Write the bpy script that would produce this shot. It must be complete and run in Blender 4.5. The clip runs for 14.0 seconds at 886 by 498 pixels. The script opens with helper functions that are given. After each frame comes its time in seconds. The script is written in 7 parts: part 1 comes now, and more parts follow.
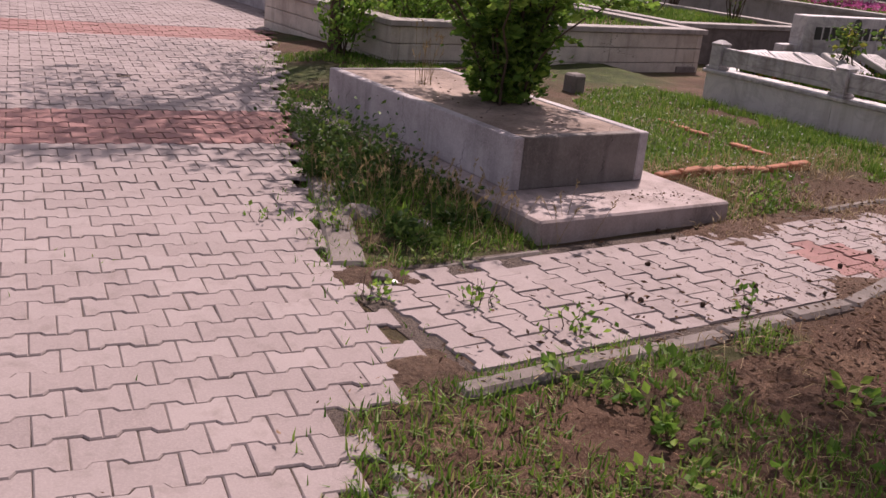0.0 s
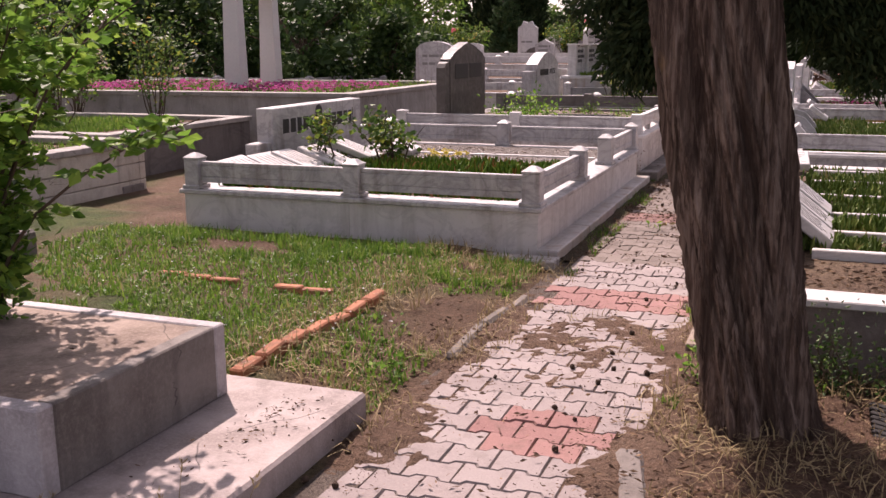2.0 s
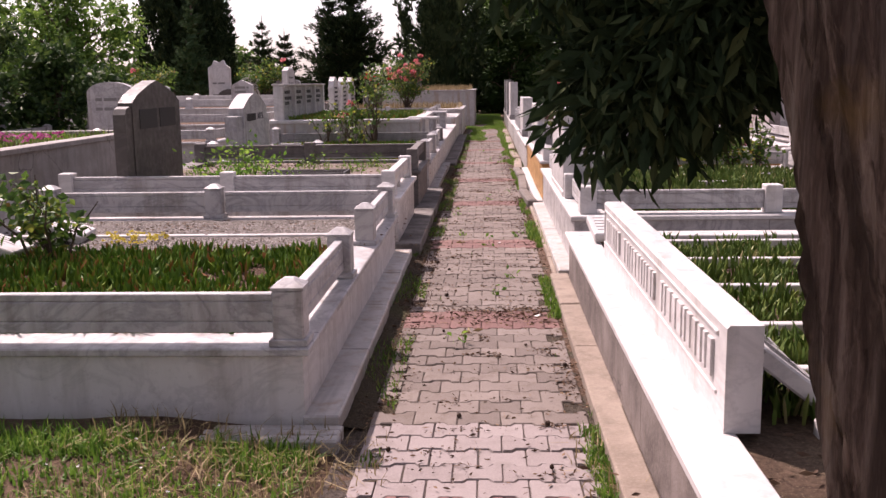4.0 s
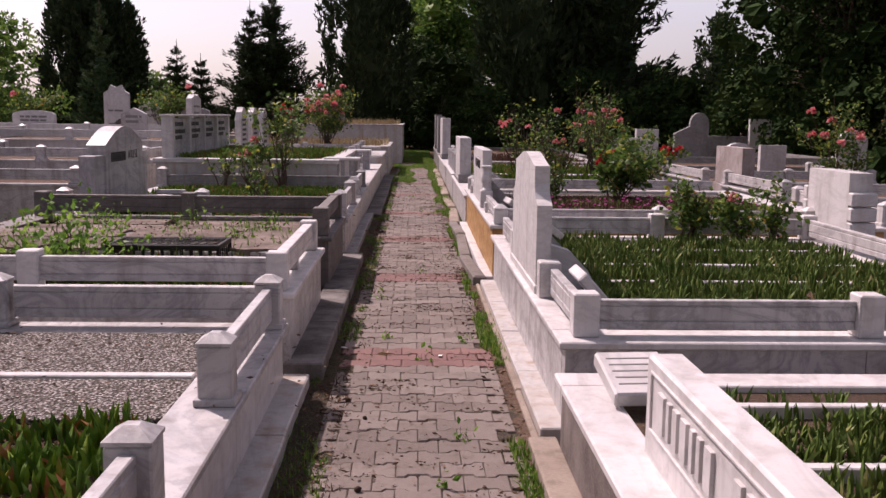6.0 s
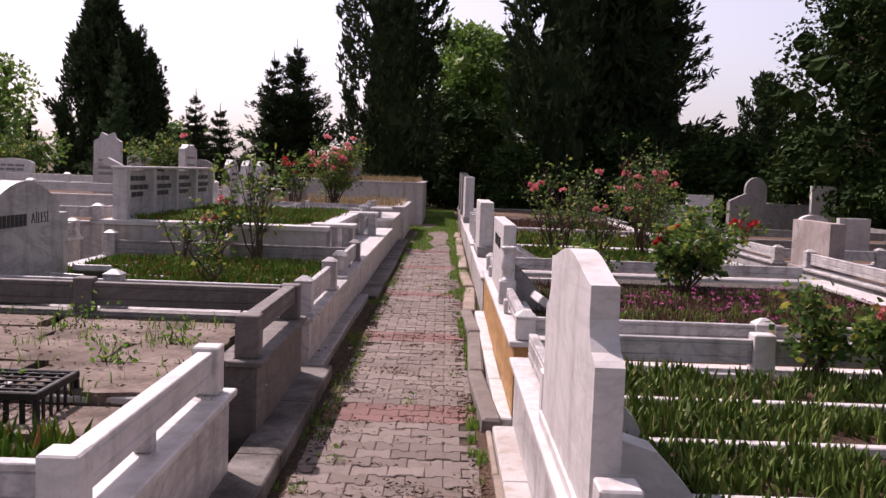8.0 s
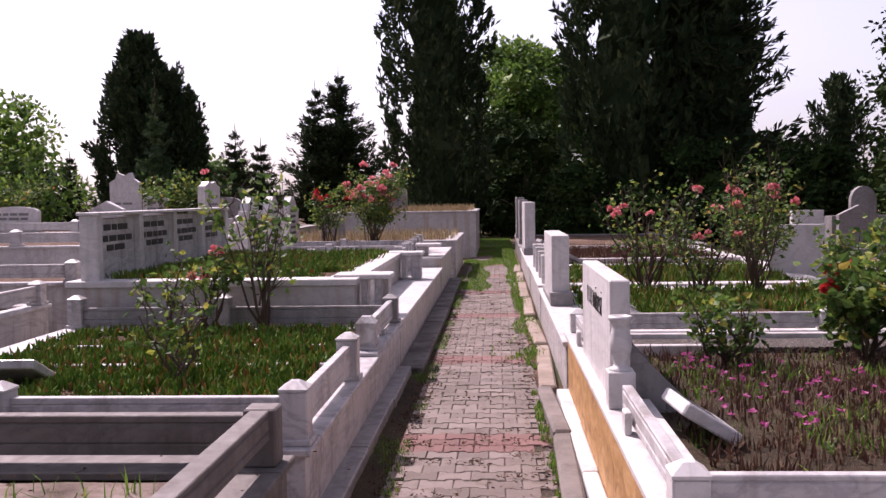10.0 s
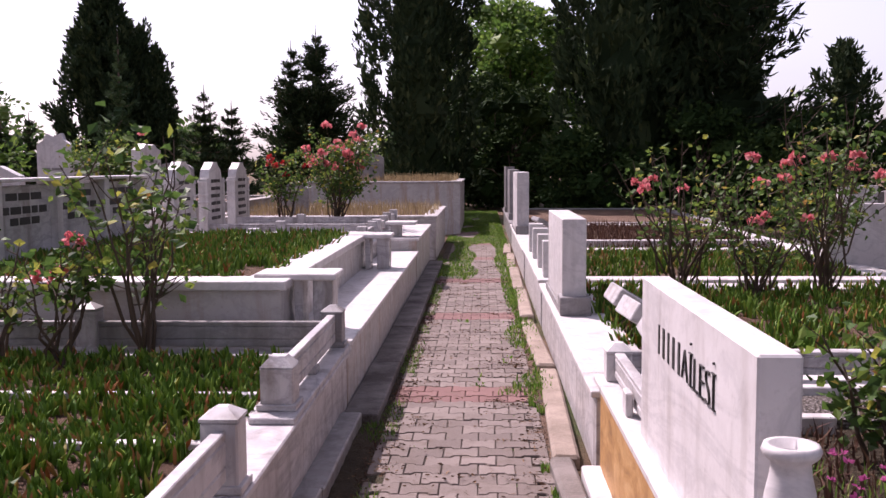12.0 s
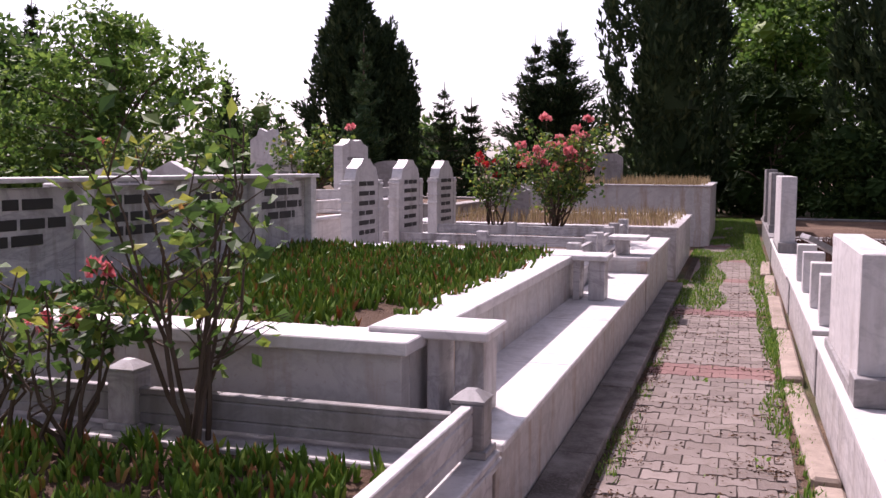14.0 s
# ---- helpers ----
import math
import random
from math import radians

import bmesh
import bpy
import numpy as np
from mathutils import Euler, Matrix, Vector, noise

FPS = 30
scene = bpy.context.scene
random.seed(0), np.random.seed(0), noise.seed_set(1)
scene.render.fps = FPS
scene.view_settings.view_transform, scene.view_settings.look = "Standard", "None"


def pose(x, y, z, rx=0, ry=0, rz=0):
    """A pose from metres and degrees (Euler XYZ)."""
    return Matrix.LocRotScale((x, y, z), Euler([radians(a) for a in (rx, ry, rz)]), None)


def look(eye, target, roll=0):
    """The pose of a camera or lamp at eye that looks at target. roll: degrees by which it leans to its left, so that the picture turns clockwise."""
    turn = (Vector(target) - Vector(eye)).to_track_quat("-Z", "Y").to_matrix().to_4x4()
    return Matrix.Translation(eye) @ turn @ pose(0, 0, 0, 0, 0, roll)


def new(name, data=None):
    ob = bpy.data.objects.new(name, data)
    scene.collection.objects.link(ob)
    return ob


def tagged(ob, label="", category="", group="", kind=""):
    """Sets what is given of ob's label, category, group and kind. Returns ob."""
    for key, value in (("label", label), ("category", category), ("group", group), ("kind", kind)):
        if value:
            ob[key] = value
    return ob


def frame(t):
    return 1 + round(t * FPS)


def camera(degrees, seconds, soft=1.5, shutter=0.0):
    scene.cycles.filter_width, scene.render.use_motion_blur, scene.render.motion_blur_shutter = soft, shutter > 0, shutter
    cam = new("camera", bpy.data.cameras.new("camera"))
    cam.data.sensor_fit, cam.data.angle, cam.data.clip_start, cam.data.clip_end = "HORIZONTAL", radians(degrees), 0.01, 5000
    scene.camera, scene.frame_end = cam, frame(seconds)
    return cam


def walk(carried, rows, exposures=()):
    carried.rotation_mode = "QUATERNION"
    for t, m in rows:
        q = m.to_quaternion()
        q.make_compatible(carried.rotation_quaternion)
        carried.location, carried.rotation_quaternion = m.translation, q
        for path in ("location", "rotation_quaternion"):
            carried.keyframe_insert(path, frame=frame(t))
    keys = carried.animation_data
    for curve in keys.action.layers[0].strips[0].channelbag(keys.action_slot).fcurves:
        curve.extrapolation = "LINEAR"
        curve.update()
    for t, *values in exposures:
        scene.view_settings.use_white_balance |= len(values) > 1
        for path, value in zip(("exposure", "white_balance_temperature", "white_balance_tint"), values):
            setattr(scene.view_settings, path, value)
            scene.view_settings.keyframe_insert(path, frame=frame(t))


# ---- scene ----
cam = camera(49.6, 14.0)
PATH = [
    (0, (2.897, -3.416, 1.464), (1.333, -2.346, 0.824), 5.6),
    (0.5, (2.43, -3.346, 1.432), (1.046, -2.001, 0.908), 0.2),
    (1, (1.909, -3.116, 1.447), (0.757, -1.542, 1.002), 0.1),
    (1.5, (1.422, -2.827, 1.465), (0.536, -1.078, 1.07), 0.5),
    (2, (0.997, -2.372, 1.484), (0.298, -0.546, 1.065), -0.4),
    (2.5, (0.65, -1.868, 1.463), (0.253, 0.052, 1.069), 0.8),
    (3, (0.38, -1.23, 1.44), (0.185, 0.725, 1.068), -0.8),
    (3.2, (0.299, -0.944, 1.452), (0.121, 1.019, 1.113), -1.2),
    (5.3, (-0.119, 1.909, 1.406), (-0.095, 3.876, 1.044), 1.2),
    (5.5, (-0.1, 2.196, 1.442), (-0.106, 4.16, 1.066), 0.8),
    (6, (-0.026, 2.897, 1.484), (0.037, 4.877, 1.209), 0.7),
    (6.5, (0.14, 3.577, 1.496), (0.301, 5.561, 1.301), 0.2),
    (7, (0.192, 4.338, 1.498), (0.335, 6.325, 1.315), 2.5),
    (7.5, (0.242, 4.977, 1.5), (0.37, 6.968, 1.357), 2.3),
    (8, (0.246, 5.714, 1.522), (0.246, 7.708, 1.362), 2.0),
    (8.5, (0.214, 6.335, 1.541), (0.157, 8.329, 1.404), 1.1),
    (8.7, (0.225, 6.625, 1.518), (0.161, 8.62, 1.384), 0.7),
    (10.8, (0.138, 9.581, 1.567), (0.016, 11.575, 1.47), -1.3),
    (11, (0.138, 9.865, 1.548), (0.06, 11.861, 1.441), -1.2),
    (11.5, (0.131, 10.522, 1.537), (0.055, 12.517, 1.414), -0.7),
    (12, (0.121, 11.165, 1.538), (0.039, 13.156, 1.366), -0.3),
    (12.5, (0.148, 11.765, 1.554), (-0.094, 13.744, 1.395), 1.9),
    (13, (0.131, 12.411, 1.533), (-0.23, 14.373, 1.387), 2.2),
    (13.5, (0.153, 12.981, 1.52), (-0.252, 14.933, 1.365), 1.0),
    (14, (0.154, 13.473, 1.538), (-0.432, 15.377, 1.366), 0.4),
]
walk(cam, [(t, look(e, g, r)) for t, e, g, r in PATH], exposures=((0.0, 0.36, 6800, 34), (1.0, 0.50, 6800, 34), (2.0, 0.78, 6900, 32), (2.6, 0.95, 6900, 31), (3.2, 0.94, 6800, 31), (5.3, 0.22, 6650, 36), (6.5, 0.22, 6550, 32), (8.7, 0.52, 6450, 34), (11.0, 0.63, 6250, 37), (14.0, 0.75, 6250, 36)))

# ---------------------------------------------------------------- light
SUN_TO = Vector((-0.42, 0.47, 0.77)).normalized()
world = bpy.data.worlds.new("world")
scene.world = world
world.use_nodes = True
wn = world.node_tree
sky = wn.nodes.new("ShaderNodeTexSky")
sky.sky_type = "NISHITA"
sky.sun_disc = False
sky.sun_elevation = math.asin(SUN_TO.z)
sky.sun_rotation = math.atan2(SUN_TO.x, SUN_TO.y)
sky.air_density, sky.dust_density, sky.ozone_density = 1.0, 2.2, 1.0
wbg = wn.nodes["Background"]
wbg.inputs[1].default_value = 0.12
haze = wn.nodes.new("ShaderNodeHueSaturation")
haze.inputs["Saturation"].default_value = 0.46
wn.links.new(sky.outputs[0], haze.inputs["Color"])
wn.links.new(haze.outputs[0], wbg.inputs[0])
sun_data = bpy.data.lights.new("sun", "SUN")
sun_data.energy, sun_data.angle, sun_data.color = 5.0, radians(0.6), (1.0, 0.93, 0.84)
sun = new("sun", sun_data)
sun.matrix_world = look(SUN_TO * 50, (0, 0, 0))

# ---------------------------------------------------------------- materials
class Mat:
    """A node material under construction."""

    def __init__(self, name, rough=0.6, spec=0.4):
        self.m = bpy.data.materials.new(name)
        self.m.use_nodes = True
        self.t = self.m.node_tree
        self.bsdf = self.t.nodes["Principled BSDF"]
        self.bsdf.inputs["Roughness"].default_value = rough
        self.bsdf.inputs["Specular IOR Level"].default_value = spec
        tc = self.t.nodes.new("ShaderNodeTexCoord")
        self.pos = self.t.nodes.new("ShaderNodeNewGeometry").outputs["Position"]
        self.obj = tc.outputs["Object"]

    def link(self, a, b):
        self.t.links.new(a, b)

    def noise(self, scale, detail=4.0, rough=0.55, vec=None, stretch=None, distort=0.0):
        n = self.t.nodes.new("ShaderNodeTexNoise")
        n.inputs["Scale"].default_value, n.inputs["Detail"].default_value = scale, detail
        n.inputs["Roughness"].default_value, n.inputs["Distortion"].default_value = rough, distort
        v = self.pos if vec is None else vec
        if stretch:
            mp = self.t.nodes.new("ShaderNodeMapping")
            mp.inputs["Scale"].default_value = stretch
            self.link(v, mp.inputs[0])
            v = mp.outputs[0]
        self.link(v, n.inputs["Vector"])
        return n.outputs["Fac"]

    def voronoi(self, scale, feature="F1", vec=None):
        n = self.t.nodes.new("ShaderNodeTexVoronoi")
        n.feature = feature
        n.inputs["Scale"].default_value = scale
        self.link(self.pos if vec is None else vec, n.inputs["Vector"])
        return n.outputs["Distance"], n.outputs["Color"] if feature != "DISTANCE_TO_EDGE" else None

    def ramp(self, fac, stops):
        r = self.t.nodes.new("ShaderNodeValToRGB")
        el = r.color_ramp.elements
        while len(el) < len(stops):
            el.new(0.5)
        for e, (p, c) in zip(el, stops):
            e.position = p
            e.color = (*c, 1.0) if len(c) == 3 else c
        self.link(fac, r.inputs[0])
        return r.outputs[0]

    def mix(self, fac, a, b, mode="MIX"):
        n = self.t.nodes.new("ShaderNodeMix")
        n.data_type, n.blend_type = "RGBA", mode
        for sock, v in ((n.inputs[0], fac), (n.inputs[6], a), (n.inputs[7], b)):
            if isinstance(v, (int, float)):
                sock.default_value = v
            elif isinstance(v, tuple):
                sock.default_value = (*v, 1.0)
            else:
                self.link(v, sock)
        return n.outputs[2]

    def math(self, op, a, b=0.0):
        n = self.t.nodes.new("ShaderNodeMath")
        n.operation = op
        for sock, v in ((n.inputs[0], a), (n.inputs[1], b)):
            if isinstance(v, (int, float)):
                sock.default_value = v
            else:
                self.link(v, sock)
        return n.outputs[0]

    def piece_random(self):
        oi = self.t.nodes.new("ShaderNodeObjectInfo").outputs["Random"]
        isl = self.t.nodes.new("ShaderNodeNewGeometry").outputs["Random Per Island"]
        return self.math("FRACT", self.math("ADD", oi, isl))

    def color(self, c):
        if isinstance(c, tuple):
            self.bsdf.inputs["Base Color"].default_value = (*c, 1.0)
        else:
            self.link(c, self.bsdf.inputs["Base Color"])
        return self

    def rough(self, r):
        self.link(r, self.bsdf.inputs["Roughness"])
        return self

    def bump(self, height, strength=0.3, distance=0.01):
        b = self.t.nodes.new("ShaderNodeBump")
        b.inputs["Strength"].default_value, b.inputs["Distance"].default_value = strength, distance
        self.link(height, b.inputs["Height"])
        self.link(b.outputs[0], self.bsdf.inputs["Normal"])
        return self

    def leafy(self, color, glow=0.35):
        """Light shining through a thin leaf."""
        tr = self.t.nodes.new("ShaderNodeBsdfTranslucent")
        if isinstance(color, tuple):
            tr.inputs[0].default_value = (*color, 1.0)
        else:
            self.link(color, tr.inputs[0])
        mx = self.t.nodes.new("ShaderNodeMixShader")
        mx.inputs[0].default_value = glow
        self.link(self.bsdf.outputs[0], mx.inputs[1])
        self.link(tr.outputs[0], mx.inputs[2])
        self.link(mx.outputs[0], self.t.nodes["Material Output"].inputs[0])
        return self


def marble(name, base, vein, vein_amt=0.5, stain=(0.30, 0.25, 0.18), stain_amt=0.35, rough=0.38):
    m = Mat(name, rough, 0.45)
    v = m.noise(2.2, 8.0, 0.62, stretch=(1.0, 0.45, 1.6), distort=1.6)
    veins = m.ramp(v, [(0.44, (0, 0, 0)), (0.5, (1, 1, 1)), (0.56, (0, 0, 0))])
    cloud = m.ramp(m.noise(5.0, 5.0), [(0.35, (0, 0, 0)), (0.7, (1, 1, 1))])
    c = m.mix(m.math("MULTIPLY", veins, vein_amt), base, vein)
    c = m.mix(m.math("MULTIPLY", cloud, 0.25), c, tuple(0.82 * x for x in base))
    run = m.ramp(m.noise(7.0, 6.0, 0.6, stretch=(1.0, 1.0, 0.16)), [(0.50, (0, 0, 0)), (0.70, (1, 1, 1))])
    c = m.mix(m.math("MULTIPLY", run, stain_amt), c, stain)
    grime = m.ramp(m.noise(38.0, 6.0, 0.7), [(0.56, (0, 0, 0)), (0.74, (1, 1, 1))])
    c = m.mix(m.math("MULTIPLY", grime, stain_amt * 0.6), c, tuple(0.5 * x for x in stain))
    film = m.ramp(m.noise(1.1, 6.0, 0.7, distort=0.6), [(0.40, (0, 0, 0)), (0.66, (1, 1, 1))])
    c = m.mix(m.math("MULTIPLY", film, stain_amt * 0.7), c, tuple(0.55 * a + 0.18 * b for a, b in zip(base, stain)))
    m.color(c).rough(m.ramp(m.noise(16.0), [(0.3, (rough - 0.08,) * 3), (0.7, (rough + 0.2,) * 3)]))
    m.bump(m.noise(55.0, 5.0), 0.12, 0.004)
    return m.m


M_MARBLE = marble("white_marble", (0.48, 0.455, 0.448), (0.21, 0.20, 0.208), 0.68, (0.14, 0.11, 0.085), 0.76)
M_MARBLE_CLEAN = marble("clean_marble", (0.57, 0.54, 0.525), (0.32, 0.305, 0.305), 0.42, (0.19, 0.15, 0.115), 0.42)
M_MARBLE_GREY = marble("grey_marble", (0.255, 0.24, 0.235), (0.13, 0.12, 0.118), 0.6, (0.085, 0.068, 0.053), 0.65)
M_MARBLE_STAINED = marble("stained_marble", (0.45, 0.425, 0.405), (0.25, 0.24, 0.235), 0.45, (0.26, 0.155, 0.075), 0.75)
M_TERRAZZO = marble("brown_terrazzo", (0.15, 0.13, 0.12), (0.075, 0.062, 0.055), 0.6, (0.05, 0.04, 0.033), 0.6, 0.7)
M_GRANITE = marble("dark_granite", (0.075, 0.062, 0.054), (0.13, 0.11, 0.098), 0.5, (0.03, 0.024, 0.02), 0.5, 0.5)


def concrete(name, base, dark, amount=0.6, crack=True):
    m = Mat(name, 0.88, 0.25)
    a = m.noise(3.0, 8.0, 0.65)
    c = m.mix(m.math("MULTIPLY", m.ramp(a, [(0.38, (1, 1, 1)), (0.66, (0, 0, 0))]), amount), base, dark)
    g = m.noise(70.0, 4.0, 0.7)
    c = m.mix(m.math("MULTIPLY", m.ramp(g, [(0.45, (0, 0, 0)), (0.72, (1, 1, 1))]), 0.4), c, tuple(1.25 * x for x in base))
    run = m.ramp(m.noise(9.0, 6.0, 0.6, stretch=(1.0, 1.0, 0.14)), [(0.52, (0, 0, 0)), (0.75, (1, 1, 1))])
    c = m.mix(m.math("MULTIPLY", run, 0.5), c, tuple(0.55 * x for x in dark))
    h = g
    if crack:
        d, _ = m.voronoi(1.7, "DISTANCE_TO_EDGE", m.mix(0.12, m.pos, m.t.nodes.new("ShaderNodeTexNoise").outputs["Color"]))
        line = m.ramp(d, [(0.0, (1, 1, 1)), (0.006, (0, 0, 0))])
        part_of = m.ramp(m.noise(1.3, 2.0), [(0.52, (0, 0, 0)), (0.56, (1, 1, 1))])
        line = m.math("MULTIPLY", line, part_of)
        c = m.mix(m.math("MULTIPLY", line, 0.8), c, (0.03, 0.026, 0.022))
    m.color(c).bump(h, 0.5, 0.006)
    return m.m


M_CONCRETE = concrete("weathered_concrete", (0.22, 0.195, 0.18), (0.10, 0.085, 0.076), 0.85)
M_TOMB_SIDE = concrete("swirled_grey_render", (0.46, 0.425, 0.43), (0.235, 0.21, 0.21), 0.9)
M_CONCRETE_PINK = concrete("worn_tomb_slab", (0.36, 0.305, 0.29), (0.19, 0.152, 0.138), 0.85)
M_TOMB_TOP = concrete("earthen_tomb_top", (0.31, 0.24, 0.20), (0.125, 0.09, 0.07), 0.95)
M_PLASTER = concrete("old_plaster_wall", (0.33, 0.305, 0.285), (0.17, 0.155, 0.14), 0.7)
M_KERB = concrete("kerb_concrete", (0.19, 0.165, 0.15), (0.10, 0.085, 0.072), 0.8, False)
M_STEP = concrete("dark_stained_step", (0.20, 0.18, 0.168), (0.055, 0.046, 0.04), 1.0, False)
M_CREAM_WALL = concrete("cracked_cream_render", (0.50, 0.46, 0.40), (0.27, 0.24, 0.20), 0.7)
M_TAN_WALL = concrete("tan_rendered_wall", (0.28, 0.235, 0.195), (0.155, 0.12, 0.095), 0.6, False)
M_ROUGH_WALL = concrete("rough_cast_wall", (0.21, 0.175, 0.158), (0.085, 0.068, 0.06), 0.95)
M_TAN_KERB = concrete("tan_strip", (0.29, 0.235, 0.19), (0.14, 0.105, 0.08), 0.7, False)


def paver(name, lo, hi, soiling=0.45):
    m = Mat(name, 0.85, 0.25)
    r = m.piece_random()
    c = m.ramp(r, [(0.0, lo), (0.5, tuple((a + b) / 2 for a, b in zip(lo, hi))), (1.0, hi)])
    big = m.ramp(m.noise(1.3, 4.0), [(0.35, (0, 0, 0)), (0.7, (1, 1, 1))])
    c = m.mix(m.math("MULTIPLY", big, 0.35), c, tuple(0.62 * x for x in lo))
    sp = m.ramp(m.noise(120.0, 3.0, 0.7), [(0.42, (0, 0, 0)), (0.7, (1, 1, 1))])
    c = m.mix(m.math("MULTIPLY", sp, 0.35), c, tuple(min(1, 1.3 * x) for x in hi))
    dirt = m.ramp(m.noise(9.0, 7.0, 0.7), [(0.52, (0, 0, 0)), (0.68, (1, 1, 1))])
    c = m.mix(m.math("MULTIPLY", dirt, soiling), c, (0.10, 0.075, 0.056))
    m.color(c).bump(m.noise(160.0, 4.0, 0.7), 0.5, 0.003)
    return m.m


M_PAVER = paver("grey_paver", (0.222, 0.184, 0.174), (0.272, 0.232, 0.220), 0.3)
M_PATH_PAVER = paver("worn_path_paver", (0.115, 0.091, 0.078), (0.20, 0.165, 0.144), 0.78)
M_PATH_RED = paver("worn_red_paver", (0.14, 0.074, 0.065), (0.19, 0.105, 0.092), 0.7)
M_PAVER_RED = paver("red_paver", (0.205, 0.105, 0.095), (0.27, 0.148, 0.132))


def soil(name, a, b, c2, scale=1.0):
    m = Mat(name, 0.95, 0.15)
    n1 = m.noise(1.1 * scale, 7.0, 0.65)
    c = m.ramp(n1, [(0.32, a), (0.52, b), (0.70, c2)])
    f = m.noise(45.0 * scale, 6.0, 0.75)
    c = m.mix(m.math("MULTIPLY", m.ramp(f, [(0.40, (1, 1, 1)), (0.60, (0, 0, 0))]), 0.6), c, tuple(0.45 * x for x in a))
    spk = m.ramp(m.noise(150.0, 2.0), [(0.62, (0, 0, 0)), (0.70, (1, 1, 1))])
    c = m.mix(m.math("MULTIPLY", spk, 0.35), c, (0.42, 0.33, 0.22))
    m.color(c).bump(f, 0.9, 0.03)
    return m.m


M_SOIL = soil("brown_soil", (0.085, 0.055, 0.038), (0.135, 0.088, 0.060), (0.20, 0.145, 0.095))
M_DAMP_SOIL = soil("dark_mossy_soil", (0.045, 0.035, 0.022), (0.075, 0.055, 0.034), (0.085, 0.080, 0.035))
M_SOIL_DARK = soil("dark_crumbly_soil", (0.085, 0.050, 0.034), (0.14, 0.082, 0.055), (0.21, 0.132, 0.086), 1.3)
M_SOIL_DRY = soil("dry_littered_earth", (0.10, 0.062, 0.043), (0.155, 0.098, 0.068), (0.22, 0.152, 0.105))
M_BED = soil("bed_earth", (0.09, 0.05, 0.035), (0.13, 0.08, 0.05), (0.17, 0.11, 0.07), 1.6)
M_JOINT = soil("joint_sand", (0.075, 0.060, 0.045), (0.11, 0.088, 0.067), (0.09, 0.092, 0.045), 2.0)

M_JOINT_TAN = soil("filled_joint_sand", (0.115, 0.092, 0.078), (0.16, 0.128, 0.108), (0.20, 0.162, 0.136), 2.0)


def ground_material():
    m = Mat("earth_and_turf", 0.95, 0.15)
    n1 = m.noise(0.8, 7.0, 0.65)
    earth = m.ramp(n1, [(0.34, (0.085, 0.050, 0.034)), (0.52, (0.145, 0.090, 0.060)), (0.68, (0.22, 0.15, 0.098))])
    turf = m.ramp(m.noise(4.0, 6.0, 0.7), [(0.35, (0.035, 0.055, 0.016)), (0.6, (0.075, 0.105, 0.030)), (0.8, (0.16, 0.15, 0.06))])
    c = m.mix(m.ramp(m.noise(0.45, 5.0, 0.6), [(0.48, (0, 0, 0)), (0.62, (1, 1, 1))]), earth, turf)
    f = m.noise(45.0, 6.0, 0.75)
    c = m.mix(m.math("MULTIPLY", m.ramp(f, [(0.40, (1, 1, 1)), (0.60, (0, 0, 0))]), 0.6), c, (0.035, 0.025, 0.016))
    m.color(c).bump(f, 0.9, 0.03)
    return m.m


M_GROUND = ground_material()


def gravel_material(name, tone):
    m = Mat(name, 0.9, 0.2)
    d, col = m.voronoi(70.0)
    g = m.t.nodes.new("ShaderNodeRGBToBW")
    m.link(col, g.inputs[0])
    c = m.ramp(g.outputs[0], [(0.2, tuple(tone * q for q in (0.22, 0.185, 0.165))), (0.5, tuple(tone * q for q in (0.38, 0.33, 0.305))), (0.8, tuple(tone * q for q in (0.56, 0.51, 0.48)))])
    c = m.mix(m.ramp(d, [(0.25, (0, 0, 0)), (0.6, (1, 1, 1))]), c, (0.06, 0.05, 0.04))
    m.color(c).bump(m.math("SUBTRACT", 1.0, d), 1.0, 0.02)
    return m.m


M_GRAVEL = gravel_material("pale_gravel", 1.0)
M_GRAVEL_GREY = gravel_material("grey_gravel", 0.55)


def flagstone_material():
    m = Mat("cracked_screed", 0.9, 0.2)
    c = m.ramp(m.noise(2.5, 7.0, 0.65), [(0.36, (0.07, 0.05, 0.038)), (0.50, (0.155, 0.118, 0.096)), (0.68, (0.25, 0.20, 0.172))])
    sp = m.ramp(m.noise(26.0, 7.0, 0.7), [(0.48, (0, 0, 0)), (0.64, (1, 1, 1))])
    c = m.mix(m.math("MULTIPLY", sp, 0.6), c, (0.075, 0.052, 0.04))
    m.color(c).bump(m.noise(50.0, 5.0), 0.6, 0.008)
    return m.m


M_SCREED = flagstone_material()


def bark_material():
    m = Mat("fibrous_bark", 0.92, 0.15)
    fibre = m.noise(34.0, 8.0, 0.68, stretch=(1.0, 1.0, 0.055), distort=0.5)
    plate = m.noise(11.0, 6.0, 0.6, stretch=(1.0, 1.0, 0.10), distort=0.6)
    c = m.ramp(fibre, [(0.34, (0.030, 0.019, 0.014)), (0.47, (0.105, 0.069, 0.052)), (0.58, (0.225, 0.162, 0.126)), (0.74, (0.34, 0.27, 0.222))])
    c = m.mix(m.ramp(plate, [(0.40, (0.75, 0.75, 0.75)), (0.52, (0, 0, 0))]), c, (0.045, 0.030, 0.023))
    li = m.ramp(m.noise(3.0, 5.0), [(0.62, (0, 0, 0)), (0.72, (1, 1, 1))])
    c = m.mix(m.math("MULTIPLY", li, 0.5), c, (0.26, 0.15, 0.045))
    m.color(c).bump(m.math("ADD", fibre, plate), 1.0, 0.025)
    return m.m


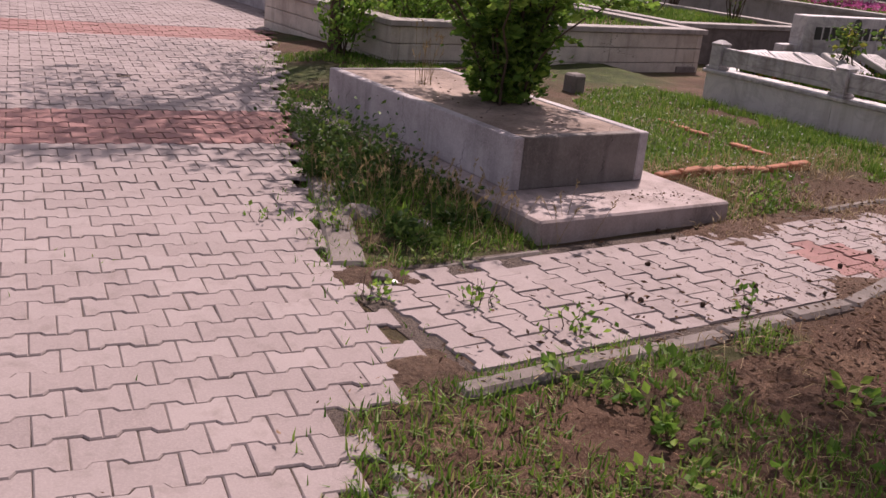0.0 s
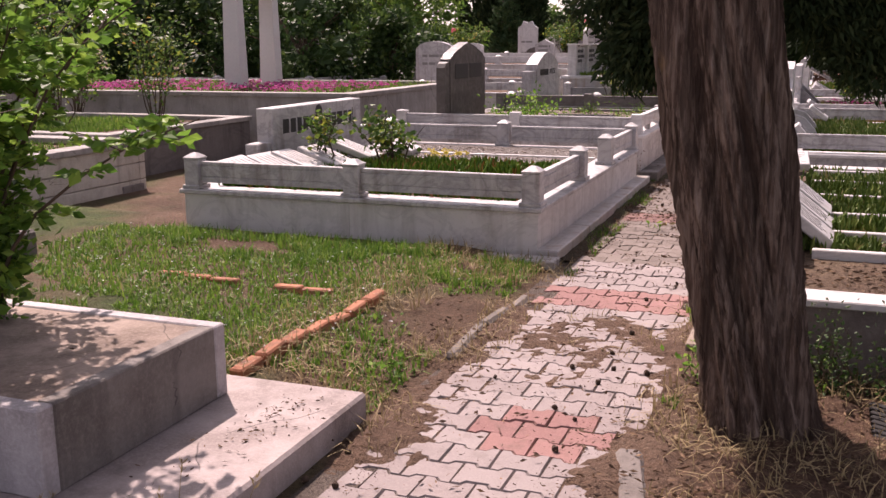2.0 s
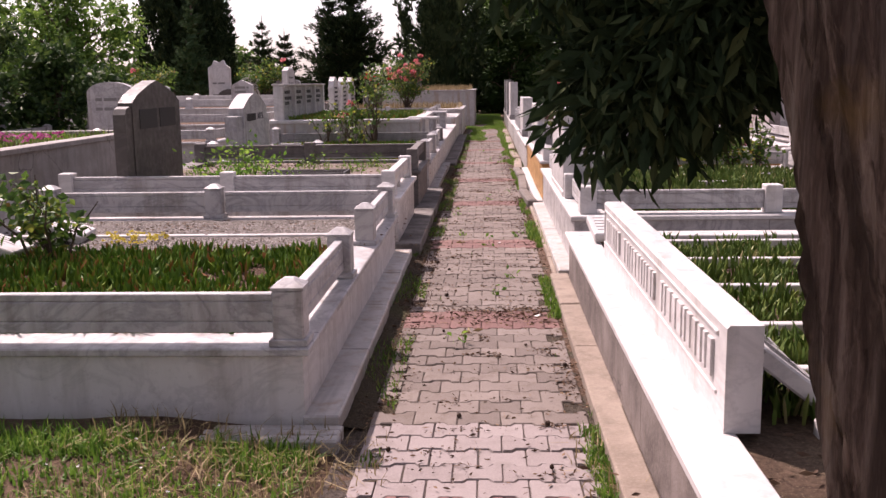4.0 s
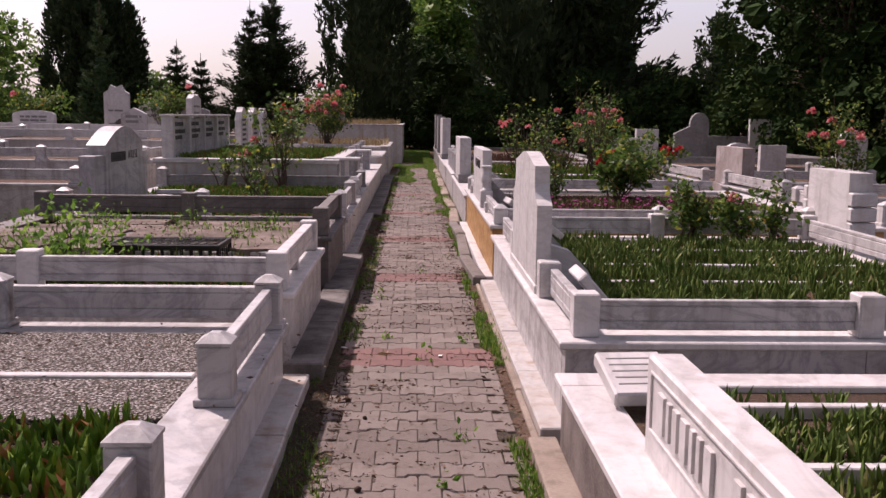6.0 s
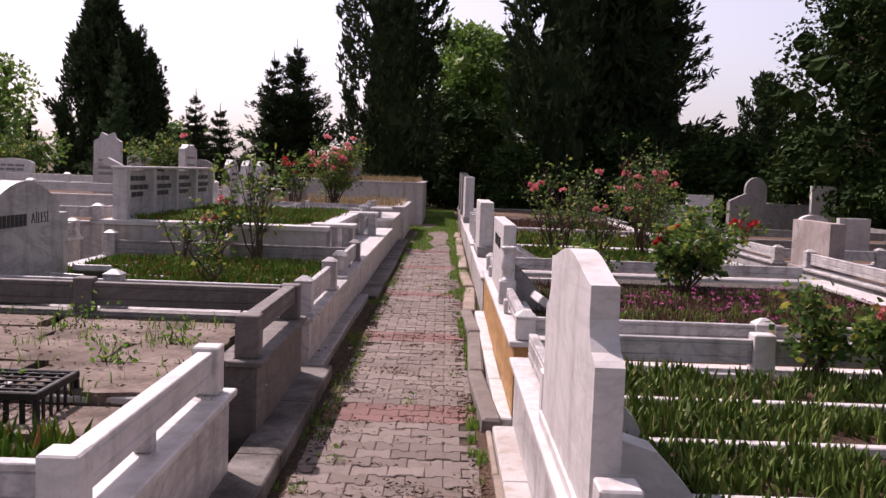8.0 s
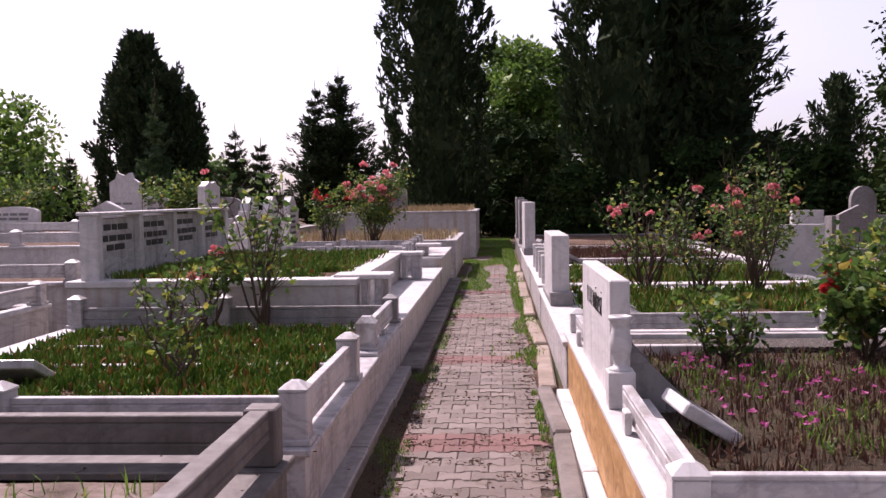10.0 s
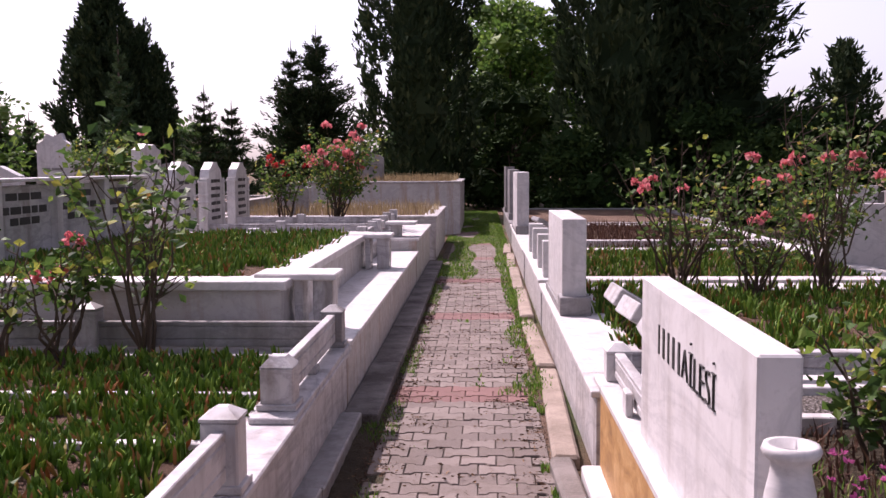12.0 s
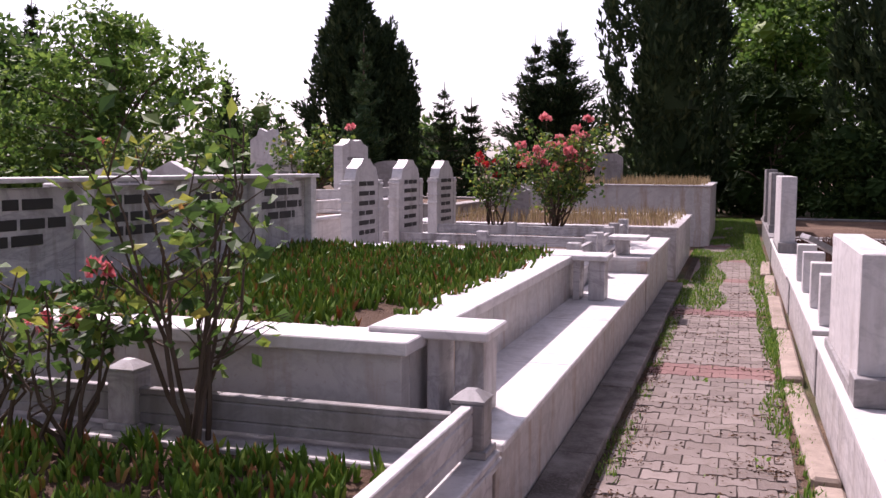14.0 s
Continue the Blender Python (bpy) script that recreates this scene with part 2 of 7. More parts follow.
M_BARK = bark_material()


def leaf(name, stops, glow=0.35, rough=0.5, spec=0.3):
    m = Mat(name, max(rough, 0.55), min(spec, 0.2))
    r = m.t.nodes.new("ShaderNodeNewGeometry").outputs["Random Per Island"]
    c = m.ramp(r, stops)
    c = m.mix(m.math("MULTIPLY", m.noise(1.5, 3.0), 0.5), c, tuple(0.6 * x for x in stops[0][1]))
    m.color(c).leafy(c, glow)
    return m.m


M_GRASS = leaf("grass_blades", [(0.0, (0.055, 0.130, 0.018)), (0.5, (0.12, 0.235, 0.032)), (0.92, (0.23, 0.35, 0.055)), (1.0, (0.40, 0.34, 0.14))])
M_STRAW = leaf("dry_straw", [(0.0, (0.27, 0.20, 0.10)), (0.6, (0.42, 0.33, 0.18)), (1.0, (0.18, 0.12, 0.06))], 0.2, 0.7)
M_SUCC = leaf("succulent_leaves", [(0.0, (0.06, 0.13, 0.016)), (0.5, (0.135, 0.25, 0.029)), (0.82, (0.27, 0.385, 0.05)), (0.92, (0.42, 0.20, 0.075)), (1.0, (0.38, 0.12, 0.05))], 0.32, 0.35, 0.5)
M_IRIS = leaf("iris_leaves", [(0.0, (0.080, 0.140, 0.026)), (0.7, (0.145, 0.215, 0.045)), (0.93, (0.25, 0.30, 0.07)), (1.0, (0.50, 0.42, 0.20))], 0.3, 0.4, 0.45)
M_ROSE_LEAF = leaf("rose_leaves", [(0.0, (0.040, 0.085, 0.020)), (0.5, (0.080, 0.150, 0.030)), (0.84, (0.18, 0.26, 0.045)), (0.96, (0.42, 0.40, 0.065)), (1.0, (0.30, 0.11, 0.045))], 0.42, 0.35, 0.5)
M_BUSH_LEAF = leaf("bush_leaves", [(0.0, (0.066, 0.155, 0.024)), (0.6, (0.15, 0.285, 0.042)), (1.0, (0.30, 0.44, 0.072))], 0.45, 0.4, 0.5)
M_TREE_LEAF = leaf("tree_leaves", [(0.0, (0.038, 0.084, 0.020)), (0.6, (0.080, 0.152, 0.033)), (1.0, (0.174, 0.246, 0.058))], 0.35)
M_GREEN_LEAF = leaf("green_tree_leaves", [(0.0, (0.055, 0.12, 0.022)), (0.6, (0.12, 0.22, 0.038)), (1.0, (0.25, 0.36, 0.07))], 0.42)
M_BUSH_DARK = leaf("glossy_bush_leaves", [(0.0, (0.045, 0.10, 0.020)), (0.6, (0.10, 0.20, 0.034)), (1.0, (0.22, 0.33, 0.06))], 0.35)
M_WEED_DARK = leaf("dark_weed_leaves", [(0.0, (0.022, 0.048, 0.014)), (0.6, (0.048, 0.098, 0.024)), (1.0, (0.11, 0.165, 0.04))], 0.25)
# Darker copy of the tree leaves: the crowns' shaded side put into the colour.
M_SHADE_LEAF = leaf("shaded_tree_leaves", [(0.0, (0.014, 0.030, 0.009)), (0.6, (0.028, 0.054, 0.014)), (1.0, (0.055, 0.085, 0.020))], 0.06, 0.8, 0.04)
M_CYPRESS = leaf("cypress_sprays", [(0.0, (0.021, 0.036, 0.017)), (0.7, (0.040, 0.064, 0.027)), (1.0, (0.085, 0.105, 0.042))], 0.10, 0.8, 0.06)
M_CONIFER = leaf("green_conifer_sprays", [(0.0, (0.040, 0.075, 0.034)), (0.7, (0.075, 0.125, 0.050)), (1.0, (0.13, 0.18, 0.065))], 0.14, 0.7, 0.1)
M_PINK = leaf("pink_petals", [(0.0, (0.62, 0.13, 0.15)), (0.6, (0.74, 0.24, 0.25)), (1.0, (0.80, 0.42, 0.40))], 0.35)
M_RED = leaf("red_petals", [(0.0, (0.40, 0.02, 0.02)), (1.0, (0.62, 0.05, 0.05))], 0.3)
M_MAGENTA = leaf("magenta_petals", [(0.0, (0.38, 0.05, 0.20)), (1.0, (0.60, 0.17, 0.36))], 0.35)
M_BROWNWEED = leaf("dead_stems", [(0.0, (0.055, 0.028, 0.020)), (0.6, (0.10, 0.046, 0.033)), (1.0, (0.17, 0.10, 0.055))], 0.15, 0.8)
M_YELLOW = leaf("yellow_flowers", [(0.0, (0.55, 0.42, 0.05)), (1.0, (0.68, 0.60, 0.10))], 0.3)
M_LITTER = leaf("brown_litter", [(0.0, (0.06, 0.037, 0.025)), (0.6, (0.14, 0.085, 0.055)), (1.0, (0.30, 0.19, 0.11))], 0.1, 0.85)


def plain(name, c, rough=0.5, spec=0.4, metal=0.0, grain=30.0):
    m = Mat(name, rough, spec)
    m.bsdf.inputs["Metallic"].default_value = metal
    m.color(m.mix(m.math("MULTIPLY", m.noise(grain, 5.0, 0.65), 0.5), c, tuple(0.55 * x for x in c)))
    m.bump(m.noise(grain * 3), 0.15, 0.003)
    return m.m


M_INK = plain("black_engraving", (0.03, 0.027, 0.025), 0.6)
M_GREYINK = plain("grey_engraving", (0.20, 0.19, 0.18), 0.6)
M_BRICK = paver("orange_brick", (0.25, 0.10, 0.055), (0.38, 0.155, 0.085), 0.75)
M_PIPE = plain("galvanised_pipe", (0.42, 0.43, 0.45), 0.45, 0.5, 0.6)
M_RUSTBLACK = plain("blackened_iron", (0.022, 0.019, 0.018), 0.6, 0.4, 0.4)
M_STEM = plain("woody_stem", (0.085, 0.060, 0.042), 0.85, 0.2)
M_CREAM = plain("cream_paint", (0.62, 0.60, 0.57), 0.6)
M_PAPER = plain("white_litter", (0.75, 0.74, 0.72), 0.6)
M_CONE = plain("dark_cone", (0.055, 0.036, 0.026), 0.9, 0.15, 0.0, 60.0)


def ochre_panel():
    m = Mat("ochre_stone_cladding", 0.6, 0.35)
    n = m.noise(4.0, 7.0, 0.65, stretch=(1.0, 1.0, 2.2), distort=0.8)
    c = m.ramp(n, [(0.34, (0.21, 0.105, 0.035)), (0.5, (0.36, 0.19, 0.062)), (0.66, (0.46, 0.28, 0.12))])
    sp = m.ramp(m.noise(60.0, 4.0, 0.7), [(0.5, (0, 0, 0)), (0.7, (1, 1, 1))])
    c = m.mix(m.math("MULTIPLY", sp, 0.35), c, (0.16, 0.075, 0.025))
    m.color(c).bump(m.noise(40.0), 0.2, 0.004)
    return m.m


M_OCHRE = ochre_panel()

# ---------------------------------------------------------------- mesh tools
class MB:
    """Collects vertices and faces of one mesh."""

    def __init__(self):
        self.v, self.f = [], []

    def add(self, verts, faces, m=None):
        k = len(self.v)
        self.v.extend([tuple(m @ Vector(p)) for p in verts] if m else verts)
        self.f.extend([tuple(i + k for i in f) for f in faces])
        return self

    def box(self, x0, x1, y0, y1, z0, z1, c=0.004, m=None):
        """A box with chamfered edges."""
        c = min(c, 0.3 * min(x1 - x0, y1 - y0, z1 - z0))
        vs, fs = [], []
        X, Y, Z = (x0, x1), (y0, y1), (z0, z1)
        idx = {}
        for i in (0, 1):
            for j in (0, 1):
                for k in (0, 1):
                    sx, sy, sz = (c if i == 0 else -c), (c if j == 0 else -c), (c if k == 0 else -c)
                    for a, p in enumerate(((X[i], Y[j] + sy, Z[k] + sz), (X[i] + sx, Y[j], Z[k] + sz), (X[i] + sx, Y[j] + sy, Z[k]))):
                        idx[i, j, k, a] = len(vs)
                        vs.append(p)
        g = idx
        fs += [(g[0, 0, 0, 0], g[0, 0, 1, 0], g[0, 1, 1, 0], g[0, 1, 0, 0]), (g[1, 0, 0, 0], g[1, 1, 0, 0], g[1, 1, 1, 0], g[1, 0, 1, 0])]
        fs += [(g[0, 0, 0, 1], g[1, 0, 0, 1], g[1, 0, 1, 1], g[0, 0, 1, 1]), (g[0, 1, 0, 1], g[0, 1, 1, 1], g[1, 1, 1, 1], g[1, 1, 0, 1])]
        fs += [(g[0, 0, 0, 2], g[0, 1, 0, 2], g[1, 1, 0, 2], g[1, 0, 0, 2]), (g[0, 0, 1, 2], g[1, 0, 1, 2], g[1, 1, 1, 2], g[0, 1, 1, 2])]
        for k in (0, 1):
            for j in (0, 1):
                q = (g[0, j, k, 1], g[0, j, k, 2], g[1, j, k, 2], g[1, j, k, 1])
                fs.append(q if (j + k) % 2 == 0 else q[::-1])
            for i in (0, 1):
                q = (g[i, 0, k, 0], g[i, 1, k, 0], g[i, 1, k, 2], g[i, 0, k, 2])
                fs.append(q if (i + k) % 2 == 0 else q[::-1])
        for i in (0, 1):
            for j in (0, 1):
                q = (g[i, j, 0, 0], g[i, j, 0, 1], g[i, j, 1, 1], g[i, j, 1, 0])
                fs.append(q if (i + j) % 2 == 0 else q[::-1])
                for k in (0, 1):
                    t = (g[i, j, k, 0], g[i, j, k, 2], g[i, j, k, 1])
                    fs.append(t if (i + j + k) % 2 == 0 else t[::-1])
        return self.add(vs, fs, m)

    def prism(self, pts, axis, a, b, m=None):
        """A closed outline, counter-clockwise seen from +axis, drawn out along that axis from a to b."""
        n = len(pts)
        put = {"x": lambda p, s: (s, p[0], p[1]), "y": lambda p, s: (p[0], s, p[1]), "z": lambda p, s: (p[0], p[1], s)}[axis]
        vs = [put(p, a) for p in pts] + [put(p, b) for p in pts]
        fs = [tuple(range(n))[::-1], tuple(range(n, 2 * n))] + [(i, (i + 1) % n, n + (i + 1) % n, n + i) for i in range(n)]
        if axis == "y":
            fs = [f[::-1] for f in fs]
        return self.add(vs, fs, m)

    def lathe(self, prof, segs, m=None):
        vs = [(r * math.cos(2 * math.pi * i / segs), r * math.sin(2 * math.pi * i / segs), z) for r, z in prof for i in range(segs)]
        fs = [(a * segs + i, a * segs + (i + 1) % segs, (a + 1) * segs + (i + 1) % segs, (a + 1) * segs + i) for a in range(len(prof) - 1) for i in range(segs)]
        fs += [tuple(range(segs))[::-1], tuple(range((len(prof) - 1) * segs, len(prof) * segs))]
        return self.add(vs, fs, m)

    def tube(self, pts, radii, segs=5):
        pts = [Vector(p) for p in pts]
        k = len(self.v)
        for i, p in enumerate(pts):
            d = (pts[min(i + 1, len(pts) - 1)] - pts[max(i - 1, 0)]).normalized()
            a = d.orthogonal().normalized()
            if abs(d.z) < 0.95:
                a = d.cross(Vector((0, 0, 1))).normalized()
            b = d.cross(a)
            for s in range(segs):
                t = 2 * math.pi * s / segs
                self.v.append(tuple(p + radii[i] * (math.cos(t) * a + math.sin(t) * b)))
        for i in range(len(pts) - 1):
            for s in range(segs):
                self.f.append((k + i * segs + s, k + i * segs + (s + 1) % segs, k + (i + 1) * segs + (s + 1) % segs, k + (i + 1) * segs + s))
        self.f.append(tuple(k + (len(pts) - 1) * segs + s for s in range(segs)))
        return self

    def mesh(self, name, mat, smooth=False):
        me = bpy.data.meshes.new(name)
        me.from_pydata(self.v, [], self.f)
        if mat:
            me.materials.append(mat)
        if smooth:
            me.polygons.foreach_set("use_smooth", [True] * len(me.polygons))
        me.update()
        return me


def thing(name, at, label, category, group="", kind=""):
    ob = new(name)
    ob.empty_display_size = 0.1
    ob.location = at
    return tagged(ob, label, category, group, kind)


def part(name, mb, mat, parent, label="", smooth=False, kind=""):
    """Links what mb holds, in world places, as one mesh under a thing or a part."""
    ob = new(name, mb.mesh(name, mat, smooth))
    if parent:
        ob.parent = parent
        base = Vector(parent.location)
        up = parent.parent
        while up:
            base += Vector(up.location)
            up = up.parent
        ob.location = -base
    return tagged(ob, label, "", "", kind)


def solo(name, mb, mat, label, category, kind="", smooth=False, group=""):
    return tagged(new(name, mb.mesh(name, mat, smooth)), label, category, group, kind)


RNG = random.Random(7)


# ---------------------------------------------------------------- ground
ROAD_O, ROAD_U, ROAD_V = Vector((0.34, -1.95)), Vector((-0.985, 0.17)), Vector((0.17, 0.985))
ROAD_EDGE = [(-40.0, 13.9), (-9.98, 2.02), (-4.9, 0.0), (-2.73, -0.82), (-1.18, -1.42), (-0.55, -1.66), (0.37, -1.74), (0.60, -2.16), (0.95, -2.30), (1.2, -2.9), (1.7, -9.0)]


def road_edge_y(x):
    for (xa, ya), (xb, yb) in zip(ROAD_EDGE, ROAD_EDGE[1:]):
        if xa <= x <= xb:
            return ya + (yb - ya) * (x - xa) / (xb - xa)
    return -40.0


def on_road(x, y):
    return y < road_edge_y(x) and y > -11.0


def on_path(x, y):
    return -0.46 < x < 0.47 and -1.85 < y < 46.0


def hill(x, y):
    """Height of the ground."""
    if -0.9 < x < 1.3 and -2.9 < y < -1.15 and not (on_path(x, y) and y > -1.4):
        return -0.014
    if on_road(x, y) or on_path(x, y):
        return -0.045
    n = noise.noise((x * 1.3, y * 1.3, 0.0)) * 0.025 + noise.noise((x * 5, y * 5, 3.0)) * 0.010
    if x < -0.5 and y < 4.5:
        d = min(abs(x + 0.46) / 0.9, max(0.0, y - road_edge_y(x)) / 0.6, 1.0)
        return -0.02 + 0.085 * d + n * (0.4 + 0.6 * d)
    if x > 0.4 and y < 2.2:
        d = min((x - 0.4) / 0.5, 1.0)
        return -0.015 + 0.03 * d + n
    return -0.02 + 0.3 * n


def spaced(lo, hi, step, far):
    mid = list(np.arange(lo, hi + 1e-6, step))
    left, right, s = [], [], step
    a, b = lo, hi
    while a > -far:
        s *= 1.35
        a -= s
        b += s
        left.append(a)
        right.append(b)
    return left[::-1] + mid + right


def make_ground():
    xs, ys = spaced(-9.0, 3.2, 0.09, 700.0), spaced(-4.2, 4.6, 0.09, 700.0)
    mb = MB()
    mb.v = [(x, y, hill(x, y)) for y in ys for x in xs]
    w = len(xs)
    mb.f = [(j * w + i, j * w + i + 1, (j + 1) * w + i + 1, (j + 1) * w + i) for j in range(len(ys) - 1) for i in range(w - 1)]
    solo("ground", mb, M_GROUND, "brown earth and patchy turf of the cemetery", "ground", "structure", True)


make_ground()


# ---------------------------------------------------------------- kerbs, tomb, near ground things
def block_row(mb, pts, w, z0, z1, length=0.5, jitter=0.012):
    """Kerb stones laid end to end along a line."""
    for (xa, ya), (xb, yb) in zip(pts, pts[1:]):
        d = math.hypot(xb - xa, yb - ya)
        n = max(1, round(d / length))
        ang = math.degrees(math.atan2(yb - ya, xb - xa))
        for i in range(n):
            t = (i + 0.5) / n
            m = pose(xa + (xb - xa) * t, ya + (yb - ya) * t, 0, RNG.uniform(-2, 2), RNG.uniform(-1.5, 1.5), ang + RNG.uniform(-1.5, 1.5))
            dz = RNG.uniform(-jitter, jitter)
            mb.box(-d / n / 2 + 0.006, d / n / 2 - 0.006, -w / 2, w / 2, z0, z1 + dz, 0.015, m)
    return mb


def kerb(label, pts, w, z0, z1, length=0.5, mat=None):
    root = thing("kerb", (pts[0][0], pts[0][1], 0), label, "kerb", kind="structure")
    for (xa, ya), (xb, yb) in zip(pts, pts[1:]):
        d = math.hypot(xb - xa, yb - ya)
        n = max(1, round(d / length))
        ang = math.degrees(math.atan2(yb - ya, xb - xa))
        for i in range(n):
            t = (i + 0.5) / n
            m = pose(xa + (xb - xa) * t, ya + (yb - ya) * t, 0, RNG.uniform(-2.5, 2.5), RNG.uniform(-1.5, 1.5), ang + RNG.uniform(-2, 2))
            mb = MB()
            mb.box(-d / n / 2 + 0.006, d / n / 2 - 0.006, -w / 2, w / 2, z0, z1 + RNG.uniform(-0.012, 0.012), 0.018, m)
            part("kerb_stone", mb, mat or M_KERB, root)


kerb("worn grey concrete kerb beside the narrow path", [(0.58, -1.72), (0.60, -0.87), (0.56, 0.43), (0.46, 0.95)], 0.10, -0.1, 0.03, 0.45)
kerb("sunken concrete kerb between the paved road and the weeds", [(-0.62, -1.50), (-1.35, -1.22), (-2.1, -0.94)], 0.17, -0.1, 0.012, 0.55)
kerb("low edging half buried in dry grass beside the path", [(-0.50, -1.25), (-0.51, -0.50)], 0.05, -0.08, 0.0, 0.4)
kerb("low edging half buried in dry grass beside the path", [(-0.56, 1.75), (-0.57, 2.3), (-0.52, 3.0)], 0.07, -0.08, 0.02, 0.4)
kerb("broken lump of concrete edging beside the road", [(0.95, -2.05), (1.12, -2.4)], 0.11, -0.1, -0.005, 0.2)


def tomb():
    root = thing("stepped_tomb", (-2.2, 0.22, 0), "weathered concrete tomb of two stepped slabs with a planted earth top", "tomb")
    mb = MB()
    mb.box(-3.6, -0.60, -0.46, 0.93, -0.1, 0.115, 0.012)
    part("lower_slab", mb, M_CONCRETE_PINK, root, "worn pinkish concrete lower slab")
    mb = MB()
    for x0, x1, y0, y1 in ((-3.37, -1.12, -0.27, -0.20), (-3.37, -1.12, 0.66, 0.73), (-1.19, -1.12, -0.20, 0.66), (-3.37, -3.30, -0.20, 0.66)):
        mb2 = MB()
        mb2.box(x0, x1, y0, y1, 0.115, 0.41, 0.006)
        # Long sides paler than the ends: their brighter light is put into the colour.
        part("side_slab", mb2, M_CONCRETE if x1 - x0 < 0.2 else M_TOMB_SIDE, root)
    mb = MB()
    mb.box(-3.30, -1.19, -0.20, 0.66, 0.3, 0.404, 0.004)
    part("top_fill", mb, M_TOMB_TOP, root, "cracked earthen screed on top")


tomb()


def brick_border():
    root = thing("brick_border", (-1.28, 1.75, 0), "row of orange bricks set on edge as a lawn border", "border")
    n = 7
    for i in range(n):
        y = 1.02 + (i + 0.5) * 0.205
        mb = MB()
        m = pose(-1.29 + RNG.uniform(-0.008, 0.008) + 0.01 * i, y, 0.074 + RNG.uniform(-0.016, 0.012), RNG.uniform(-4, 4), RNG.uniform(-6, 6), RNG.uniform(-5, 5))
        mb.box(-0.035, 0.035, -0.096, 0.096, -0.05, 0.033, 0.009, m)
        part("brick", mb, M_BRICK, root)
    for i in range(5):
        mb = MB()
        m = pose(-1.62 - 0.205 * i - (0.25 if i > 1 else 0), 2.42 + 0.02 * i, 0.064, RNG.uniform(-3, 3), RNG.uniform(-3, 3), RNG.uniform(-4, 4))
        mb.box(-0.095, 0.095, -0.03, 0.03, -0.05, 0.03, 0.008, m)
        part("brick", mb, M_BRICK, root)


brick_border()

# ---------------------------------------------------------------- grave surrounds
def rail_profile(z0, z1, t):
    """Outline across a marble rail with two grooves on each face."""
    h, g = z1 - z0, 0.006
    a, b = z0 + 0.28 * h, z0 + 0.80 * h
    right = [(t, z0), (t, a - g), (t - g, a), (t, a + g), (t, b - g), (t - g, b), (t, b + g), (t, z1 - 0.004), (t - 0.004, z1)]
    return right + [(-p, q) for p, q in right[::-1]]


def rail(parent, xa, ya, xb, yb, z0, z1, mat, t=0.024):
    mb = MB()
    prof = rail_profile(z0, z1, t)
    if abs(xb - xa) > abs(yb - ya):
        mb.prism([(p + ya, q) for p, q in prof], "x", min(xa, xb), max(xa, xb))
    else:
        mb.prism([(p + xa, q) for p, q in prof], "y", min(ya, yb), max(ya, yb))
    return part("rail", mb, mat, parent)


def post(parent, x, y, z0, z1, mat, w=0.13, cap="pyramid", foot=True):
    """A square post: foot, shaft and cap."""
    h = w / 2
    mb = MB()
    top = z1 - (0.045 if cap != "flat" else 0.0)
    mb.box(x - h, x + h, y - h, y + h, z0, top, 0.007)
    ob = part("post", mb, mat, parent)
    if cap == "pyramid":
        mb = MB()
        e = h + 0.003
        mb.add([(x - e, y - e, top), (x + e, y - e, top), (x + e, y + e, top), (x - e, y + e, top),
                (x - e, y - e, top + 0.012), (x + e, y - e, top + 0.012), (x + e, y + e, top + 0.012), (x - e, y + e, top + 0.012),
                (x - 0.02, y - 0.02, z1), (x + 0.02, y - 0.02, z1), (x + 0.02, y + 0.02, z1), (x - 0.02, y + 0.02, z1)],
               [(3, 2, 1, 0)] + [(i, (i + 1) % 4, 4 + (i + 1) % 4, 4 + i) for i in range(4)] + [(4 + i, 4 + (i + 1) % 4, 8 + (i + 1) % 4, 8 + i) for i in range(4)] + [(8, 9, 10, 11)])
        cap_ob = new("cap", mb.mesh("cap", mat))
        cap_ob.parent = ob
    elif cap == "hip":
        mb = MB()
        e = h
        mb.add([(x - e, y - e, top), (x + e, y - e, top), (x + e, y + e, top), (x - e, y + e, top), (x - 0.035, y - 0.035, z1), (x + 0.035, y - 0.035, z1), (x + 0.035, y + 0.035, z1), (x - 0.035, y + 0.035, z1)],
               [(3, 2, 1, 0), (4, 5, 6, 7)] + [(i, (i + 1) % 4, 4 + (i + 1) % 4, 4 + i) for i in range(4)])
        cap_ob = new("cap", mb.mesh("cap", mat))
        cap_ob.parent = ob
    if foot:
        mb = MB()
        mb.box(x - h - 0.015, x + h + 0.015, y - h - 0.015, y + h + 0.015, z0, z0 + 0.03, 0.004)
        foot_ob = new("foot", mb.mesh("foot", mat))
        foot_ob.parent = ob
    return ob


